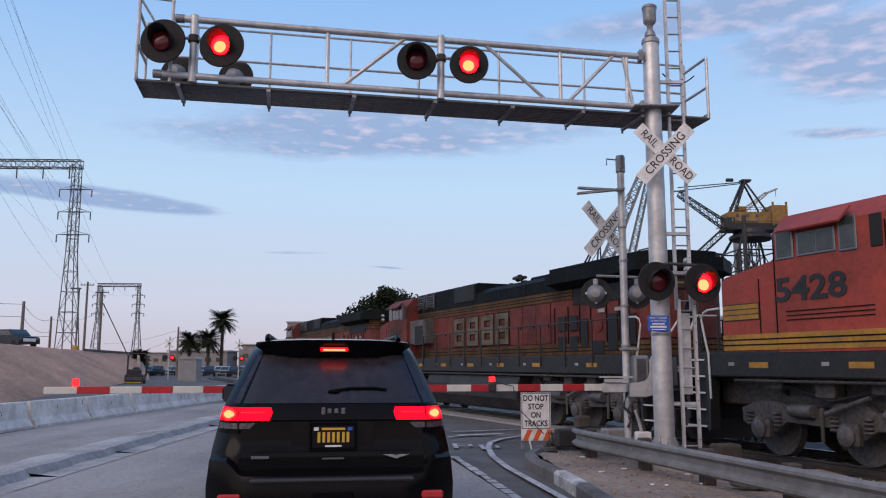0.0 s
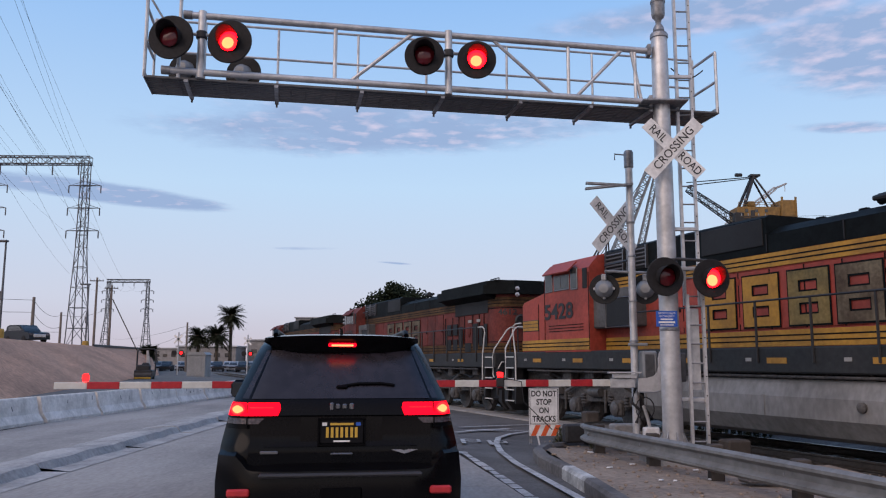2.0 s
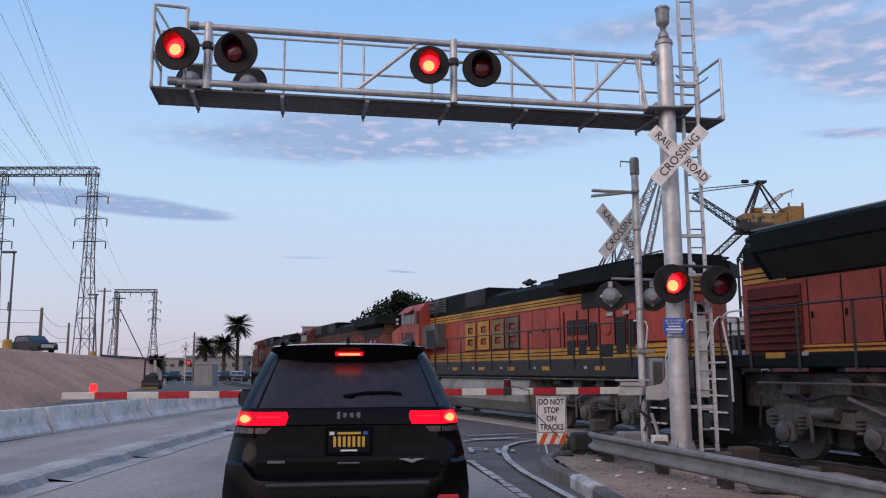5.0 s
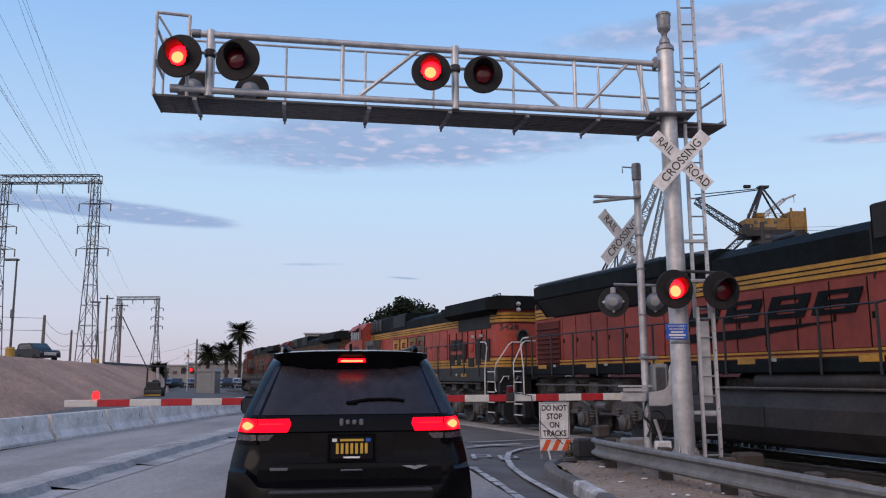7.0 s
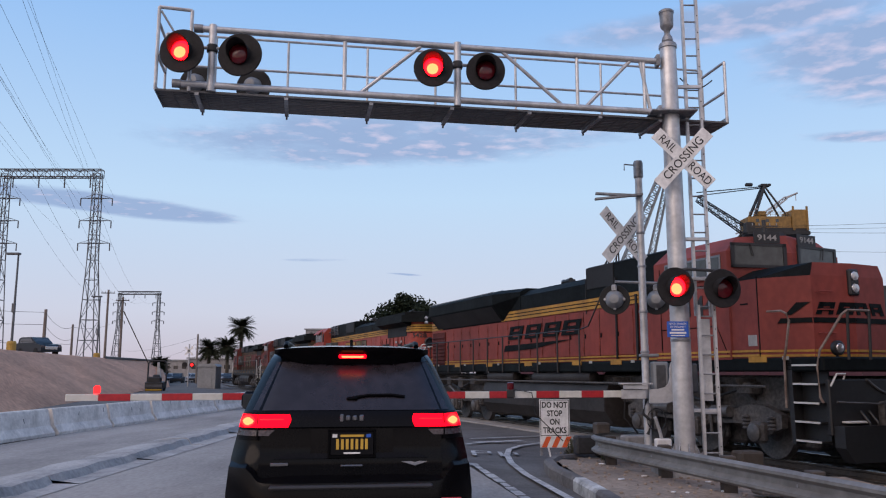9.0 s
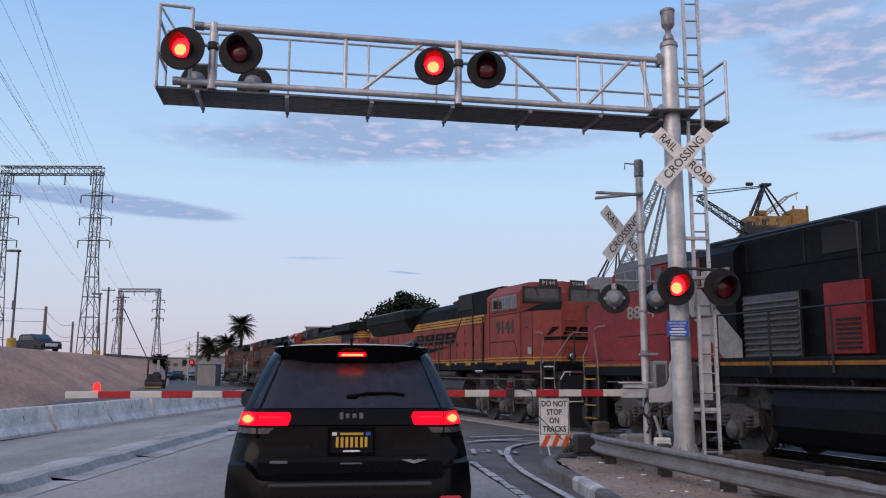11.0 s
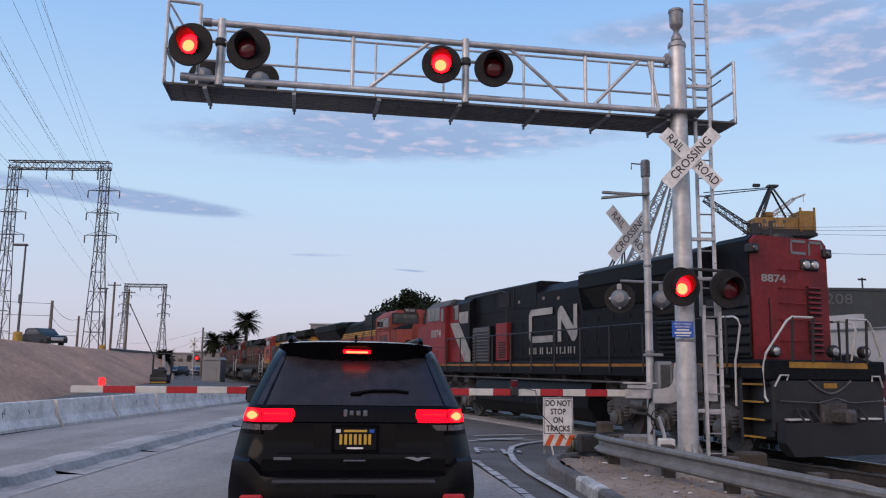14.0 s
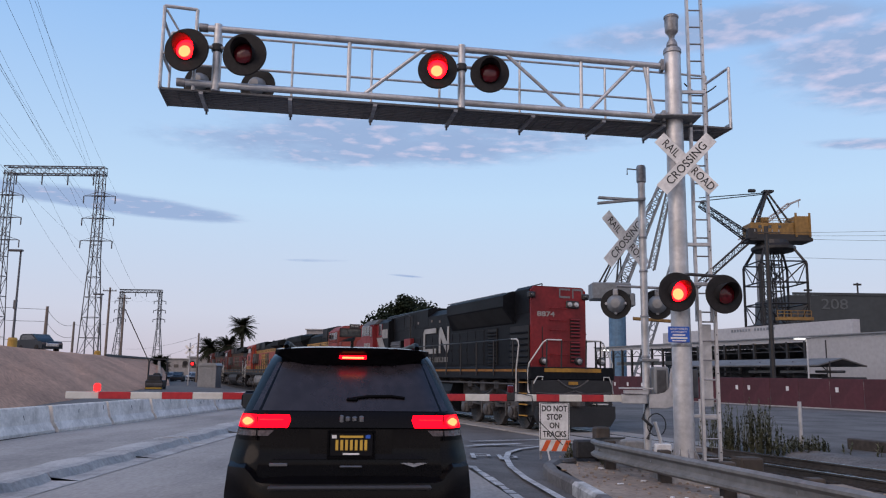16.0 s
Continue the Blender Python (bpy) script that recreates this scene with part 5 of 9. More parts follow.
def running_gear(root, P, tank, tank_x, sill, sill_z, rails, amber, end=11.30, bogie=7.25):
    """Frame, fuel tank, bogies, couplers, steps and rails that all the locomotives share."""
    P("underframe", Shape().bev((0, 0, (sill_z + DECK) / 2), (2 * end + 0.10, 3.08, DECK - sill_z), 0.03), sill, root, "dark walkway sill")
    P("centre_sill", Shape().bev((0, 0, 1.32), (21.6, 1.9, 0.72), 0.04), UNDER, root, "dark steel centre sill")
    t0, t1 = tank_x
    sec = [(-1.38, 1.42), (-1.50, 1.10), (-1.50, 0.72), (-1.25, 0.40), (-0.95, 0.30), (0.95, 0.30), (1.25, 0.40), (1.50, 0.72), (1.50, 1.10), (1.38, 1.42)]
    body = P("fuel_tank", bar_x(sec, t0, t1), tank, root, "large fuel tank")
    for s in (-1, 1):
        for x in (t0 + 0.06, (t0 + t1) / 2, t1 - 0.06):
            P("tank_strap", Shape().box((x, s * 1.506, 0.92), (0.06, 0.02, 0.40)), tank, body)
        P("filler_cap", Shape().lathe([(0.09, 0), (0.09, 0.05), (0.05, 0.07), (0, 0.07)], (t0 + 1.6, s * 1.50, 0.98), Matrix.Rotation(radians(-90 * s), 3, "X"), 14), UNDER, body, "", True)
        for k in range(9):
            P("sill_gusset", Shape().prism([(0.94, 1.62), (1.48, 1.62), (1.42, 1.52), (0.94, 1.14)], (-9.5 + k * 2.3, 0, 0), (0, s, 0), (0, 0, 1), (0.04, 0, 0)), UNDER)
        P("brake_pipe", Shape().path([(-9.8, s * 1.46, 1.47), (9.8, s * 1.46, 1.47)], 0.03, 6), UNDER)
        for bx in (-bogie, bogie):
            for k in range(4):
                P("cable_box", Shape().bev((bx - 1.9 + k * 1.2, s * 1.14, 1.36 + 0.06 * (k % 2)), (0.44, 0.32, 0.24 + 0.08 * (k % 3)), 0.03), UNDER)
            P("traction_cable", Shape().path([(bx - 2.2, s * 1.2, 1.45), (bx - 1.5, s * 1.25, 1.15), (bx - 0.6, s * 1.22, 1.32), (bx + 0.4, s * 1.25, 1.12), (bx + 1.5, s * 1.2, 1.4)], 0.035, 6), BLACKPAINT)
        for x in amber:
            P("reflector", Shape().box((x, s * 1.545, sill_z + 0.24), (0.50, 0.010, 0.11)), YELLOW, root, "amber reflector plate")
            P("stencil", Shape().box((x + 0.75, s * 1.545, sill_z + 0.26), (0.16, 0.008, 0.07)), CNWHITE)
    wheel = Shape().lathe([(0.0, -0.06), (0.30, -0.05), (0.43, -0.04), (0.53, -0.05), (0.57, -0.07), (0.57, -0.05), (0.545, 0.07), (0.44, 0.05), (0.20, 0.03), (0.12, 0.09), (0.0, 0.09)], n=28).mesh("wheel", UNDER, True)
    for e in (-1, 1):
        bx = e * bogie
        for s in (-1, 1):
            fr = Shape().prism([(-2.65, 0.92), (-2.65, 0.66), (-2.3, 0.52), (-1.75, 0.50), (-1.5, 0.70), (-0.5, 0.66), (-0.25, 0.50), (0.25, 0.50), (0.5, 0.66), (1.5, 0.70), (1.75, 0.50), (2.3, 0.52), (2.65, 0.66), (2.65, 0.92), (2.2, 1.08), (1.7, 1.08), (1.3, 0.98), (0.5, 0.96), (0.3, 1.10), (-0.3, 1.10), (-0.5, 0.96), (-1.3, 0.98), (-1.7, 1.08), (-2.2, 1.08)], (bx, s * 1.07, 0), (1, 0, 0), (0, 0, 1), (0, s * 0.15, 0))
            f = P("bogie_frame", fr, UNDER, root, "cast steel bogie side frame")
            for dx in (-2.05, 0.0, 2.05):
                P("axle_box", Shape().bev((bx + dx, s * 1.27, 0.55), (0.42, 0.20, 0.42), 0.06), UNDER, f)
                P("axle_cap", Shape().lathe([(0.18, 0.0), (0.18, 0.05), (0.13, 0.08), (0, 0.09)], (bx + dx, s * 1.36, 0.55), Matrix.Rotation(radians(-90 * s), 3, "X"), 16), GREASE, f, "", True)
                for d in (-0.36, 0.36):
                    for z in range(4):
                        P("spring_coil", Shape().lathe([(0.06, -0.03), (0.095, 0), (0.06, 0.03)], (bx + dx + d, s * 1.24, 0.62 + z * 0.075), None, 10), GREASE, f)
                P("traction_motor", Shape().bev((bx + dx + 0.47, s * 0.34, 0.60), (0.84, 0.58, 0.78), 0.08), UNDER, f)
                w = new("wheel", wheel)
                w.parent = root
                w.matrix_basis = pose(bx + dx, s * 0.79, 0.555, -90 * s, 0, 0)
            for dx in (-1.03, 1.03):
                P("brake_shoe", Shape().bev((bx + dx - 0.42, s * 0.82, 0.55), (0.10, 0.12, 0.44), 0.03), UNDER, f)
                P("brake_hanger", Shape().tube((bx + dx - 0.42, s * 1.26, 0.40), (bx + dx - 0.42, s * 1.26, 1.0), 0.035, n=6), GREASE, f)
                P("brake_cylinder", Shape().tube((bx + dx - 0.28, s * 1.30, 0.93), (bx + dx + 0.25, s * 1.30, 0.93), 0.12, n=12), GREASE, f, "", True)
                P("frame_window", Shape().bev((bx + dx, s * 1.225, 0.83), (0.42, 0.02, 0.13), 0.005), GRILLE, f)
            P("damper", Shape().tube((bx - 0.5, s * 1.34, 1.22), (bx + 0.45, s * 1.34, 0.90), 0.045, n=8), GREASE, f, "", True)
            P("sand_pipe", Shape().path([(bx - 2.72, s * 1.26, 1.2), (bx - 2.78, s * 1.26, 0.6), (bx - 2.66, s * 0.95, 0.2)], 0.025, 6), BLACKPAINT, f)
        xe = e * end
        P("pilot", Shape().bev((xe, 0, 1.12), (0.10, 2.9, 1.0), 0.02), BLACKPAINT, root, "black end pilot plate")
        P("plough", Shape().prism([(-1.2, 0.16), (1.2, 0.16), (1.40, 0.42), (1.40, 0.80), (-1.40, 0.80), (-1.40, 0.42)], (xe + e * 0.05, 0, 0), (0, 1, 0), (0, 0, 1), (e * 0.24, 0, 0)), BLACKPAINT)
        P("coupler_pocket", Shape().bev((xe + e * 0.10, 0, 0.95), (0.14, 0.66, 0.54), 0.04), UNDER)
        P("coupler", Shape().bev((xe + e * 0.34, 0, 0.92), (0.52, 0.28, 0.30), 0.06), UNDER, root, "steel knuckle coupler")
        P("uncoupling_lever", Shape().path([(xe + e * 0.12, -1.35, 1.22), (xe + e * 0.16, -0.4, 1.18), (xe + e * 0.20, 0.0, 1.28), (xe + e * 0.16, 0.4, 1.18), (xe + e * 0.12, 1.35, 1.22)], 0.018, 6), GREASE)
        for dy in (-0.75, -0.55, 0.5, 0.7, 0.9):
            P("air_hose", Shape().path([(xe + e * 0.06, dy, 1.05), (xe + e * 0.24, dy, 0.85), (xe + e * 0.26, dy + 0.05, 0.50)], 0.025, 6), BLACKPAINT)
        P("jumper_cable", Shape().path([(xe + e * 0.06, 0.55 - 1.1 * k / 8, 1.62 - 0.26 * math.sin(math.pi * k / 8)) for k in range(9)], 0.028, 6), GREASE)
        for yy in (-0.95, 0.95):
            P("pilot_step", Shape().bev((xe + e * 0.12, yy, 0.86), (0.16, 0.5, 0.04), 0.01), HANDRAIL)
        for s in (-1, 1):
            P("step_well", Shape().box((e * (end - 0.45), s * 1.30, 1.20), (0.72, 0.04, 1.5)), BLACKPAINT)
            for k in range(5):
                st = P("step", Shape().bev((e * (end - 0.40), s * 1.42, 0.50 + k * 0.345), (0.62, 0.26, 0.03), 0.006), BLACKPAINT)
                P("step_edge", Shape().box((e * (end - 0.40), s * 1.555, 0.50 + k * 0.345), (0.60, 0.012, 0.035)), rails[2], st, "painted step edge")
            P("step_cheek", Shape().prism([(end - 0.80, 0.42), (end - 0.72, 0.42), (end - 0.72, 2.0), (end - 0.88, 2.0)], (0, s * 1.30, 0), (e, 0, 0), (0, 0, 1), (0, s * 0.24, 0)), BLACKPAINT)
            P("handrail", Shape().path([(e * (end - 0.88), s * 1.57, 1.08), (e * (end - 0.86), s * 1.57, 2.0), (e * (end - 0.80), s * 1.57, 2.20), (e * (end - 0.68), s * 1.57, 2.72), (e * (end - 0.74), s * 1.57, 2.86), (e * (end - 0.88), s * 1.56, 2.92), (e * (end - 1.25), s * 1.56, 2.93)], 0.024, 6), rails[1 if e > 0 else 0], root, "bent steel handrail")
            P("handrail", Shape().path([(e * (end - 0.02), s * 1.53, 1.20), (e * (end - 0.08), s * 1.54, 1.30), (e * (end - 0.10), s * 1.54, 1.85), (e * (end - 0.03), s * 1.52, 2.15), (e * (end + 0.12), s * 1.10, 2.80), (e * (end + 0.14), s * 0.98, 2.88), (e * (end + 0.14), s * 0.45, 2.88)], 0.024, 6), rails[1 if e > 0 else 0], root, "bent steel handrail")
            P("grab_loop", Shape().path([(e * (end + 0.06), s * 1.42, 1.50), (e * (end + 0.10), s * 1.30, 1.72), (e * (end + 0.10), s * 1.10, 1.72), (e * (end + 0.07), s * 1.12, 1.62)], 0.02, 6), HANDRAIL)
            for yy in (0.45, 0.98):
                P("end_post", Shape().tube((e * (end + 0.10), s * yy, DECK - 0.05), (e * (end + 0.14), s * yy, 2.88), 0.028, n=6), BLACKPAINT)


def walkway_rail(P, x0, x1, n, kink=False):
    for s in (-1, 1):
        pts = [(x0, s * 1.56, 2.93), (x1, s * 1.56, 2.93)]
        if kink:
            pts += [(x1 + 0.45, s * 1.56, 3.0), (x1 + 1.0, s * 1.50, 3.72)]
        P("walkway_rail", Shape().path(pts, 0.022, 6), BLACKPAINT)
        for k in range(n):
            x = x0 + 0.05 + (x1 - x0 - 0.1) * k / (n - 1)
            P("rail_post", Shape().tube((x, s * 1.56, DECK - 0.3), (x, s * 1.56, 2.93), 0.027, n=6), BLACKPAINT)


def louvred(P, root, x, z0, z1, w, y, s, face, slat, label, step=0.14):
    g = P("grille", Shape().bev((x, y, (z0 + z1) / 2), (w, 0.05, z1 - z0), 0.008), face, root, label)
    n = int((z1 - z0 - 0.04) / step)
    for k in range(n):
        P("louvre", Shape().box((x, y + s * 0.04, z0 + 0.09 + k * step), (w - 0.06, 0.07, 0.022), Matrix.Rotation(radians(-38 * s), 3, "X")), slat, g)
    return g


def hood_doors(P, root, xs, z0, z1, paint, seam):
    """Tall engine room doors with hinges and latches, parted by dark seams."""
    for s in (-1, 1):
        for a, b in zip(xs, xs[1:]):
            d = P("access_door", Shape().bev(((a + b) / 2, s * (HALF + 0.006), (z0 + z1) / 2), (abs(b - a) - 0.035, 0.03, z1 - z0), 0.012), paint)
            P("door_latch", Shape().box((b + 0.10, s * (HALF + 0.03), z0 + (z1 - z0) * 0.45), (0.05, 0.025, 0.12)), seam, d)
            for z in (z0 + 0.2, z1 - 0.2):
                P("hinge", Shape().tube((a - 0.03, s * (HALF + 0.025), z - 0.07), (a - 0.03, s * (HALF + 0.025), z + 0.07), 0.018, n=6), paint, d)
            P("door_seam", Shape().box((b, s * (HALF + 0.003), (z0 + z1) / 2), (0.032, 0.012, z1 - z0)), seam, d)


def band(P, root, x0, x1, z0, z1, y, paint, line, n, label=""):
    """A painted band with thin dark lines along it, on both sides."""
    for s in (-1, 1):
        b = P("band", Shape().box(((x0 + x1) / 2, s * (y + 0.030), (z0 + z1) / 2), (abs(x1 - x0), 0.014, z1 - z0)), paint, root, label)
        for k in range(n):
            z = z0 + (z1 - z0) * (k + 1) / (n + 1)
            P("band_line", Shape().box(((x0 + x1) / 2, s * (y + 0.039), z), (abs(x1 - x0), 0.006, 0.028)), line, b)


def ring_mark(P, root, s, y, x0, x1, z0, z1, lean, fill, edge):
    """One plain block of a railway's mark with an edge of another colour and two openings."""
    w, h = x1 - x0, z1 - z0
    q = lambda u, v: (x0 + w * u + lean * (v - 0.5), z0 + h * v)
    tx = 0.26
    strokes = ((0, 0, tx, 1), (1 - tx, 0, 1, 1), (tx, 0, 1 - tx, 0.18), (tx, 0.82, 1 - tx, 1), (tx, 0.40, 1 - tx, 0.60))
    back = None
    if edge:
        sh = Shape()
        gx, gz = 0.035 / w, 0.035 / h
        for u0, v0, u1, v1 in strokes:
            side_mark(sh, s * y, [q(u0 - gx, v0 - gz), q(u1 + gx, v0 - gz), q(u1 + gx, v1 + gz), q(u0 - gx, v1 + gz)])
        back = P("company_mark", sh, edge, root, "plain block of the railway's mark")
    face = Shape()
    for u0, v0, u1, v1 in strokes:
        side_mark(face, s * (y + 0.010), [q(u0, v0), q(u1, v0), q(u1, v1), q(u0, v1)])
    P("mark_face" if back else "company_mark", face, fill, back or root, "" if back else "plain block of the railway's mark")


def cab_window(P, cab, x0, x1, z0, z1, s, frame_mat, y=CABHALF):
    fr = P("window_frame", Shape().bev(((x0 + x1) / 2, s * (y + 0.008), (z0 + z1) / 2), (abs(x1 - x0), 0.03, z1 - z0), 0.01), frame_mat, cab)
    P("pane", Shape().bev(((x0 + x1) / 2, s * (y + 0.020), (z0 + z1) / 2), (abs(x1 - x0) - 0.09, 0.02, z1 - z0 - 0.09), 0.005), CABGLASS, fr)
    return fr


def wing_loco(label, body, roof, number, faded):
    """A locomotive with wide radiator wings, x forward to the cab, z from the rail."""
    root = thing("locomotive", label, "locomotive", group="locomotives of the train")
    P = lambda name, sh, m, par=root, lab="", sm=False: part(name, sh, m, par, lab, sm)
    yel = YELLOWFADE if faded else YELLOW
    running_gear(root, P, TANK if faded else GREYTANK, (-4.05, 3.75), SILLGREY, 1.53, (HANDRAIL, HANDRAIL, HANDRAIL), (9.05, 6.70, 4.3, 1.9, -0.6, -3.0, -5.4, -8.4))
    walkway_rail(P, -9.9, 4.1, 11)
    H = HALF
    P("hood", bar_x([(-H, DECK - 0.02), (-H, 3.95), (H, 3.95), (H, DECK - 0.02)], -9.82, 6.05), body, root, "long engine hood")
    P("hood_roof", bar_x([(-H - 0.01, 3.94), (-H - 0.01, 4.32), (-0.72, 4.50), (0.72, 4.50), (H + 0.01, 4.32), (H + 0.01, 3.94)], -9.8, 0.0), roof, root, "dark rounded roof of the hood")
    P("cabinet_roof", bar_x([(-H - 0.02, 3.94), (-H - 0.02, 4.68), (-H + 0.08, 4.74), (H - 0.08, 4.74), (H + 0.02, 4.68), (H + 0.02, 3.94)], 0.0, 6.04), roof, root, "tall dark electrical cabinet top")
    hood_doors(P, root, [3.7, 2.75, 1.8, 0.9, 0.0, -0.9, -1.8, -2.7, -3.6, -4.5, -5.4], 2.40, 3.62, body, roof)
    band(P, root, -9.8, 6.0, 2.05, 2.37, H, yel, roof, 2, "yellow lower band")
    band(P, root, -6.7, 5.95, 3.65, 3.93, H, yel, roof, 2, "yellow upper band")
    for s in (-1, 1):
        # vents of the cabinet and the intake behind them
        for a, b in ((5.88, 5.05), (4.86, 4.05)):
            louvred(P, root, (a + b) / 2, 4.08, 4.66, a - b, s * (H + 0.03), s, GRILLE, STEELMID, "black louvred vent", 0.1)
            for x in (a, b):
                P("vent_post", Shape().box((x, s * (H + 0.05), 4.37), (0.04, 0.08, 0.60)), STEELGREY)
        P("grille", Shape().bev((1.05, s * (H + 0.03), 4.38), (1.9, 0.03, 0.56), 0.01), GRILLE, root, "black intake screen")
        for x in (3.7, 2.2, 0.02, -1.9, -3.8):
            P("roof_seam", Shape().box((x, s * (H + 0.022), 4.15), (0.03, 0.012, 0.36)), GRILLE)
        # air intakes low on the hood's end and narrow doors
        for x0, x1 in ((-5.87, -6.32), (-6.53, -6.96)):
            for z0, z1 in ((2.16, 2.58), (2.74, 3.17)):
                P("grille", Shape().bev(((x0 + x1) / 2, s * (H + 0.035), (z0 + z1) / 2), (x0 - x1, 0.03, z1 - z0), 0.008), GRILLE, root, "square black air intake")
        for x0, x1, z0, z1 in ((-7.15, -7.50, 2.25, 3.05), (-8.5, -8.93, 2.15, 3.12), (-9.05, -9.35, 2.30, 3.03), (-9.48, -9.74, 2.28, 3.08), (-7.75, -8.3, 2.08, 2.42)):
            P("vent_door", Shape().bev(((x0 + x1) / 2, s * (H + 0.045), (z0 + z1) / 2), (x0 - x1, 0.03, z1 - z0), 0.008), GRILLE, root, "narrow black screen door")
        for x in (-5.65, -6.42, -7.05, -7.62, -8.40, -8.99, -9.41):
            P("door_seam", Shape().box((x, s * (H + 0.012), 2.75), (0.03, 0.03, 1.38)), roof)
        P("grille", Shape().bev((-8.25, s * (H + 0.02), 3.71), (3.06, 0.03, 0.50), 0.01), GRILLE, root, "black radiator air intake")
        for x in (-8.2, -9.0):
            P("label_plate", Shape().box((x, s * (H + 0.05), 3.22), (0.32, 0.012, 0.10)), CNWHITE)
        P("inspection_cover", Shape().lathe([(0.20, 0), (0.20, 0.02), (0.12, 0.04), (0.0, 0.04)], (-8.0, s * (H + 0.01), 2.85), Matrix.Rotation(radians(-90 * s), 3, "X"), 18), body, root, "", True)
        # equipment case behind the cab
        box = P("equipment_box", Shape().bev((5.15, s * 1.20, 3.12), (1.90, 0.44, 1.00), 0.03), CASEGREY, root, "grey equipment box")
        P("box_screen", Shape().bev((4.88, s * 1.425, 2.99), (1.0, 0.03, 0.70), 0.01), GRILLE, box, "dark screen")
        P("box_frame", Shape().path([(4.34, s * 1.44, 2.62), (4.34, s * 1.44, 3.36), (5.42, s * 1.44, 3.36), (5.42, s * 1.44, 2.62), (4.34, s * 1.44, 2.62)], 0.02, 4), STEELGREY, box)
        P("cab_ladder_rail", Shape().path([(4.12, s * 1.5, DECK), (4.12, s * 1.5, 4.15), (4.2, s * 1.45, 4.27), (5.6, s * 1.3, 4.27)], 0.03, 6), BLACKPAINT)
        # the railway's mark, worn towards its end
        for k, x in enumerate((0.98, -0.25, -1.50, -2.66)):
            ring_mark(P, root, s, H + 0.034, x, x + 0.98, 2.46, 3.50, 0.0, (yel, yel, OLIVEMARK, GREYMARK)[k] if not faded else GREYMARK, roof)
    # radiator wings with chamfered corners
    outline = [(-5.45, -H), (-5.9, -1.50), (-10.35, -1.50), (-11.05, -0.62), (-11.05, 0.62), (-10.35, 1.50), (-5.9, 1.50), (-5.45, H)]
    rad = P("radiator", plan(outline, 4.08, 4.40), roof, root, "wide overhanging radiator")
    P("radiator_top", plan([(x * 0.985, y * 0.86) for x, y in outline], 4.40, 4.56), roof, rad)
    P("radiator_belly", bar_x([(-H, 3.90), (-1.47, 4.09), (1.47, 4.09), (H, 3.90)], -10.3, -6.0), roof, rad)
    P("lifting_loop", Shape().path([(-9.7, 0.9, 4.5), (-9.7, 0.9, 4.66), (-10.4, 0.9, 4.67), (-10.4, 0.9, 4.5)], 0.02, 6), BLACKPAINT, rad)
    for k in range(6):
        P("radiator_hatch", Shape().bev((-6.6 - 0.72 * k, 0, 4.57), (0.62, 2.2, 0.05), 0.015), GRILLE, rad)
    P("hood_end", plan(round_end(-9.8, 1.0, H), DECK, 4.08), body, root, "rounded hood end", True)
    for z0, z1 in ((3.65, 3.98), (2.05, 2.37)):
        b = P("end_band", plan(round_end(-9.8, 1.0, H, 0.03), z0, z1), yel, root, "yellow band round the hood's end", True)
        for k in (1, 2):
            z = z0 + (z1 - z0) * k / 3
            P("band_line", plan(round_end(-9.8, 1.0, H, 0.036), z - 0.014, z + 0.014), roof, b)
    for z in (2.42, 3.60):
        P("end_seam", plan(round_end(-9.8, 1.0, H, 0.012), z - 0.015, z + 0.015), roof)
    for dz in (4.04, 4.25):
        P("end_headlight", Shape().lathe([(0.085, 0), (0.075, 0.03), (0, 0.045)], (-11.06, 0.52, dz), Matrix.Rotation(radians(-90), 3, "Y"), 16), LAMPGLASS, root, "round end headlight", True)
    P("brake_wheel", Shape().lathe([(0.20, -0.03), (0.25, 0.0), (0.20, 0.03), (0.17, 0.0), (0.20, -0.03)], (-10.90, 0.30, 3.12), Matrix.Rotation(radians(-90), 3, "Y"), 24).box((-10.88, 0.30, 3.12), (0.03, 0.04, 0.4)).box((-10.88, 0.30, 3.12), (0.03, 0.4, 0.04)), BLACKPAINT, root, "round hand brake wheel")
    for z in (2.55, 2.95, 3.28):
        P("grab_iron", Shape().path([(-10.70, 0.92, z), (-10.78, 0.90, z), (-10.86, 0.62, z), (-10.80, 0.60, z)], 0.014, 5), body)
    num = figures("road_number", str(number), 0.70, 0.21, BLACKPAINT, root, Matrix(), "road number on the hood's end")
    arc = [Vector((a, b, 0)) for a, b in round_end(-9.8, 1.0, H, 0.012)[:13]]
    for v in num.data.vertices:
        u, up, k = v.co.x + 1.0, v.co.y, 0
        while k < 11 and u > (arc[k + 1] - arc[k]).length:
            u -= (arc[k + 1] - arc[k]).length
            k += 1
        d = (arc[k + 1] - arc[k]).normalized()
        v.co = arc[k] + d * u + Vector((d.y, -d.x, 0)) * (-v.co.z) + Vector((0, 0, 3.46 + up))
    # cab and nose
    c = CABHALF
    sec = [(-c, DECK - 0.02), (-c, 4.28), (-c + 0.30, 4.62), (0, 4.70), (c - 0.30, 4.62), (c, 4.28), (c, DECK - 0.02)]
    cab = P("cab", bar_x(sec, 6.02, 8.50), body, root, "driver's cab")
    P("cab_roof_plate", Shape().bev((6.9, 0, 4.71), (1.5, 1.5, 0.07), 0.02), body, cab)
    nose = P("nose", Shape().prism([(8.48, DECK - 0.02), (10.03, DECK - 0.02), (10.03, 3.46), (9.92, 3.55), (8.48, 3.78)], (0, -1.5, 0), (1, 0, 0), (0, 0, 1), (0, 3.0, 0)), body, root, "short sloping nose")
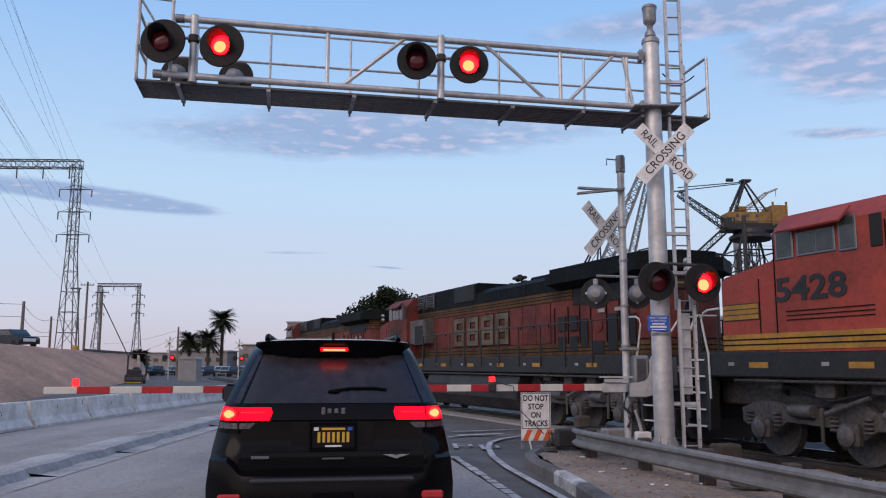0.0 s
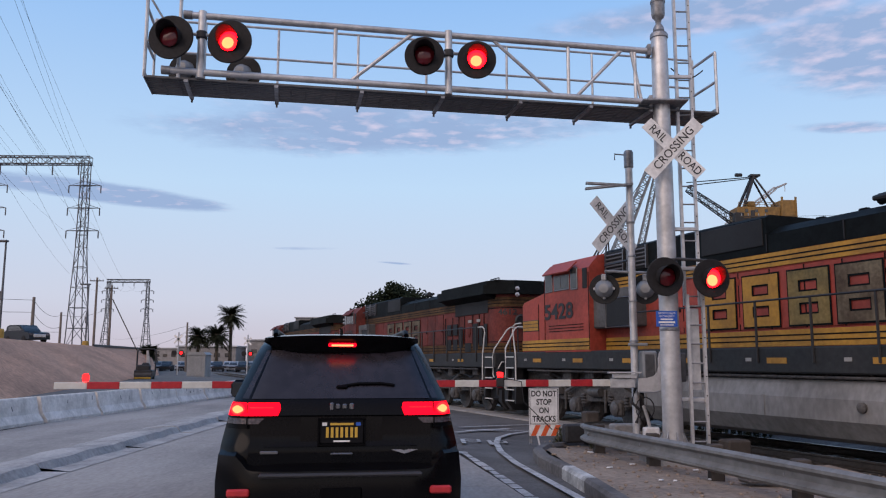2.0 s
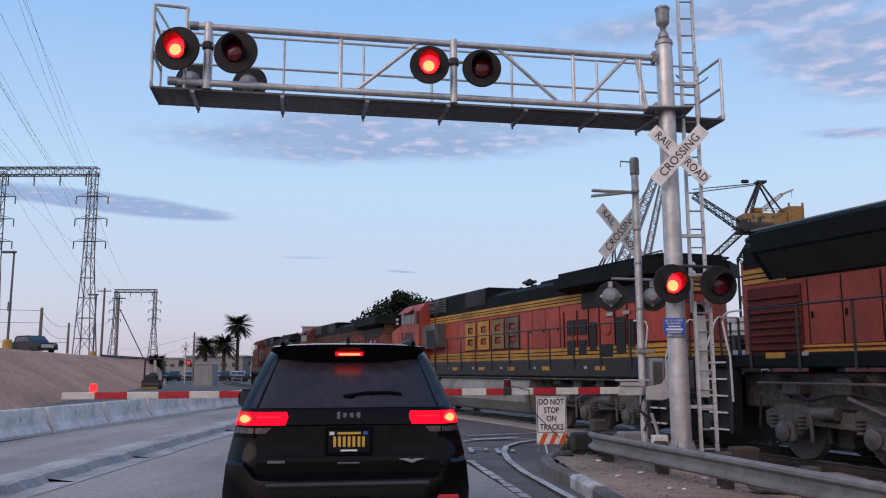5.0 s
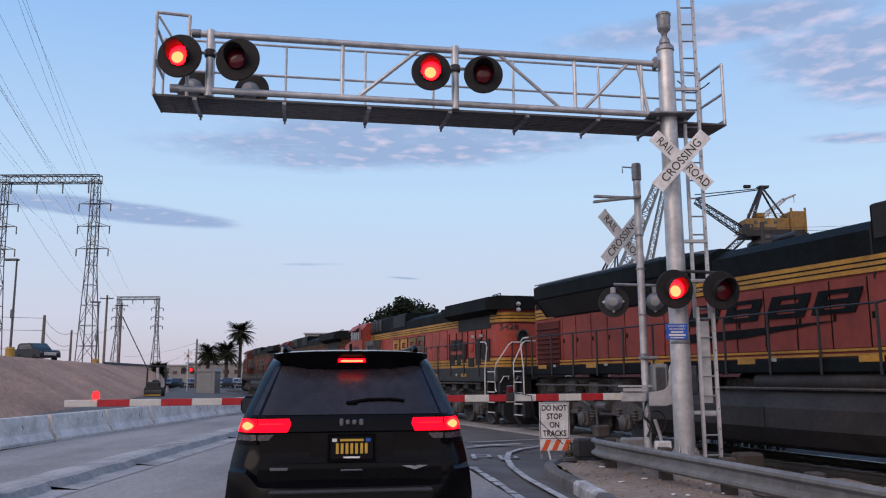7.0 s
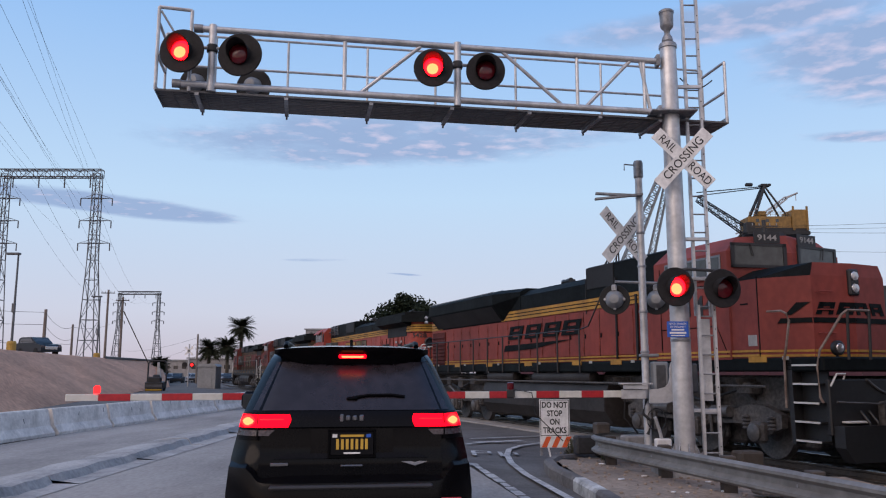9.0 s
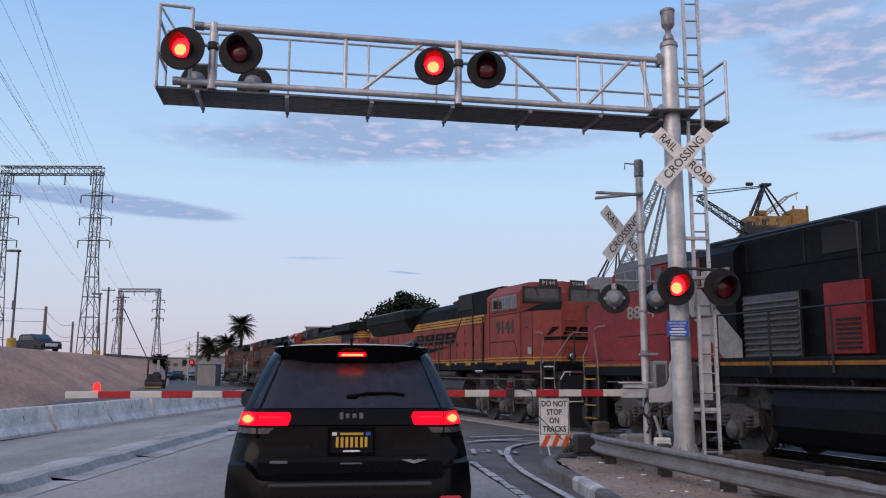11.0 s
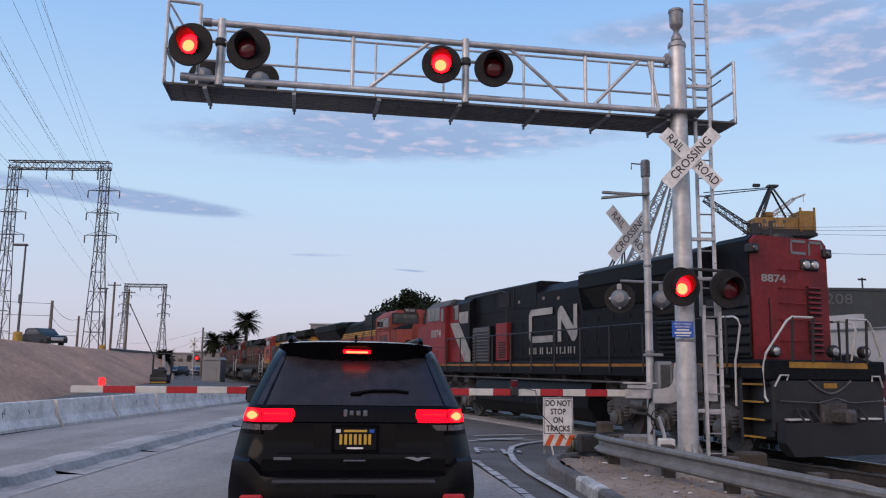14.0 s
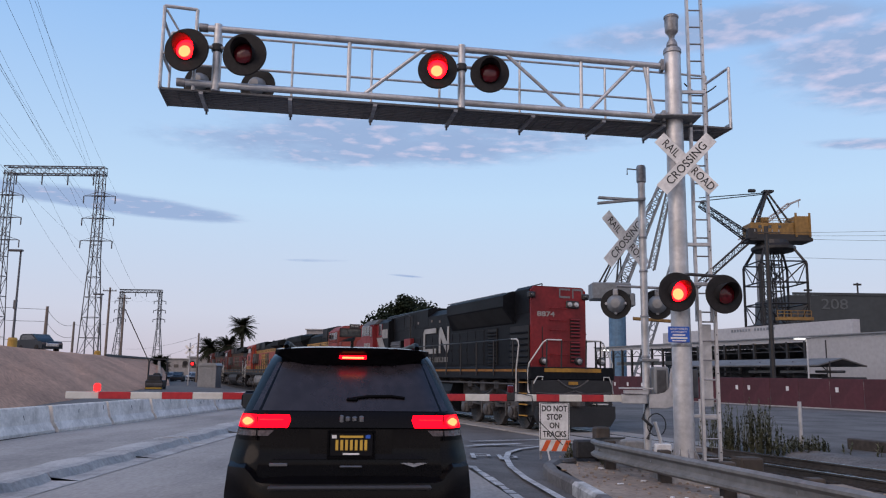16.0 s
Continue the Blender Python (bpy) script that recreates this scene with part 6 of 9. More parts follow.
    for s in (-1, 1):
        cab_window(P, cab, 8.44, 8.00, 3.74, 4.36, s, STEELGREY)
        cab_window(P, cab, 7.92, 7.46, 3.75, 4.20, s, STEELGREY)
        cab_window(P, cab, 7.50, 7.05, 3.75, 4.20, s, STEELGREY)
        cab_window(P, cab, 6.98, 6.60, 3.72, 4.34, s, STEELGREY)
        P("rear_window", Shape().bev((6.22, s * (c + 0.01), 4.0), (0.24, 0.03, 0.56), 0.1), GRILLE, cab, "small dark window")
        P("sun_shade", Shape().prism([(0, 0), (0.30, -0.28), (0.28, -0.31), (-0.02, -0.03)], (6.75, s * (c - 0.05), 4.52), (0, s, 0), (0, 0, 1), (1.45, 0, 0)), body, cab, "sun shade over the window")
        for z in (2.62, 2.70, 2.78):
            P("door_rib", Shape().box((7.3, s * (c + 0.008), z - 0.02), (1.9, 0.016, 0.018)), roof, cab)
        for x in (8.50, 6.05):
            P("cab_seam", Shape().box((x, s * (c + 0.004), 3.1), (0.025, 0.012, 2.1)), roof, cab)
        figures("road_number", str(number), 1.62, 0.46, BLACKPAINT, cab, pose(7.68, s * (c + 0.010), 3.17, 90, 0, 180 if s > 0 else 0), "road number in large figures")
        blk = P("striped_block", Shape().bev((9.50, s * 1.505, 2.82), (1.02, 0.02, 0.34), 0.008), BLACKPAINT, nose, "black edged striped plate")
        for k in range(3):
            P("stripe", Shape().box((9.50, s * 1.517, 2.715 + k * 0.105), (0.98, 0.008, 0.085)), yel, blk)
        P("nose_seam", Shape().box((8.98, s * 1.503, 2.9), (0.025, 0.012, 1.1)), roof, nose)
    band(P, cab, 6.05, 8.50, 2.06, 2.37, c - 0.02, yel, roof, 2)
    band(P, nose, 8.52, 10.02, 2.06, 2.37, 1.49, yel, roof, 2)
    for dy in (-0.72, 0.72):
        P("windscreen", Shape().bev((8.51, dy, 4.08), (0.03, 1.05, 0.46), 0.005), CABGLASS, cab, "front windscreen")
    P("headlight_case", Shape().bev((10.03, 0, 3.0), (0.12, 0.32, 0.58), 0.03), roof, nose)
    for z in (2.88, 3.12):
        P("headlight", Shape().lathe([(0.09, 0), (0.085, 0.02), (0, 0.03)], (10.09, 0, z), Matrix.Rotation(radians(90), 3, "Y"), 16), LAMPGLASS, nose, "", True)
    # roof fittings
    P("exhaust_stack", Shape().bev((-3.6, 0, 4.56), (1.3, 0.8, 0.20), 0.05), roof)
    P("air_horn", Shape().tube((-2.55, 0.5, 4.42), (-2.55, 0.5, 4.66), 0.035, n=6).tube((-2.85, 0.5, 4.68), (-2.25, 0.5, 4.68), 0.05, 0.11, 10).tube((-2.25, 0.66, 4.68), (-2.75, 0.66, 4.68), 0.05, 0.10, 10), BLACKPAINT, root, "air horns on the roof")
    for k in range(5):
        P("lifting_eye", Shape().bev((-1.0 - k * 1.0, 0.62, 4.50), (0.20, 0.12, 0.10), 0.02), roof)
        P("roof_hatch", Shape().bev((-0.9 - k * 1.0, 0, 4.50), (0.84, 1.0, 0.06), 0.02), roof)
    return root


def flare_radiator(P, root, roof, x0, x1, x2):
    """Flared radiator hood: from x0 to x1 at full width, narrowing to x2."""
    sec = lambda w, z: [(-HALF - 0.01, 3.50), (-w, z), (-w, 4.44), (-w + 0.28, 4.58), (w - 0.28, 4.58), (w, 4.44), (w, z), (HALF + 0.01, 3.50)]
    rings = [(x0, sec(1.50, 4.08)), (x1, sec(1.50, 4.08)), (x2, sec(1.06, 4.30))]
    vs = [(x, y, z) for x, r in rings for y, z in r]
    n = 8
    fs = [tuple(range(n))[::-1], tuple(range(2 * n, 3 * n))]
    for k in range(2):
        for i in range(n):
            j = (i + 1) % n
            fs.append((k * n + i, k * n + j, (k + 1) * n + j, (k + 1) * n + i))
    rad = P("radiator", Shape().add(vs, fs), roof, root, "wide flared radiator hood")
    for k in range(7):
        x = x0 + (x1 - x0) * (k + 0.5) / 7
        P("radiator_hatch", Shape().bev((x, 0, 4.59), (abs(x1 - x0) / 7 - 0.08, 2.2, 0.05), 0.015), GRILLE, rad)
    for s in (-1, 1):
        P("radiator_screen", Shape().prism([(0, 0), (abs(x1 - x0) - 0.3, 0), (abs(x1 - x0) - 0.3, 0.62), (0, 0.62)], (min(x0, x1) + 0.15, s * 1.055, 3.56), (1, 0, 0), Vector((0, s * 0.42, 0.52)).normalized(), Vector((0, s * 0.02, -0.016))), GRILLE, rad, "dark slanting radiator screen")
        P("radiator_lip", Shape().box(((x0 + x1) / 2, s * 1.44, 4.53), (abs(x1 - x0), 0.05, 0.03)), STEELGREY, rad)
    return rad


def swoosh_loco():
    """The orange locomotive with a flared radiator and dark slanted mark."""
    root = thing("locomotive", "orange freight locomotive with a dark swoosh on its hood", "locomotive", group="locomotives of the train")
    P = lambda name, sh, m, par=root, lab="", sm=False: part(name, sh, m, par, lab, sm)
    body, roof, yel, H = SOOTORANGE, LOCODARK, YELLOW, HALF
    running_gear(root, P, TANK, (-4.1, 3.95), LOCODARK, 1.76, (HANDRAIL, OLDRAIL, HANDRAIL), (9.7, 7.35, 4.6, 2.6, -0.4, -3.4, -6.4, -9.2))
    walkway_rail(P, -9.9, 2.85, 11, True)
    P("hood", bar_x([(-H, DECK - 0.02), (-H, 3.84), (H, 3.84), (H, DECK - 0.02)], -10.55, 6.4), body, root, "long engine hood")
    P("hood_roof", bar_x([(-H - 0.01, 3.83), (-H - 0.01, 4.28), (-0.70, 4.50), (0.70, 4.50), (H + 0.01, 4.28), (H + 0.01, 3.83)], -10.5, 2.4), roof, root, "dark rounded roof of the hood")
    P("cabinet_roof", bar_x([(-H - 0.02, 3.83), (-H - 0.02, 4.70), (-H + 0.08, 4.75), (H - 0.08, 4.75), (H + 0.02, 4.70), (H + 0.02, 3.83)], 2.4, 6.4), roof, root, "tall dark electrical cabinet top")
    hood_doors(P, root, [4.7, 3.9, 3.05, 2.2, 1.35, 0.5, -0.35, -1.2, -2.05, -2.9, -3.75, -4.6, -5.45, -6.3, -7.15, -8.0, -8.8], 2.20, 3.46, body, roof)
    band(P, root, -3.4, 5.0, 3.52, 3.82, H, yel, roof, 2, "yellow upper band")
    band(P, root, -10.5, -9.3, 3.50, 3.80, H, yel, roof, 2, "yellow upper band")
    for z in (2.06, 2.15):
        band(P, root, -10.5, 6.3, z, z + 0.045, H, yel, roof, 0, "thin yellow line")
    flare_radiator(P, root, roof, -9.75, -3.2, -1.9)
    for s in (-1, 1):
        louvred(P, root, -9.68, 2.04, 3.40, 1.44, s * (H + 0.02), s, RUSTRED, RUSTRED, "dull red louvred panel", 0.15)
        P("grille", Shape().bev((3.15, s * (H + 0.03), 4.40), (1.40, 0.03, 0.62), 0.01), GRILLE, root, "black intake screen")
        P("roof_seam", Shape().box((2.38, s * (H + 0.025), 3.9), (0.04, 0.02, 1.0)), GRILLE)
        P("cabinet_post", Shape().box((3.95, s * (H + 0.04), 3.2), (0.06, 0.05, 2.2)), GRILLE)
        P("cabinet_post", Shape().box((4.90, s * (H + 0.04), 2.9), (0.08, 0.05, 1.7)), GRILLE)
        for k, x in enumerate((-2.72, -1.46, -0.18, 1.02)):
            ring_mark(P, root, s, H + 0.034, x, x + 1.02, 2.85, 3.29, 0.22, roof, None)
        sh = Shape()
        side_mark(sh, s * (H + 0.036), [(-3.2, 2.45), (-1.0, 2.50), (1.5, 2.72), (-1.0, 2.68), (-3.05, 2.66)])
        P("mark_swoosh", sh, roof, root, "dark swoosh under the mark")
        for x0, x1 in ((-3.8, -1.65), (-0.35, 3.15)):
            P("air_tank", Shape().lathe([(0.0, 0), (0.17, 0.03), (0.205, 0.12), (0.205, x1 - x0 - 0.12), (0.17, x1 - x0 - 0.03), (0.0, x1 - x0)], (x0, s * 1.30, 1.60), Matrix.Rotation(radians(90), 3, "Y"), 18), TANK, root, "long round air tank", True)
    P("end_sheet", Shape().box((-10.57, 0, 3.0), (0.05, 2 * H, 2.0)), body, root, "flat hood end")
    figures("road_number", "9144", 0.62, 0.20, BLACKPAINT, root, pose(-10.60, 0.4, 3.62, 90, 0, 270), "road number on the hood's end")
    # cab with a vee-shaped windscreen, and a tapered nose
    c = CABHALF
    zs = DECK - 0.02
    lower = [(6.38, -c), (6.38, c), (8.95, c), (9.20, 0.0), (8.95, -c)]
    cab = P("cab", plan(lower, zs, 4.30), body, root, "driver's cab")
    top = Shape()
    low_ring = [(6.38, -c, 4.30), (6.38, c, 4.30), (8.95, c, 4.30), (9.20, 0.0, 4.30), (8.95, -c, 4.30)]
    high_ring = [(6.38, -c + 0.42, 4.64), (6.38, c - 0.42, 4.64), (8.80, c - 0.42, 4.64), (9.05, 0.0, 4.70), (8.80, -c + 0.42, 4.64)]
    top.add(low_ring + high_ring, [(9, 8, 7, 6, 5), (0, 1, 6, 5), (1, 2, 7, 6), (2, 3, 8, 7), (3, 4, 9, 8), (4, 0, 5, 9)])
    P("cab_roof", top, body, cab, "sloped cab roof")
    nose_plan = [(8.90, -1.5), (9.75, -1.5), (10.60, -0.95), (10.72, 0.0), (10.60, 0.95), (9.75, 1.5), (8.90, 1.5)]
    nose = P("nose", plan(nose_plan, zs, 3.62), body, root, "tapered short nose")
    crown = [(8.9, -0.95), (9.9, -0.95), (10.58, -0.86), (10.70, 0.0), (10.58, 0.86), (9.9, 0.95), (8.9, 0.95)]
    rim = [(x, y, 3.62) for x, y in nose_plan] + [(x, y, 3.88) for x, y in crown]
    front = [(k, k + 1, k + 8, k + 7) for k in (2, 3)] + [(13, 12, 11, 10, 9, 8, 7), (6, 0, 7, 13)]
    P("nose_crown", Shape().add(rim, front), body, nose, "top of the nose")
    sides = Shape().add(rim, [(k, k + 1, k + 8, k + 7) for k in (0, 1, 4, 5)])
    P("nose_shoulder", sides, roof, nose, "black anti-glare nose shoulders")
    for s in (-1, 1):
        for x0, x1 in ((6.82, 7.25), (7.37, 7.88), (7.90, 8.36), (8.38, 8.77)):
            cab_window(P, cab, x0, x1, 3.78, 4.24, s, STEELGREY)
        P("window_sill", Shape().bev((7.8, s * (c + 0.02), 3.74), (2.1, 0.05, 0.04), 0.01), body, cab)
        P("mirror", Shape().bev((7.31, s * (c + 0.12), 3.98), (0.05, 0.14, 0.28), 0.02), BLACKPAINT, cab)
        figures("road_number", "9144", 1.42, 0.45, BLACKPAINT, cab, pose(7.83, s * (c + 0.010), 3.19, 90, 0, 180 if s > 0 else 0), "road number in large figures")
        seam = Shape().path([(6.62, s * (c + 0.004), 2.12), (6.62, s * (c + 0.004), 2.72), (8.55, s * (c + 0.004), 2.72), (8.66, s * (c + 0.004), 2.5), (8.86, s * (c + 0.004), 2.12)], 0.012, 4)
        P("door_seam", seam, roof, cab)
        P("cab_seam", Shape().box((6.60, s * (c + 0.004), 3.2), (0.02, 0.012, 1.9)), roof, cab)
        P("cab_seam", Shape().box((7.8, s * (c + 0.004), 3.62), (2.4, 0.012, 0.02)), roof, cab)
        P("data_plate", Shape().bev((9.55, s * 1.505, 2.38), (0.25, 0.012, 0.22), 0.004), CNWHITE, nose, "small pale data plate")
        P("latch_slot", Shape().box((9.35, s * 1.503, 3.13), (0.22, 0.012, 0.03)), roof, nose)
        P("nose_seam", Shape().box((9.74, s * 1.49, 2.85), (0.03, 0.03, 1.62)), roof, nose)
        # windscreens, set along the two front faces
        d = Vector((0.25, -s * c, 0)).normalized()
        o = Vector((8.95, s * c, 0))
        out = Vector((c, s * 0.25, 0)).normalized()
        quad = lambda a, b, z0, z1, lift: Shape().prism([(a, z0), (b, z0), (b, z1), (a, z1)], o + out * lift, d, (0, 0, 1), out * 0.02)
        ws = P("windscreen", quad(0.16, 1.36, 3.99, 4.44, 0.004), CABGLASS, cab, "front windscreen")
        edge = Shape()
        for a, b, z0, z1 in ((0.10, 0.18, 3.95, 4.48), (1.34, 1.42, 3.95, 4.48), (0.10, 1.42, 3.95, 4.01), (0.10, 1.42, 4.42, 4.48)):
            edge.prism([(a, z0), (b, z0), (b, z1), (a, z1)], o + out * 0.006, d, (0, 0, 1), out * 0.035)
        P("gasket", edge, BLACKPAINT, ws)
        P("wiper", Shape().path([o + d * 0.55 + out * 0.05 + Vector((0, 0, 4.46)), o + d * 0.62 + out * 0.06 + Vector((0, 0, 4.2))], 0.012, 5), BLACKPAINT, ws)
        nb = P("number_board", quad(0.70, 1.32, 4.50, 4.74, -0.05), BLACKPAINT, cab, "black number board")
        across = -d if s > 0 else d
        m = Matrix(((across.x, 0, out.x, 0), (across.y, 0, out.y, 0), (0, 1, 0, 0), (0, 0, 0, 1)))
        m.translation = o + d * 1.01 - out * 0.028 + Vector((0, 0, 4.62))
        figures("board_number", "9144", 0.46, 0.13, CNWHITE, nb, m)
        # the mark round the nose
        e = Vector((0.12, -s * 0.95, 0)).normalized()
        p = Vector((10.60, s * 0.95, 0))
        eo = Vector((0.95, s * 0.12, 0)).normalized()
        for a in (0.06, 0.52):
            mk = Shape()
            for poly in ([(a, 2.86), (a + 0.12, 2.86), (a + 0.22, 3.10), (a + 0.10, 3.10)], [(a + 0.28, 2.86), (a + 0.38, 2.86), (a + 0.46, 3.10), (a + 0.36, 3.10)], [(a + 0.1, 3.02), (a + 0.4, 3.02), (a + 0.42, 3.10), (a + 0.12, 3.10)], [(a + 0.05, 2.93), (a + 0.35, 2.93), (a + 0.37, 2.99), (a + 0.07, 2.99)]):
                mk.prism(poly, p + eo * 0.004, e, (0, 0, 1), eo * 0.012)
            P("nose_mark", mk, roof, nose, "plain dark block of the railway's mark")
        mk = Shape().prism([(0.0, 2.70), (0.95, 2.70), (0.95, 2.80), (0.0, 2.80)], p + eo * 0.004, e, (0, 0, 1), eo * 0.012)
        P("nose_stripe", mk, roof, nose)
        q = Vector((9.75, s * 1.5, 0))
        e2 = Vector((0.85, -s * 0.55, 0)).normalized()
        eo2 = Vector((0.55, s * 0.85, 0)).normalized()
        mk = Shape().prism([(0.50, 2.86), (0.62, 2.86), (0.98, 3.10), (0.72, 3.10)], q + eo2 * 0.004, e2, (0, 0, 1), eo2 * 0.012).prism([(0.35, 2.70), (1.0, 2.70), (1.0, 2.80), (0.42, 2.80)], q + eo2 * 0.004, e2, (0, 0, 1), eo2 * 0.012)
        P("nose_mark", mk, roof, nose)
        for z in (2.05, 2.14):
            P("nose_line", Shape().prism([(0, z), (1.0, z), (1.0, z + 0.045), (0, z + 0.045)], q + eo2 * 0.004, e2, (0, 0, 1), eo2 * 0.01).prism([(0, z), (0.95, z), (0.95, z + 0.045), (0, z + 0.045)], p + eo * 0.004, e, (0, 0, 1), eo * 0.01), yel, nose)
        P("ditch_light", Shape().lathe([(0.14, 0), (0.14, 0.08), (0.11, 0.10), (0, 0.08)], (11.0, s * 0.85, 2.20), Matrix.Rotation(radians(90), 3, "Y"), 16), BLACKPAINT, nose, "", True)
        P("ditch_lens", Shape().lathe([(0.10, 0), (0.08, 0.03), (0, 0.045)], (11.085, s * 0.85, 2.20), Matrix.Rotation(radians(90), 3, "Y"), 16), LAMPGLASS, nose, "round ditch light", True)
        P("ditch_post", Shape().tube((11.02, s * 0.85, DECK - 0.02), (11.02, s * 0.85, 2.1), 0.03, n=6), BLACKPAINT, nose)
    for z in (2.06, 2.15):
        band(P, cab, 6.42, 8.93, z, z + 0.045, c - 0.02, yel, roof, 0)
        band(P, nose, 8.95, 9.73, z, z + 0.045, 1.49, yel, roof, 0)
    P("headlight_case", Shape().bev((10.72, 0, 3.50), (0.10, 0.26, 0.52), 0.03), BLACKPAINT, nose)
    for z in (3.38, 3.62):
        P("headlight", Shape().lathe([(0.095, 0), (0.085, 0.02), (0, 0.03)], (10.775, 0, z), Matrix.Rotation(radians(90), 3, "Y"), 16), LAMPGLASS, nose, "", True)
    for z in (2.5, 2.95, 3.3):
        P("nose_grab", Shape().path([(10.66, -0.55, z), (10.74, -0.55, z), (10.70, -0.85, z), (10.62, -0.85, z)], 0.014, 5), body, nose)
    P("air_horn", Shape().tube((-0.85, 0.3, 4.45), (-0.85, 0.3, 4.72), 0.05, n=8).tube((-1.3, 0.3, 4.74), (-0.6, 0.3, 4.74), 0.11, 0.05, 10).tube((-1.2, 0.52, 4.66), (-0.6, 0.52, 4.66), 0.10, 0.05, 10).tube((-0.45, 0.1, 4.72), (-1.0, 0.1, 4.72), 0.10, 0.05, 10), BLACKPAINT, root, "air horns on the roof")
    for k in range(4):
        P("roof_hatch", Shape().bev((-1.0 + k * 0.9, 0, 4.51), (0.74, 1.0, 0.06), 0.02), roof)
    return root


def black_loco():
    """The black and red locomotive at the end of the train."""
    root = thing("locomotive", "black freight locomotive with red cab and white slash", "locomotive", group="locomotives of the train")
    P = lambda name, sh, m, par=root, lab="", sm=False: part(name, sh, m, par, lab, sm)
    body, H = CNBLACK, HALF
    running_gear(root, P, CNBLACK, (-4.1, 3.95), CNBLACK, 1.62, (HANDRAIL, OLDRAIL, YELLOW), (), 10.98)
    walkway_rail(P, -9.9, 6.9, 12)
    P("hood", bar_x([(-H, DECK - 0.02), (-H, 3.84), (H, 3.84), (H, DECK - 0.02)], -10.05, 7.0), body, root, "long black engine hood")
    P("hood_roof", bar_x([(-H - 0.01, 3.83), (-H - 0.01, 4.25), (-0.66, 4.52), (0.66, 4.52), (H + 0.01, 4.25), (H + 0.01, 3.83)], -9.0, -0.1), body, root, "black rounded roof")
    P("cabinet_roof", bar_x([(-H - 0.02, 3.83), (-H - 0.02, 4.60), (-H + 0.16, 4.68), (H - 0.16, 4.68), (H + 0.02, 4.60), (H + 0.02, 3.83)], -0.1, 6.2), body, root, "tall black electrical cabinet top")
    P("end_box", bar_x([(-H - 0.02, 3.83), (-H - 0.02, 4.60), (-H + 0.12, 4.72), (H - 0.12, 4.72), (H + 0.02, 4.60), (H + 0.02, 3.83)], -10.03, -8.9), body, root, "black end box")
    hood_doors(P, root, [1.7, 0.9, 0.1, -0.7, -1.5, -2.3, -3.1, -3.9, -4.7, -5.5, -6.3], 2.12, 3.40, body, GRILLE)
    flare_radiator(P, root, body, -8.95, -3.6, -3.05)
    for s in (-1, 1):
        P("sill_line", Shape().box((0, s * 1.545, 1.91), (21.6, 0.010, 0.075)), SILLYEL, root, "amber line along the walkway")
        for k in range(14):
            P("sill_gap", Shape().box((-10.0 + k * 1.55, s * 1.547, 1.91), (0.03, 0.012, 0.08)), BLACKPAINT)
        louvred(P, root, -7.12, 2.10, 3.40, 0.76, s * (H + 0.02), s, GRILLE, CNBLACK, "black louvred panel", 0.12)
        louvred(P, root, -9.33, 2.08, 3.40, 1.42, s * (H + 0.03), s, GRILLE, CNBLACK, "large black louvred panel", 0.20)
        louvred(P, root, 4.12, 1.98, 3.30, 1.54, s * 1.20, s, MACHINEDARK, STEELMID, "grey louvred blower grille", 0.12)
        P("grille_case", Shape().bev((4.12, s * 1.10, 2.66), (1.60, 0.2, 1.36), 0.02), body)
        rb = P("red_box", Shape().bev((2.30, s * 1.12, 2.72), (0.92, 0.2, 1.32), 0.02), CNRED, root, "red equipment cupboard")
        for k in range(7):
            P("red_box_slat", Shape().box((2.22, s * 1.225, 2.18 + k * 0.085), (0.55, 0.02, 0.045)), GRILLE, rb)
        P("cab_rail", Shape().path([(5.4, s * 1.25, 4.45), (2.2, s * 1.25, 4.50), (1.9, s * 1.2, 4.40), (1.9, s * 1.2, 3.4)], 0.03, 6), BLACKPAINT)
        for x in (4.9, 3.3, 1.6):
            P("roof_seam", Shape().box((x, s * (H + 0.025), 4.2), (0.03, 0.015, 0.7)), GRILLE)
        P("grille", Shape().bev((2.4, s * (H + 0.03), 4.2), (0.9, 0.03, 0.5), 0.01), GRILLE, root, "black intake screen")
        for x, z in ((1.2, 4.05), (-0.6, 4.05), (-1.6, 3.98)):
            P("label_plate", Shape().box((x, s * (H + 0.02), z), (0.16, 0.012, 0.10)), POLEPALE)
        # the railway's mark: two plain bent bands and small bars
        y = s * (H + 0.034)
        t = 0.21
        for x0, x1, poly in ((0.40, -1.24, 0), (-1.58, -2.77, 1)):
            sh = Shape()
            z0, z1, r = 2.63, 3.72, 0.16
            if poly == 0:
                pts = [(x1, z1), (x0 - r, z1), (x0, z1 - r), (x0, z0 + r), (x0 - r, z0), (x1, z0), (x1, z0 + t), (x0 - r - 0.05, z0 + t), (x0 - t, z0 + r + 0.06), (x0 - t, z1 - r - 0.06), (x0 - r - 0.05, z1 - t), (x1, z1 - t)]
            else:
                pts = [(x0, z0), (x0, z1 - r), (x0 - r, z1), (x0 - t - 0.08, z1), (x1 + t, z0 + 0.42), (x1 + t, z1), (x1, z1), (x1, z0 + r), (x1 + r, z0), (x1 + t + 0.08, z0), (x0 - t, z1 - 0.42), (x0 - t, z0)]
            side_mark(sh, y, pts)
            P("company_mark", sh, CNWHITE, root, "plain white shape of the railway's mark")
        x = 0.40
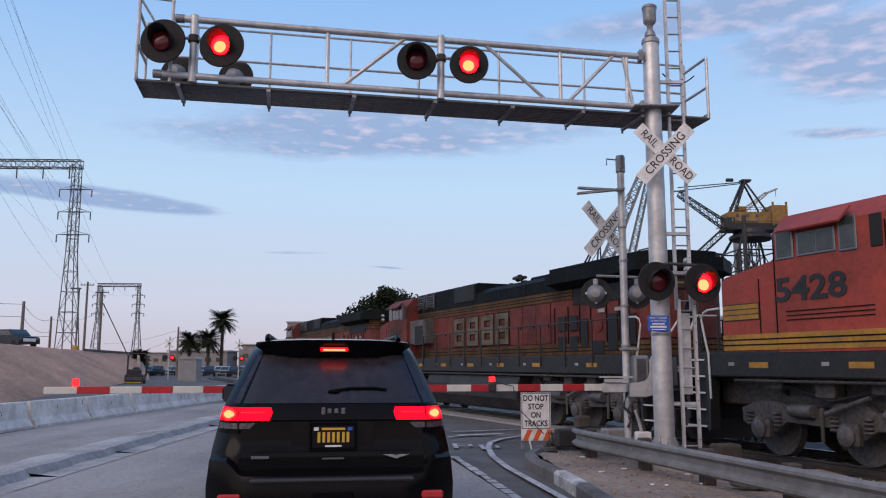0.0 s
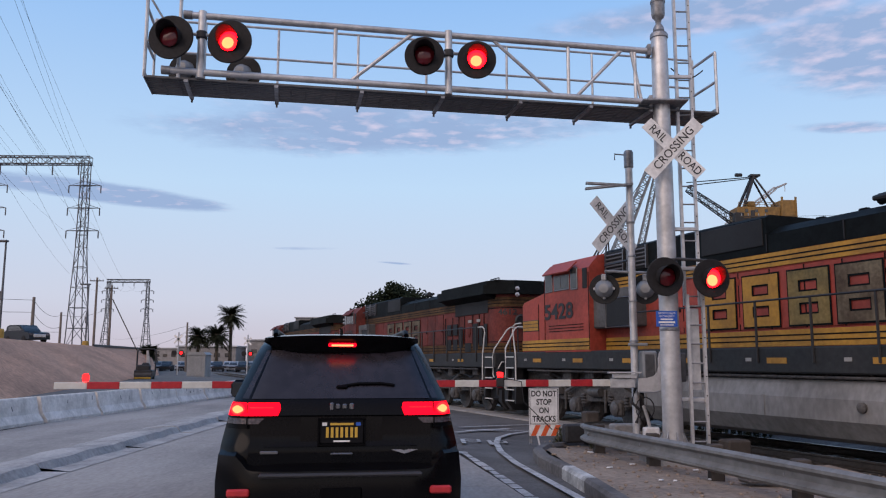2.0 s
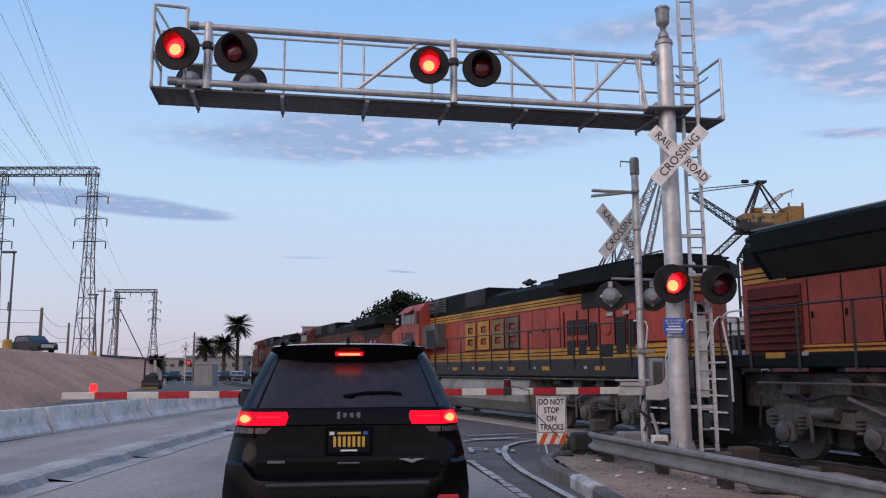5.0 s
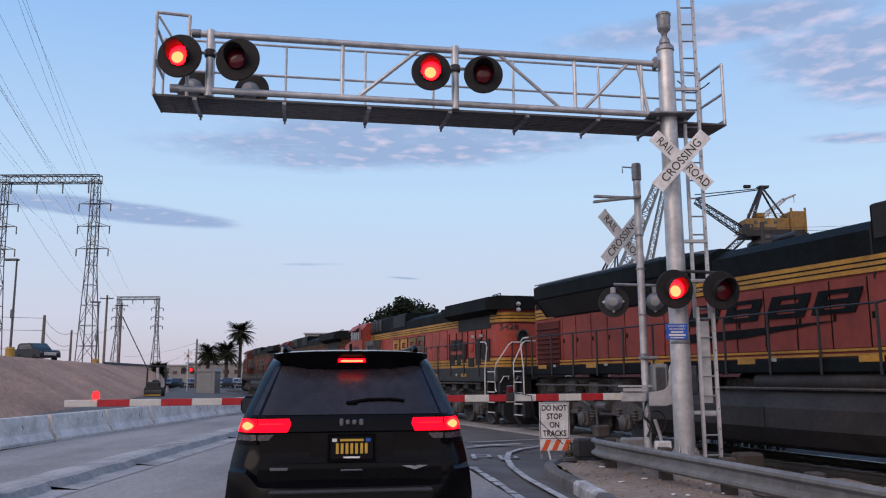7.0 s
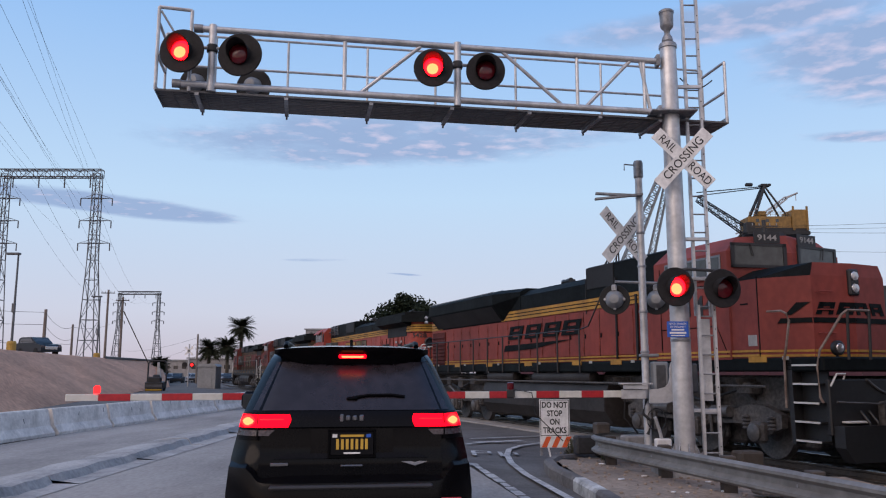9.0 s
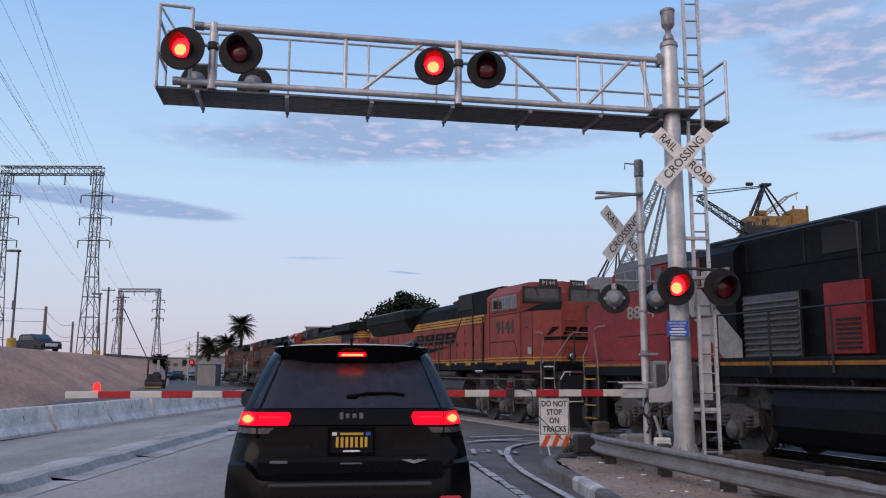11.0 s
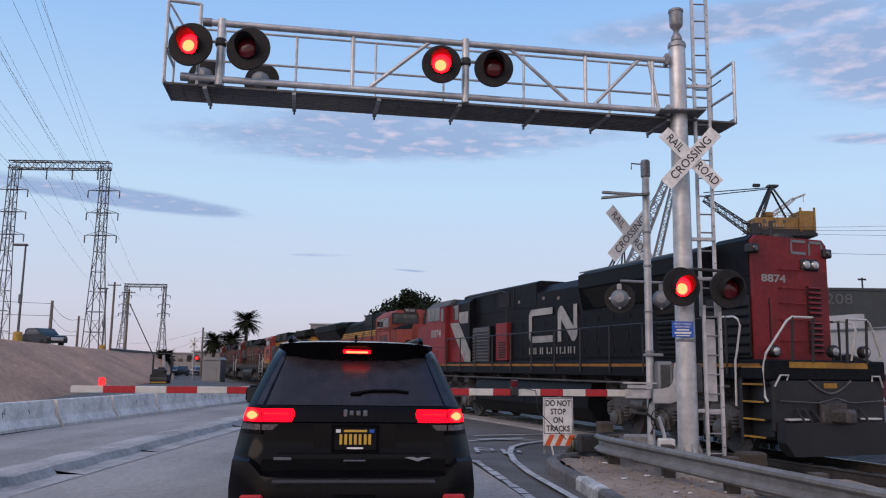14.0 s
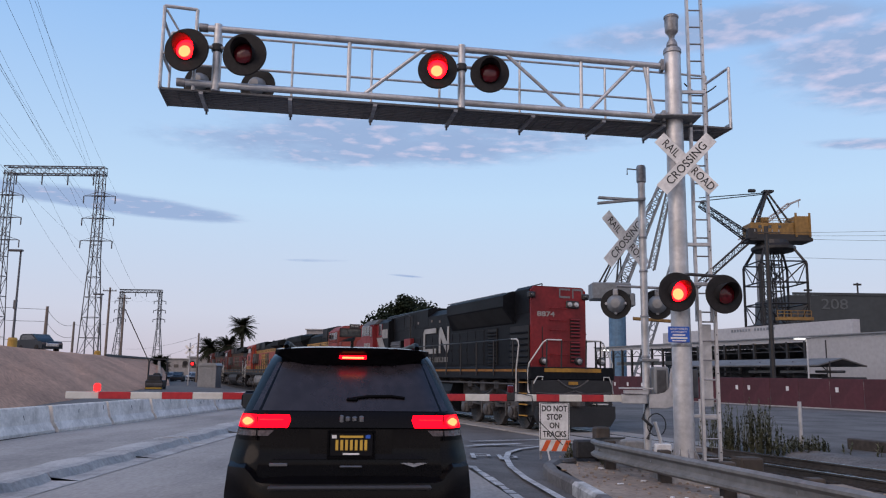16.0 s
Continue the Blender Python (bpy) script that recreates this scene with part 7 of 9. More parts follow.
        for w in (0.40, 0.40, 0.40, 0.08, 0.30, 0.30, 0.08, 0.30, 0.30):
            for k in range(2 if w > 0.1 else 1):
                sh = Shape()
                xx = x - k * (w - 0.08)
                side_mark(sh, y, [(xx - 0.06, 2.26), (xx, 2.26), (xx, 2.47 if w > 0.1 else 2.31), (xx - 0.06, 2.47 if w > 0.1 else 2.31)])
                P("mark_bar", sh, CNWHITE, root)
            x -= w + 0.06
    # hood end
    ecut = [(-H, DECK - 0.02), (-H, 4.58), (-H + 0.12, 4.70), (H - 0.12, 4.70), (H, 4.58), (H, DECK - 0.02)]
    end = P("end_sheet", bar_x(ecut, -10.12, -10.02), CNRED, root, "flat red hood end")
    for s in (-1, 1):
        P("class_lamp", Shape().bev((-10.10, s * (H - 0.02), 4.40), (0.22, 0.24, 0.20), 0.03), BLACKPAINT, end)
        P("class_lens", Shape().lathe([(0.07, 0), (0.05, 0.03), (0, 0.035)], (-10.21, s * (H - 0.02), 4.40), Matrix.Rotation(radians(-90), 3, "Y"), 12), GLASS, end, "", True)
    for y0, y1, z0, z1 in ((-0.02, -0.44, 4.60, 4.66), (-0.02, -0.07, 4.34, 4.66), (-0.02, -0.44, 4.34, 4.40), (-0.52, -0.57, 4.34, 4.66), (-0.52, -0.92, 4.60, 4.66), (-0.87, -0.92, 4.34, 4.66)):
        P("end_mark", Shape().box((-10.125, (y0 + y1) / 2, (z0 + z1) / 2), (0.010, abs(y1 - y0), z1 - z0)), STEELGREY, end)
    for z0, z1 in ((3.0, 3.66), (2.18, 2.90)):
        g = P("end_grille", Shape().bev((-10.13, -0.60, (z0 + z1) / 2), (0.03, 0.36, z1 - z0), 0.005), GRILLE, end, "louvred end vent")
        for k in range(6):
            P("louvre", Shape().box((-10.155, -0.60, z0 + 0.06 + k * (z1 - z0) / 6), (0.06, 0.34, 0.05), Matrix.Rotation(radians(30), 3, "Y")), CNRED, g)
    lc = P("headlight_case", Shape().bev((-10.14, -0.52, 4.12), (0.08, 0.50, 0.26), 0.05), BLACKPAINT, end)
    for dy in (-0.12, 0.12):
        P("headlight", Shape().lathe([(0.095, 0), (0.08, 0.03), (0, 0.04)], (-10.18, -0.52 + dy, 4.12), Matrix.Rotation(radians(-90), 3, "Y"), 16), LAMPGLASS, lc, "round end headlight", True)
    figures("road_number", "8874", 0.66, 0.17, CNWHITE, end, pose(-10.125, 0.48, 3.78, 90, 0, 270), "road number on the hood's end")
    for z in (2.45, 2.9, 3.25, 3.58, 3.98):
        P("grab_iron", Shape().path([(-10.12, 0.35, z), (-10.20, 0.33, z), (-10.20, -0.30, z), (-10.12, -0.32, z)], 0.016, 5), CNRED, end)
    P("end_seam", Shape().box((-10.125, 0.62, 2.8), (0.012, 0.03, 1.1)), GRILLE, end)
    for yy, m in ((-0.30, 1), (-1.15, 1), (0.62, 0)):
        cs = P("ditch_light", Shape().lathe([(0.13, 0), (0.13, 0.12), (0.10, 0.15), (0, 0.13)], (-10.80 if m else -10.13, yy, 2.22), Matrix.Rotation(radians(-90), 3, "Y"), 16), BLACKPAINT, root, "", True)
        P("ditch_lens", Shape().lathe([(0.095, 0), (0.08, 0.03), (0, 0.04)], (-10.92 if m else -10.26, yy, 2.22), Matrix.Rotation(radians(-90), 3, "Y"), 16), LAMPGLASS, cs, "", True)
    P("end_stripe", Shape().box((-11.04, 0, 1.93), (0.012, 2.06, 0.12)), YELLOW, root, "yellow end stripe")
    P("yellow_plate", Shape().box((-11.04, 0.0, 1.52), (0.012, 0.34, 0.10)), YELLOW, root)
    # cab, red to the slash
    c = CABHALF
    sec = [(-c, DECK - 0.02), (-c, 4.20), (-c + 0.38, 4.54), (c - 0.38, 4.54), (c, 4.20), (c, DECK - 0.02)]
    cab = P("cab", bar_x(sec, 7.05, 9.35), CNRED, root, "driver's cab")
    P("cab_roof", bar_x([(-c + 0.06, 4.30), (-c + 0.34, 4.57), (c - 0.34, 4.57), (c - 0.06, 4.30)], 6.95, 9.40), CASEGREY, cab, "grey cab roof")
    P("cab_rear", bar_x([(-1.32, DECK - 0.02), (-1.32, 4.30), (-1.05, 4.52), (1.05, 4.52), (1.32, 4.30), (1.32, DECK - 0.02)], 5.0, 7.06), body, root, "black cab rear section")
    nose = P("nose", Shape().prism([(9.3, DECK - 0.02), (10.85, DECK - 0.02), (10.85, 3.42), (10.7, 3.55), (9.3, 3.68)], (0, -1.42, 0), (1, 0, 0), (0, 0, 1), (0, 2.84, 0)), CNRED, root, "red short nose")
    for s in (-1, 1):
        for x0, x1 in ((9.16, 8.72), (8.70, 8.18), (8.16, 7.62)):
            cab_window(P, cab, x0, x1, 3.73, 4.28, s, STEELGREY)
        cab_window(P, cab, 7.50, 7.15, 3.62, 4.24, s, CNRED)
        P("rear_window", Shape().bev((6.42, s * 1.325, 3.98), (0.56, 0.03, 0.60), 0.06), CABGLASS, root, "small rear cab window")
        figures("road_number", "8874", 1.18, 0.33, CNWHITE, cab, pose(8.10, s * (c + 0.010), 3.19, 90, 0, 180 if s > 0 else 0), "road number in white figures")
        P("cab_seam", Shape().path([(7.15, s * (c + 0.004), 2.62), (9.2, s * (c + 0.004), 2.62)], 0.012, 4), BLACKPAINT, cab)
        P("cab_seam", Shape().box((9.32, s * (1.425), 2.8), (0.02, 0.012, 1.5)), BLACKPAINT, nose)
        v = P("side_vent", Shape().bev((8.05, s * (c + 0.008), 2.33), (0.42, 0.02, 0.34), 0.01), CNRED, cab)
        for k in range(5):
            P("vent_slit", Shape().box((8.05, s * (c + 0.02), 2.21 + k * 0.06), (0.34, 0.01, 0.02)), BLACKPAINT, v)
        y = s * 1.326
        sh = Shape()
        side_mark(sh, y, [(7.05, 3.58), (6.10, 3.58), (4.85, 2.40), (4.85, DECK), (5.42, DECK), (7.05, 3.56)])
        side_mark(sh, y, [(6.05, 3.62), (6.05, 3.97), (5.12, 3.97), (5.12, 3.52), (5.85, 3.52)])
        P("white_slash", sh, CNWHITE, root, "white diagonal band")
        sh = Shape()
        side_mark(sh, s * 1.322, [(7.04, DECK), (5.42, DECK), (7.04, 3.50)])
        side_mark(sh, s * 1.322, [(7.04, 3.60), (7.04, 4.28), (6.10, 4.28), (6.10, 3.60)])
        P("red_panel", sh, CNRED, root, "red panel behind the cab")
        P("red_line", Shape().box((8.9, s * 1.548, 1.97), (4.0, 0.012, 0.06)), CNRED)
    P("air_horn", Shape().tube((-2.75, 0.3, 4.45), (-2.75, 0.3, 4.68), 0.04, n=8).tube((-3.05, 0.3, 4.70), (-2.4, 0.3, 4.70), 0.10, 0.06, 10).tube((-2.95, 0.5, 4.62), (-2.45, 0.5, 4.62), 0.10, 0.06, 10), BLACKPAINT, root, "air horns on the roof")
    P("end_grab", Shape().path([(-9.2, 0.5, 4.7), (-9.2, 0.5, 4.80), (-9.9, 0.5, 4.81), (-9.9, 0.5, 4.7)], 0.02, 6), BLACKPAINT)
    return root


TRAIN = []


def train():
    a = wing_loco("orange and black freight locomotive with faded paint and radiator wings", ORANGEFADE, LOCODARK, 4612, True)
    b = wing_loco("orange and dark green freight locomotive with yellow bands", ORANGE, LOCODARK, 5428, False)
    c = swoosh_loco()
    d = black_loco()
    e = copy_thing(a, Matrix())
    # place of each middle along the track at the start, and which way the cab points
    TRAIN.extend([(e, 39.4, 1), (a, 15.7, 1), (b, -7.7, 1), (c, -31.6, -1), (d, -55.4, 1)])


train()

# ---- power lines and the bank ----
def lattice(sh, p0, p1, w0, w1, n, r, d0=None, d1=None, rungs=True):
    """A square lattice mast from p0 to p1, its width going from w0 to w1."""
    p0, p1 = Vector(p0), Vector(p1)
    d0, d1 = w0 if d0 is None else d0, w1 if d1 is None else d1
    q = (p1 - p0).to_track_quat("Z", "Y")
    level = []
    for k in range(n + 1):
        t = k / n
        w, d = w0 + (w1 - w0) * t, d0 + (d1 - d0) * t
        c = p0.lerp(p1, t)
        level.append([c + q @ Vector((sx * w / 2, sy * d / 2, 0)) for sx, sy in ((-1, -1), (1, -1), (1, 1), (-1, 1))])
    for i in range(4):
        sh.tube(level[0][i], level[n][i], r * 1.4, r * 1.1, 4, False)
    for k in range(n):
        for i in range(4):
            j = (i + 1) % 4
            a, b = (i, j) if (k + i) % 2 else (j, i)
            sh.tube(level[k][a], level[k + 1][b], r * 0.7, n=3, cap=False)
            if rungs:
                sh.tube(level[k + 1][i], level[k + 1][j], r * 0.7, n=3, cap=False)
    return sh


def power_tower(at, span, height, base, label, r=0.075):
    """Two lattice legs under one cross beam, with three pairs of arms on each leg."""
    root = thing("power_tower", label, "power tower", pose(*at), "lattice power towers")
    for sx in (-1, 1):
        x = sx * span / 2
        foot = x + sx * 0.35
        leg = part("leg", lattice(lattice(Shape(), (foot, 0, -3), (x, 0, height * 0.58), base * 0.9, 1.25, 7, r), (x, 0, height * 0.58), (x, 0, height), 1.25, 1.05, 7, r * 0.9), LATTICE, root, "steel lattice leg")
        for z in (0.66, 0.77, 0.88):
            zz = height * z
            for s in (-1, 1):
                arm = Shape().path([(x + s * 0.1, 0, zz + 0.7), (x + s * 2.5, 0, zz), (x + s * 0.1, 0.4, zz), (x + s * 0.1, -0.4, zz), (x + s * 2.5, 0, zz)], r * 0.8, 4)
                part("cross_arm", arm, LATTICE, leg)
                part("insulator", Shape().tube((x + s * 2.5, 0, zz), (x + s * 2.5, 0, zz - 1.2), r * 1.3, n=5), LATTICE, root)
    part("beam", lattice(Shape(), (-span / 2 - 0.7, 0, height + 0.1), (span / 2 + 0.7, 0, height + 0.1), 1.2, 1.2, 12, r), LATTICE, root, "lattice cross beam")
    for k in range(4):
        x = -span * 0.42 + k * span * 0.28
        part("insulator", Shape().tube((x, 0, height - 0.4), (x, 0, height - 2.2), r * 1.4, n=5), LATTICE, root)
    return root


power_tower((-62.0, 125, 0), 14.6, 32.6, 3.5, "tall grey lattice power tower with a cross beam")
power_tower((-128, 340, 0), 16.5, 34.5, 5.0, "distant grey lattice power tower with a cross beam", r=0.13)


def wire(name, a, b, sag, r, group):
    a, b = Vector(a), Vector(b)
    pts = [a.lerp(b, k / 14) - Vector((0, 0, sag * 4 * (k / 14) * (1 - k / 14))) for k in range(15)]
    solid(name, Shape().path(pts, r, 3), BLACKPAINT, "thin dark overhead power cable", "cable", group)


for k in range(4):
    x = -61.6 - 14.6 * 0.42 + k * 14.6 * 0.28
    for dx in (0, 0.6):
        wire("power_cable", (x + dx, 125, 30.2), (x + 62 + dx + k * 1.2, -60, 31 + k * 1.0), 3.0, 0.013, "cables of the power line")
    wire("power_cable", (x, 125, 30.2), (-134 + k * 4.5, 340, 32), 8.0, 0.022, "cables of the power line")
for z in (21, 25, 28.6):
    for x in (-56.8, -51.8):
        wire("power_cable", (x, 125, z), (x + 60, -60, z + 1), 3.0, 0.011, "cables of the power line")


def street_lamp(x, y, z0, z1, label):
    root = thing("street_lamp", label, "street lamp", pose(x, y, z0 - 0.3), "street lamps on the bank")
    h = z1 - z0 + 0.3
    part("base", Shape().lathe([(0.34, 0), (0.34, 0.75), (0.28, 0.9), (0, 0.9)], n=14), YELLOWBASE, root, "pale yellow concrete base")
    part("pole", Shape().tube((0, 0, 0.8), (0, 0, h), 0.10, 0.07, 8), LATTICE, root)
    part("head", Shape().bev((-0.3, -0.2, h), (1.1, 0.4, 0.16), 0.05), LATTICE, root, "flat lamp head")
    part("control_box", Shape().bev((0, -0.1, h * 0.45), (0.25, 0.2, 0.7), 0.03), LATTICE, root)


street_lamp(-32.9, 62, 3.3, 10.6, "dark street lamp on a yellow base at the bank's top")
street_lamp(-37.4, 88, 3.0, 9.7, "dark street lamp on a yellow base beside the power tower")


def utility_pole(x, y, z0, z1, label, arms=0, r=0.14, material=None):
    root = thing("utility_pole", label, "utility pole", pose(x, y, z0), "wooden utility poles")
    h = z1 - z0
    part("pole", Shape().tube((0, 0, 0), (0, 0, h), r, r * 0.75, 8), material or POLEPALE, root)
    for k in range(arms):
        part("cross_arm", Shape().box((0, -0.12, h - 0.5 - k * 0.9), (2.0, 0.1, 0.12)), POLEWOOD, root)
        for s in (-0.9, -0.4, 0.4, 0.9):
            part("insulator", Shape().tube((s, -0.12, h - 0.44 - k * 0.9), (s, -0.12, h - 0.25 - k * 0.9), 0.04, n=5), CABINET, root)
    return root


utility_pole(-39.3, 80, 2.6, 7.7, "short pale utility pole on the bank", 0, 0.19)
utility_pole(-41.1, 90, 2.6, 6.8, "short utility pole beside the fence line", 0, 0.15)
utility_pole(-45.5, 78, 2.6, 5.8, "short weathered pole on the bank", 0, 0.14)
utility_pole(-49.0, 118, 2.8, 13.5, "dark wooden pole with a cross arm", 1, 0.2)
utility_pole(-47.6, 120, 2.8, 12.6, "dark wooden pole with cross arms", 1, 0.2)
utility_pole(-36.2, 120, -0.2, 7.1, "leaning dark utility pole by the crossing", 0, 0.17)
solid("pole_stay", Shape().tube((-47.4, 120, 10.5), (-43.2, 120, 2.6), 0.08, n=5), POLEWOOD, "slanting timber stay of a utility pole", "pole stay")
for (a, b) in (((-60, 60, 9.4), (-39.3, 80, 7.4)), ((-39.3, 80, 7.4), (-41.1, 90, 6.5)), ((-60, 60, 8.0), (-39.3, 80, 6.2)), ((-39.3, 80, 6.2), (-41.1, 90, 5.2)), ((-41.1, 90, 6.5), (-47.6, 120, 9.5)), ((-60, 60, 6.5), (-41.1, 90, 4.6)), ((-36.2, 120, 6.6), (-90, 230, 7.5)), ((-36.2, 120, 5.8), (-80, 230, 6.0))):
    wire("low_cable", a, b, 0.7, 0.022, "low cables along the bank")


def bank_fence():
    sh = Shape()
    a, b = Vector((-36.5, 88, 2.9)), Vector((-54.5, 157, 3.5))
    for k in range(2):
        sh.tube(a + Vector((0, 0, 0.15 + k * 0.12)), b + Vector((0, 0, 0.15 + k * 0.12)), 0.10, n=5)
    solid("bank_pipe", sh, DARKSTEEL, "dark pipe line along the bank's crest", "pipe")


bank_fence()


def wing_wall():
    """Pale stepped concrete wall where the bank ends."""
    root = thing("wing_wall", "pale slanting concrete wall at the bank's end", "retaining wall")
    for k in range(7):
        t = k / 7
        x, y, h = -49 + 19.4 * t, 142 - 55 * t, 3.2 * (1 - t) + 0.3
        part("wall_panel", Shape().bev((x + 0.9, y - 4, h / 2), (0.4, 8.4, h), 0.05, Matrix.Rotation(radians(19), 3, "Z")), CURB, root)


wing_wall()


def parked_car(x, y, z, yaw, material, label, s=1.0, group="", lights=False):
    """A car body with cabin, wheels, windows and lamps; x runs forward."""
    root = thing("parked_car", label, "car", pose(x, y, z, 0, 0, yaw), group)
    prof = [(-2.35, 0.35), (-2.45, 0.75), (-2.38, 1.05), (-2.1, 1.15), (1.0, 1.10), (2.2, 1.0), (2.42, 0.8), (2.45, 0.38)]
    part("body", Shape().prism([(a * s, b * s) for a, b in prof], (0, -0.93 * s, 0), (1, 0, 0), (0, 0, 1), (0, 1.86 * s, 0)), material, root, "", True)
    cab = [(-2.38, 1.08), (-2.20, 1.58), (-1.75, 1.72), (0.15, 1.70), (1.20, 1.10)] if lights else [(-2.15, 1.10), (-1.85, 1.62), (-1.3, 1.74), (0.1, 1.72), (1.05, 1.10)]
    part("cabin", Shape().prism([(a * s, b * s) for a, b in cab], (0, -0.74 * s, 0), (1, 0, 0), (0, 0, 1), (0, 1.48 * s, 0)), material, root, "", True)
    glass = [(-2.0, 1.20), (-1.85, 1.54), (-1.55, 1.60), (0.05, 1.58), (0.72, 1.20)] if lights else [(-1.9, 1.14), (-1.7, 1.58), (-1.2, 1.66), (0.02, 1.64), (0.82, 1.14)]
    part("side_windows", Shape().prism([(a * s, b * s) for a, b in glass], (0, -0.755 * s, 0), (1, 0, 0), (0, 0, 1), (0, 1.51 * s, 0)), GLASS, root)
    part("windscreen", Shape().prism([(-0.66, 0), (0.66, 0), (0.58, 0.72), (-0.58, 0.72)], (1.02 * s, 0, 1.13 * s), (0, s, 0), (-0.82 * s, 0, 0.55 * s), (0.02, 0, 0.03)), GLASS, root)
    part("radiator_grille", Shape().bev((2.44 * s, 0, 0.72 * s), (0.06, 1.1 * s, 0.3 * s), 0.02), CHROME if lights else GRILLE, root)
    for sy in (-1, 1):
        part("headlight", Shape().bev((2.36 * s, sy * 0.75 * s, 0.82 * s), (0.16, 0.3 * s, 0.22 * s), 0.03), CLEARLENS, root)
        for wx in (-1.45, 1.45):
            wh = new("wheel")
            wh.parent = root
            wh.matrix_basis = pose(wx * s, sy * 0.85 * s, 0.36 * s, 90, 0, 0)
            part("tyre", Shape().lathe([(0.22 * s, -0.11), (0.36 * s, -0.11), (0.36 * s, 0.11), (0.22 * s, 0.11)], n=18), TYRE, wh)
            part("rim", Shape().lathe([(0, -0.10), (0.23 * s, -0.10), (0.23 * s, 0.10), (0, 0.10)], n=14), CHROME, wh)
    return root


parked_car(-37.3, 75, 3.0, -38, CARDARK, "dark blue sport utility car parked on the bank", 1.02, lights=True)
parked_car(-49.5, 80, 3.05, -30, CARSILVER, "pale car parked on the bank", 0.95)
rng = random.Random(12)
for k in range(14):
    parked_car(-46 + k * 1.35 + rng.uniform(-0.3, 0.3), 128 + (k % 3) * 6 + rng.uniform(0, 2), -0.25, -80 + rng.uniform(-6, 6), CARSILVER if k % 3 else CARDARK, "car in a distant car park", 0.95, "cars in the car park")


def roller():
    root = thing("compact_roller", "small black and yellow machine with a roll bar", "machine", pose(-24.9, 71, -0.1, 0, 0, 10))
    part("frame", Shape().bev((0, 0, 0.55), (1.5, 2.0, 0.6), 0.1), BLACKPAINT, root)
    part("hood", Shape().bev((0, -0.6, 1.0), (1.1, 0.7, 0.55), 0.1), BLACKPAINT, root)
    part("name_plate", Shape().bev((0, -1.02, 0.30), (1.35, 0.05, 0.42), 0.02), MACHINE, root, "yellow front panel")
    part("seat", Shape().bev((0, 0.3, 1.1), (0.6, 0.5, 0.7), 0.1), BLACKPAINT, root)
    part("roll_bar", Shape().path([(-0.78, 0.5, 0.7), (-0.76, 0.5, 2.4), (-0.6, 0.5, 2.62), (0.6, 0.5, 2.62), (0.76, 0.5, 2.4), (0.78, 0.5, 0.7)], 0.075, 6), BLACKPAINT, root)
    for y in (-0.7, 0.7):
        part("drum", Shape().tube((-0.7, y, 0.38), (0.7, y, 0.38), 0.38, n=16), DARKSTEEL, root)


roller()


def bungalow():
    root = thing("signal_bungalow", "grey metal signal cabinet beside the track", "signal cabinet", pose(-25.7, 90, -0.3))
    part("body", Shape().bev((0, 0, 1.25), (2.0, 2.2, 2.5), 0.04), CABINET, root)
    part("roof", Shape().prism([(-1.12, 2.45), (-0.8, 2.75), (0.8, 2.75), (1.12, 2.45)], (0, -1.2, 0), (1, 0, 0), (0, 0, 1), (0, 2.4, 0)), CABINET, root)
    part("door", Shape().bev((0.2, -1.11, 1.2), (0.8, 0.04, 1.9), 0.02), CABINET, root)


bungalow()


def far_signal(x, y, label):
    root = thing("far_crossing_signal", label, "crossing signal", pose(x, y, -0.2), "far crossing signals")
    part("mast", Shape().tube((0, 0, 0), (0, 0, 5.0), 0.08, n=8), GALV, root)
    for a in (45, -45):
        part("blade", Shape().box((0, -0.1, 4.2), (1.3, 0.03, 0.24), Matrix.Rotation(radians(a), 3, "Y")), WHITE, root)
    for dx in (-0.42, 0.42):
        part("backing", Shape().lathe([(0.0, -0.02), (0.32, -0.02), (0.32, 0.0), (0, 0.0)], (dx, -0.15, 2.6), ROLL, 18), HOOD, root)
        if dx > 0:
            part("lamp", Shape().lathe([(0.17, 0.0), (0.15, 0.03), (0, 0.05)], (dx, -0.17, 2.6), ROLL, 14), GLOWRING, root, "glowing red lamp", True)


far_signal(-29.6, 95, "distant crossing signal with a lit red lamp")
far_signal(-23.6, 104, "distant crossing signal with a lit red lamp beside the track")


def far_buildings():
    for x, y, w, h, c in ((-62, 230, 16, 5.5, 0), (-46, 240, 14, 7.5, 1), (-38, 260, 10, 15, 2), (-30, 250, 14, 9, 0), (-16, 260, 16, 7, 1), (-100, 300, 26, 6, 2)):
        root = thing("far_building", "low grey commercial building in the distance", "building", pose(x, y, -0.3), "distant buildings")
        part("wall", Shape().bev((0, 0, h / 2), (w, 12, h), 0.1), BUILDING, root)
        part("roof", Shape().bev((0, 0, h + 0.2), (w + 0.8, 12.8, 0.4), 0.05), WAREROOF, root)
        for k in range(int(w / 3)):
            part("window", Shape().box((-w / 2 + 1.8 + k * 3, -6.02, h * 0.6), (1.6, 0.1, 1.1)), GLASS, root)


far_buildings()


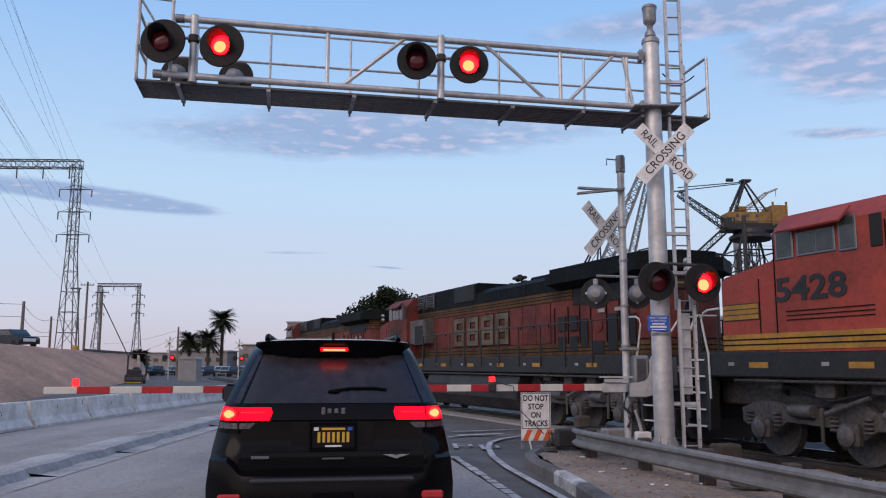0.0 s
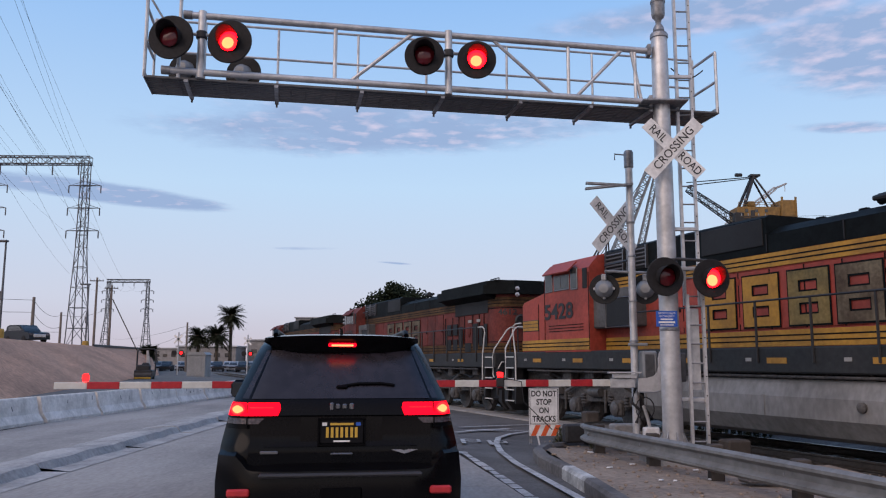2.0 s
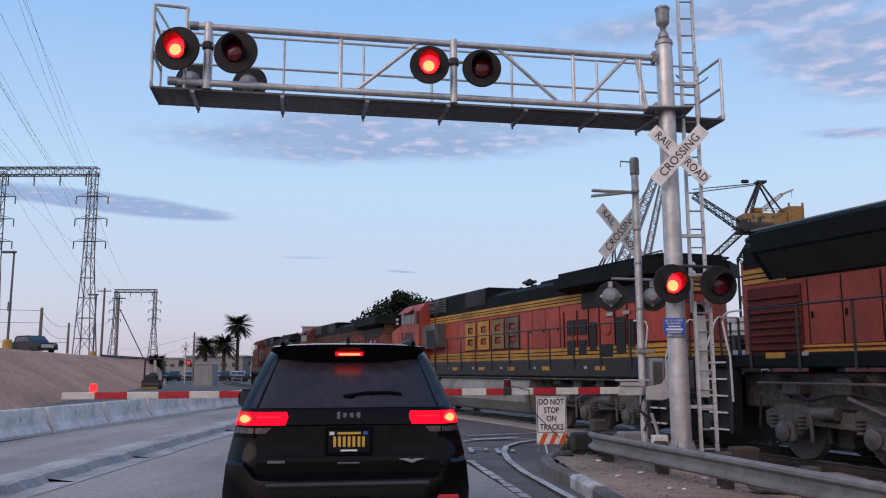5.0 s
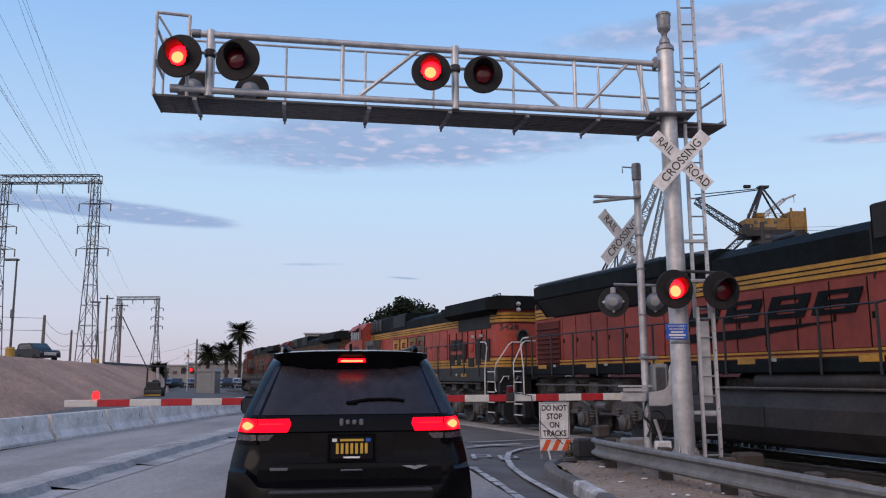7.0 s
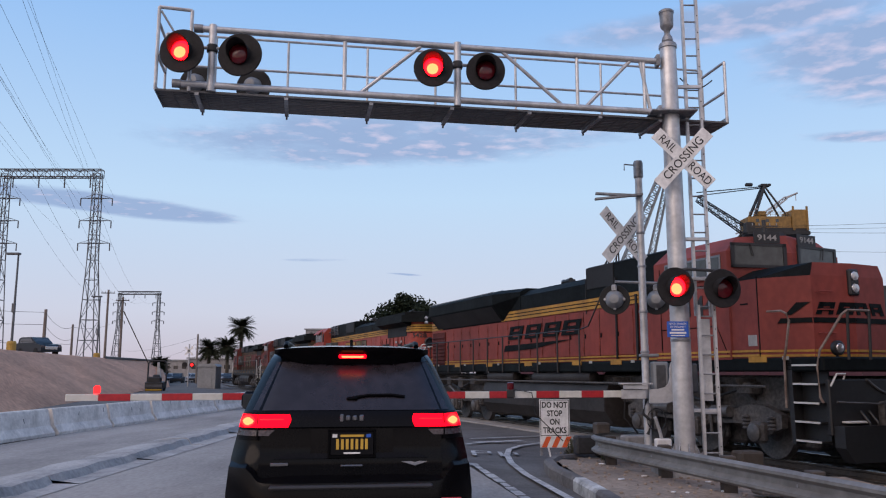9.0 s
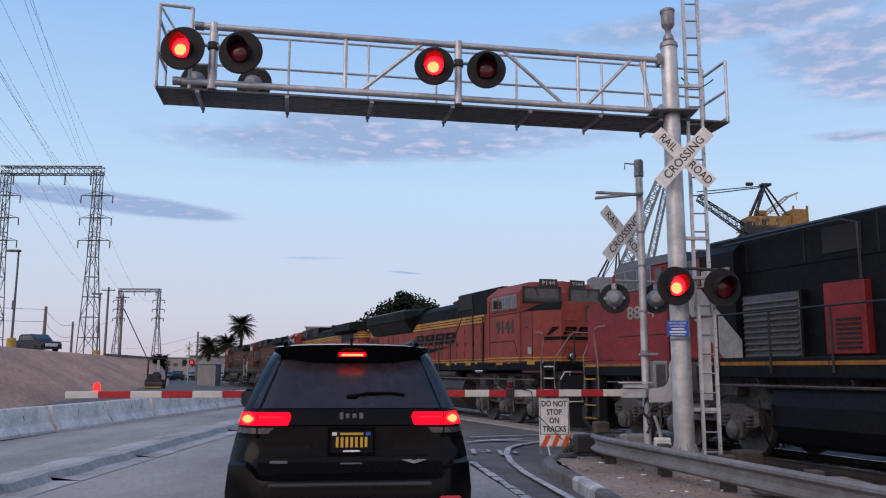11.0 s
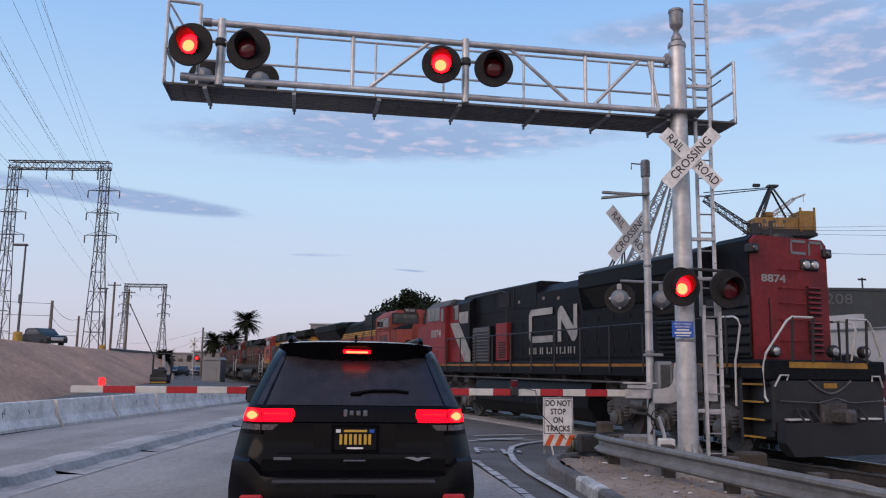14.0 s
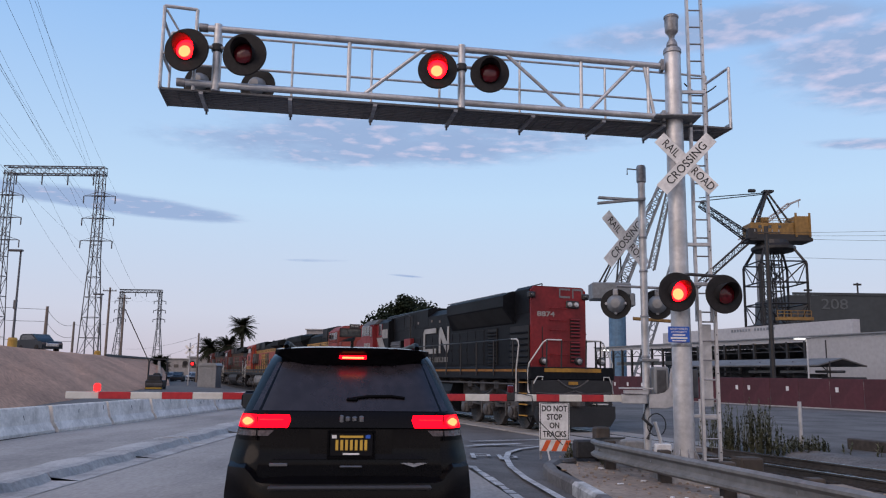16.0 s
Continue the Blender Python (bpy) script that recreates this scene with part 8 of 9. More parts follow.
def palm(x, y, h, spread, label, seed):
    rng = random.Random(seed)
    root = thing("palm_tree", label, "palm tree", pose(x, y, -0.3), "palm trees")
    tr = Shape()
    for k in range(8):
        tr.tube((0, 0, h * k / 8), (0, 0, h * (k + 1) / 8), 0.42 + 0.05 * (k % 2) - 0.012 * k, 0.40 - 0.012 * k, 8, False)
    tr.lathe([(0.4, h - 1.3), (0.75, h - 0.7), (0.6, h), (0, h + 0.1)], n=10)
    part("trunk", tr, TRUNK, root, "rough brown trunk", True)
    cr = Shape()
    for k in range(170):
        az, up = rng.uniform(0, 2 * math.pi), math.asin(rng.uniform(-0.75, 0.98))
        ln = spread * rng.uniform(0.8, 1.1)
        d = Vector((math.cos(az), math.sin(az), 0))
        side = Vector((-d.y, d.x, 0))
        pts = []
        for j in range(8):
            t = j / 7
            r = ln * t * math.cos(up * (1 - 0.5 * t))
            z = ln * (math.sin(up) * t - 0.26 * t * t)
            pts.append(Vector((0, 0, h - 0.2)) + d * r + Vector((0, 0, z)))
        for j in range(7):
            w = 0.50 * math.sin(math.pi * (0.12 + 0.8 * j / 7))
            a, b = pts[j], pts[j + 1]
            for s in (-1, 1):
                for q in (0.0, 0.5):
                    m = a.lerp(b, q)
                    tip = m + side * s * w + (b - a) * 0.9 + Vector((0, 0, -0.28 * w))
                    cr.add([m, m + (b - a) * 0.5, tip], [(0, 1, 2)])
    part("crown", cr, PALMLEAF, root, "shaggy crown of feathered fronds")


palm(-45.9, 185, 12.3, 3.3, "tall date palm with a shaggy crown", 1)
palm(-53.2, 185, 7.6, 3.1, "date palm with a rounded crown", 2)
palm(-48.4, 183, 7.8, 3.4, "date palm with a drooping crown", 3)
palm(-44.5, 128, 3.3, 1.7, "small palm beside the bank", 4)


def tree(x, y, h, w, label, seed, n=2600, name="tree"):
    rng = random.Random(seed)
    root = thing(name, label, "tree", pose(x, y, -0.3))
    tr = Shape().tube((0, 0, 0), (0, 0, h * 0.45), w * 0.035, w * 0.025, 8)
    clumps = []
    for k in range(26):
        az, r = rng.uniform(0, 6.28), rng.uniform(0.1, 1) ** 0.6
        c = Vector((math.cos(az) * r * w * 0.42, math.sin(az) * r * w * 0.3, h * (0.58 + 0.30 * (1 - r * r) * rng.uniform(0.5, 1.1))))
        clumps.append((c, w * rng.uniform(0.09, 0.15)))
        tr.tube((0, 0, h * 0.4), c, w * 0.014, w * 0.006, 5, False)
    part("trunk", tr, TRUNK, root)
    cr = Shape()
    for k in range(n):
        c, rad = rng.choice(clumps)
        v = Vector((rng.gauss(0, 1), rng.gauss(0, 1), rng.gauss(0, 0.8)))
        v = v.normalized() * rad * rng.uniform(0.5, 1.15)
        p, s = c + v, w * rng.uniform(0.012, 0.026)
        u = Vector((rng.gauss(0, 1), rng.gauss(0, 1), rng.gauss(0, 1))).normalized()
        t = u.orthogonal().normalized()
        cr.add([p - u * s, p + t * s * 0.6, p + u * s, p - t * s * 0.6], [(0, 1, 2, 3)])
    part("crown", cr, LEAF, root, "dense dark leaves")


tree(-4.9, 110, 13.0, 12.5, "broad dark tree behind the train", 5, 11000)

# ---- the yard beyond the track ----
def yard_fence():
    root = thing("yard_fence", "long dark maroon panel fence with small notices", "fence", kind="structure")
    a, b = Vector((30.5, 35, -0.25)), Vector((7.5, 88, -0.25))
    d = (b - a)
    n = 24
    ang = math.atan2(d.y, d.x)
    rot = Matrix.Rotation(ang, 3, "Z")
    me = Shape().bev((0, 0, 0), (d.length / n - 0.03, 0.06, 1.85), 0.02, rot).mesh("panel", MAROON)
    for k in range(n):
        c = a + d * ((k + 0.5) / n)
        ob = new("panel", me)
        ob.parent = root
        ob.matrix_basis = Matrix.Translation(c + Vector((0, 0, 0.92)))
        if k % 5 != 2:
            part("notice", Shape().box(c + d.normalized() * (0.7 * math.sin(k * 2.3)) + Vector((-0.05, -0.06, 1.18)), (0.22, 0.02, 0.30), rot), WHITE, root, "small white notice")
    part("base_line", Shape().box(a.lerp(b, 0.5) + Vector((-0.2, -0.1, 0.03)), (d.length, 0.25, 0.08), rot), CURB, root)


yard_fence()


def warehouse():
    root = thing("warehouse", "long white open-sided shipyard warehouse with a sloping roof", "warehouse")
    a, b = Vector((69.7, 55, 0)), Vector((31.7, 170, 0))
    d = (b - a)
    rot = Matrix.Rotation(math.atan2(d.y, d.x), 3, "Z")
    ln = d.length
    back = Vector((d.y, -d.x, 0)).normalized()
    mid = a.lerp(b, 0.5)
    part("roof", Shape().prism([(0, 6.9), (9, 7.7), (18, 6.9), (18, 7.3), (9, 8.1), (0, 7.4)], a, back, (0, 0, 1), d), WAREROOF, root, "pale metal roof")
    part("fascia", Shape().box(mid + Vector((0, 0, 7.05)), (ln, 0.3, 0.8), rot), WAREWALL, root)
    # the wall's dark colour paints in the shade of the open bay
    part("back_wall", Shape().box(mid + back * 17 + Vector((0, 0, 3.4)), (ln, 0.4, 6.8), rot), WARESHADE, root, "inner wall coloured as the open bay's shade")
    for t0, t1 in ((0.0, 0.504),):
        c = a.lerp(b, (t0 + t1) / 2)
        part("wall_panel", Shape().box(c + Vector((0, 0, 3.6)), (ln * (t1 - t0), 0.35, 6.6), rot), WAREWALL, root, "white corrugated wall")
    for k in range(18):
        c = a.lerp(b, 0.508 + 0.49 * k / 17)
        part("column", Shape().box(c + Vector((0, 0, 3.4)), (0.35, 0.35, 6.8), rot), DARKSTEEL, root)
    for k in range(34):
        p0, p1 = a.lerp(b, 0.508 + 0.49 * k / 34), a.lerp(b, 0.508 + 0.49 * (k + 1) / 34)
        z0, z1 = (6.4, 5.4) if k % 2 else (5.4, 6.4)
        part("truss_web", Shape().tube(p0 + Vector((0, 0, z0)), p1 + Vector((0, 0, z1)), 0.07, n=4), DARKSTEEL, root)
    part("truss_chord", Shape().box(a.lerp(b, 0.752) + Vector((0, 0, 5.4)), (ln * 0.49, 0.15, 0.15), rot), DARKSTEEL, root)
    part("crane_beam", Shape().box(a.lerp(b, 0.752) + back * 5 + Vector((0, 0, 4.2)), (ln * 0.49, 0.5, 0.7), rot), CABINET, root)
    up = part("clerestory", Shape().box(a.lerp(b, 0.72) + back * 10.7 + Vector((0, 0, 9.1)), (ln * 0.40, 1.4, 2.4), rot), WAREWALL, root, "pale raised roof section")
    # company name on the upper wall as plain bars
    for k in range(15):
        c = a.lerp(b, 0.655 + k * 0.0062) + back * 9.95 + Vector((0, 0, 9.75))
        if k != 7:
            part("sign_bar", Shape().box(c, (0.40, 0.1, 0.42), rot), CRANEGREY, up)
    # low sheds with canopies before it
    for t, w, h in ((0.51, 30, 4.1),):
        c = a.lerp(b, t) - back * 8
        shed = part("canopy", Shape().prism([(-3.6, h - 1.0), (0, h - 0.15), (3.6, h - 1.0), (3.6, h - 0.85), (0, h), (-3.6, h - 0.85)], c - d.normalized() * w / 2, back, (0, 0, 1), d.normalized() * w), CANOPY, root, "grey canopy roof")
        for k in range(6):
            p = c + d.normalized() * (-w / 2 + w * k / 5) - back * 2
            part("canopy_post", Shape().tube(p, p + Vector((0, 0, h - 0.4)), 0.09, n=5), DARKSTEEL, shed)
            part("canopy_brace", Shape().tube(p + Vector((0, 0, 2.2)), p + d.normalized() * 1.2 + Vector((0, 0, h - 1.0)), 0.07, n=4), DARKSTEEL, shed)
            # some racks and pipes take the same painted shade colour
            part("rack", Shape().bev(p + back * 2 + Vector((0, 0, 1.6 + 0.35 * (k % 2))), (5.4, 1.6, 0.5), 0.1, rot), WARESHADE if k % 2 else DARKSTEEL, shed)
            part("pipe_stack", Shape().tube(p + Vector((0, 0, 2.45)) - d.normalized() * 2.2, p + Vector((0, 0, 2.45)) + d.normalized() * 2.2, 0.16, n=8), CABINET if k % 3 else WARESHADE, shed)
    for k in range(6):
        c = a.lerp(b, 0.05 + 0.085 * k) - back * 0.2
        part("down_pipe", Shape().box(c + Vector((0, 0, 3.6)), (0.16, 0.10, 6.4), rot), DARKSTEEL, root)
    part("gutter", Shape().box(mid - back * 0.35 + Vector((0, 0, 7.42)), (ln, 0.25, 0.16), rot), CABINET, root)


warehouse()


def yard_lamp(x, y, h, label):
    root = thing("yard_lamp", label, "street lamp", pose(x, y, -0.25), "lit lamps in the yard")
    part("pole", Shape().tube((0, 0, 0), (0, 0, h), 0.08, n=8), GALV, root)
    part("head", Shape().bev((-0.45, 0, h), (1.5, 0.45, 0.14), 0.04), CABINET, root)
    part("lit_panel", Shape().bev((-0.7, -0.1, h - 0.09), (0.9, 0.5, 0.08), 0.02), WHITELAMP, root, "lit white lamp panel")


yard_lamp(33.5, 75, 5.55, "grey yard lamp post with a lit white head")
yard_lamp(22.5, 110, 5.4, "grey yard lamp post with a lit white head")
utility_pole(24.2, 60, -0.25, 12.9, "tall dark wooden utility pole in the yard", 1, 0.21, BLACKPAINT)
for z0, z1 in ((12.2, 14.2), (12.0, 13.2), (10.6, 11.5), (12.4, 15.0)):
    wire("yard_cable", (24.2, 60, z0), (62, 62, z1), 0.4, 0.014, "cables across the yard")


def shipyard_crane():
    root = thing("shipyard_crane", "black and yellow shipyard crane on a lattice tower", "crane", pose(74.0, 180, 0, 0, 0, 0))
    root.scale = (0.85, 0.85, 0.965)
    for sx in (-5.9, 5.9):
        for sy in (-6, 6):
            s = Shape().tube((sx, sy, 0), (sx, sy, 27.5), 0.36, n=6).tube((sx, sy, 27.5), (sx * 0.6, sy * 0.55, 31.8), 0.34, n=6)
            part("tower_leg", s, BLACKPAINT, root, "black tower leg")
    for k in range(5):
        z0, z1 = 4 + k * 4.8, 8.8 + k * 4.8
        for a, b in (((-5.9, -6), (5.9, -6)), ((-5.9, 6), (5.9, 6)), ((-5.9, -6), (-5.9, 6)), ((5.9, -6), (5.9, 6))):
            part("crossbar", Shape().tube((*a, z1), (*b, z1), 0.18, n=4), BLACKPAINT, root)
            m = ((a[0] + b[0]) / 2, (a[1] + b[1]) / 2)
            if k in (1, 2, 4):
                for c in (a, b):
                    part("diagonal_brace", Shape().tube((*c, z1), (*m, z0), 0.16, n=4), BLACKPAINT, root)
    part("stair_tower", lattice(Shape(), (-2.0, 0, 0), (-2.0, 0, 28), 3.0, 3.0, 12, 0.16), BLACKPAINT, root)
    part("inner_column", lattice(Shape(), (1.8, 1, 0), (1.0, 1, 31), 2.4, 2.0, 10, 0.17), BLACKPAINT, root, "black inner lattice column")
    part("turntable", Shape().lathe([(5.0, 30.8), (5.6, 31.2), (5.6, 31.8), (4.5, 32.4), (4.0, 33.4)], n=20), BLACKPAINT, root, "black turntable ring")
    part("deck", Shape().bev((1.0, 0, 33.4), (16.5, 6.5, 0.8), 0.1), BLACKPAINT, root)
    part("underside", Shape().prism([(1, 32.8), (8.8, 33.3), (8.8, 34.6), (-6.8, 34.6), (-6.8, 33.4)], (0, -3.2, 0), (1, 0, 0), (0, 0, 1), (0, 6.4, 0)), BLACKPAINT, root)
    part("machine_house", Shape().bev((-1.2, 0, 35.8), (11.4, 6.2, 3.0), 0.2), CRANEYEL, root, "ochre machine house")
    part("counterweight", Shape().bev((6.6, 0, 36.6), (4.0, 6.6, 4.6), 0.2), CRANEYEL, root, "ochre counterweight box")
    for dx in (4.9, 8.5):
        part("counterweight_rib", Shape().box((dx, -3.4, 36.8), (0.5, 0.3, 5.6)), CRANEYEL, root)
    for k in range(3):
        part("window", Shape().box((-4.5 + k * 2.6, -3.13, 36.3), (0.8, 0.1, 0.7)), GLASS, root)
    fr = Shape()
    for sy in (-2.4, 2.4):
        fr.tube((-5.0, sy, 37.0), (-1.2, sy * 0.3, 45.0), 0.42, n=6).tube((-1.2, sy * 0.3, 45.0), (4.2, sy, 36.8), 0.27, n=5)
    fr.box((-0.8, 0, 45.2), (2.6, 2.2, 0.5)).tube((-5.0, 0, 38), (-1.6, 0, 44.5), 0.3, n=5)
    part("gantry", fr, BLACKPAINT, root, "black A-frame gantry")
    part("boom", lattice(Shape(), (-6.8, 0, 34.4), (-19, 0, 42.0), 1.5, 1.2, 11, 0.12, 2.0, 1.2), BLACKPAINT, root, "long black lattice boom")
    part("lower_boom", lattice(Shape(), (-7.2, -1, 33.2), (-30, -1, 15.5), 1.4, 1.2, 18, 0.12), BLACKPAINT, root, "folded lower boom")
    part("stay_rope", Shape().tube((-1.6, 0.5, 45.0), (-19, 0.5, 43.6), 0.12, n=4).tube((-1.6, -0.8, 44.5), (-19, -0.8, 42.6), 0.12, n=4), BLACKPAINT, root)
    part("rope_block", Shape().bev((-5.0, 0, 45.4), (2.0, 0.8, 0.8), 0.2), BLACKPAINT, root)
    # guard rails, ladders and gear on the house
    rail = Shape()
    for k in range(9):
        rail.tube((-6.6 + k * 1.4, -3.1, 37.3), (-6.6 + k * 1.4, -3.1, 38.3), 0.06, n=4)
    rail.tube((-6.6, -3.1, 38.3), (4.6, -3.1, 38.3), 0.06, n=4).tube((-6.6, -3.1, 37.8), (4.6, -3.1, 37.8), 0.05, n=4)
    part("house_rail", rail, CRANEYEL, root)
    part("cab_box", Shape().bev((-6.4, -2.2, 34.6), (2.4, 2.2, 2.6), 0.2), BLACKPAINT, root, "black driver's cabin")
    part("winch", Shape().bev((-2.6, -1.0, 38.1), (2.2, 2.0, 1.4), 0.3), CRANEYEL, root)
    part("floodlight", Shape().bev((-4.8, -3.4, 38.9), (0.9, 0.4, 0.5), 0.1), CABINET, root)
    for k in range(6):
        part("yellow_rail", Shape().box((-3.0 + k * 1.7, -8, 15.7), (0.15, 0.15, 1.8)), CRANEYEL, root)
    part("yellow_platform", Shape().box((1.2, -8, 14.8), (8.8, 2, 0.7)).box((1.2, -8, 16.6), (8.8, 0.15, 0.15)).box((1.2, -8, 15.9), (8.8, 0.15, 0.15)), CRANEYEL, root, "yellow railed platform")


shipyard_crane()


def grey_crane():
    root = thing("harbour_crane", "pale grey lattice boom crane in the harbour", "crane", pose(42, 200, 0))
    part("house", Shape().bev((-1.0, 0, 22.3), (9.5, 6, 4.2), 0.3), CRANEGREY, root, "pale grey machine house")
    part("house_front", Shape().bev((3.0, -1, 20.2), (3.5, 4, 3.2), 0.3), CRANEGREY, root)
    part("column", Shape().tube((0.8, 0, 0), (0.8, 0, 18.5), 2.1, n=18), FARBLUE, root, "blue column")
    part("boom", lattice(Shape(), (1.5, 0, 23), (13.0, 0, 50.0), 2.6, 1.6, 16, 0.17), CRANEGREY, root, "tall lattice boom")
    part("jib", lattice(Shape(), (9.5, 0, 28), (15.5, 0, 52.0), 1.5, 1.0, 14, 0.12), CRANEGREY, root)
    for dx in (-3.8, -2.6, 0.8, 2.2):
        part("mast_leg", Shape().tube((dx, 0.5, 24), (1.8, 0, 34.0), 0.22, n=4), DARKSTEEL, root)
    part("stay", Shape().tube((1.8, 0, 34), (13, 0, 50), 0.10, n=3), DARKSTEEL, root)
    part("stay", Shape().tube((-2.5, 0, 24), (10, 0, 44), 0.10, n=3), DARKSTEEL, root)
    part("yellow_jib", Shape().tube((4, -3, 15.6), (14, -3, 15.0), 0.45, n=5), CRANEYEL, root, "yellow jib")
    far = thing("harbour_crane", "small distant pale lattice crane", "crane", pose(62, 230, 0))
    part("boom", lattice(Shape(), (-8.2, 0, -0.5), (6.5, 0, 42), 2.0, 1.2, 14, 0.14), CRANEGREY, far)
    part("hook_rope", Shape().tube((6.4, 0, 42), (6.4, 0, 36), 0.12, n=4), DARKSTEEL, far)
    jib = thing("harbour_crane", "distant white crane jib behind the tower crane", "crane", pose(109, 262, 0))
    part("column", Shape().tube((-6, 0, 0), (-6, 0, 46), 1.3, n=8), CRANEGREY, jib)
    part("boom", lattice(Shape(), (-12, 0, 46), (4.5, 0, 58.6), 1.5, 0.9, 12, 0.16), WAREWALL, jib, "pale lattice jib")
    part("boom_tip", Shape().tube((4.5, 0, 58.6), (8.5, 0, 60.3), 0.4, 0.3, 5).tube((7.8, 0, 60.1), (7.8, 0, 57.6), 0.12, n=4), WAREWALL, jib)


grey_crane()


def ship():
    root = thing("ship", "large dark grey ship hull with a pale number", "ship", pose(128, 226, 0))
    part("hull", Shape().prism([(-35, 0), (-34, 24.2), (60, 24.6), (60, 0)], (0, -6, 0), (1, 0, 0), (0, 0, 1), (0, 24, 0)), HULL, root, "dark blue-grey steel hull")
    part("bulwark", Shape().box((13, -6.1, 24.6), (92, 0.3, 0.7)), HULL, root)
    words("hull_number", "208", 4.0, HULLMARK, root, pose(-21.6, -6.1, 21.7) @ FACE, 0.05, 1.25, "large pale hull number")
    for x in (-26, -12, 4):
        part("deck_mast", Shape().tube((x, 0, 24), (x, 0, 28.5 if x == -12 else 26.5), 0.25, n=5).box((x, 0, 28 if x == -12 else 26.2), (2.2, 0.3, 0.5)), DARKSTEEL, root)
    part("radar_mast", lattice(Shape(), (12, 0, 24), (12, 0, 37), 3, 1.2, 6, 0.22).box((12, 0, 35.5), (5, 0.5, 0.4)).box((12, 0, 32), (4, 0.5, 0.4)), DARKSTEEL, root, "lattice radar mast")


ship()


def weeds(x, y, n, h, w, label, seed):
    rng = random.Random(seed)
    sh = Shape()
    for k in range(n):
        px, py = x + rng.gauss(0, w), y + rng.gauss(0, w * 0.5)
        hh = h * rng.uniform(0.45, 1.05)
        lean = Vector((rng.gauss(0, 0.10), rng.gauss(0, 0.1), 1)) * hh
        base = Vector((px, py, ground_z(px, py) - 0.03))
        sh.tube(base, base + lean, 0.008, 0.003, 3, False)
        for j in range(22):
            t = rng.uniform(0.05, 1)
            p = base + lean * t
            az = rng.uniform(0, 6.28)
            d = Vector((math.cos(az), math.sin(az), rng.uniform(0.1, 1.2))) * rng.uniform(0.05, 0.15) * (1.15 - t * 0.75)
            sd = Vector((-math.sin(az), math.cos(az), 0)) * 0.022
            sh.add([p - sd, p + sd, p + d], [(0, 1, 2)])
    solid("weeds", sh, WEED, label, "weeds", kind="stuff")


weeds(7.35, 21.3, 60, 1.25, 0.30, "tall grey-green weeds beside the track", 1)
weeds(8.05, 21.0, 60, 1.35, 0.20, "tall grey-green weeds beside the track", 2)
weeds(8.8, 20.6, 60, 0.45, 0.5, "low dry weeds beside the track", 3)
weeds(11.2, 19.6, 18, 0.4, 0.5, "low weeds at the yard's edge", 4)
weeds(2.55, 16.1, 14, 0.45, 0.12, "small weeds at the sign's foot", 5)
weeds(3.0, 15.2, 10, 0.35, 0.15, "small weeds at the guardrail's end", 6)
weeds(-20.5, 31, 30, 0.8, 0.8, "dry bush on the bank", 7)


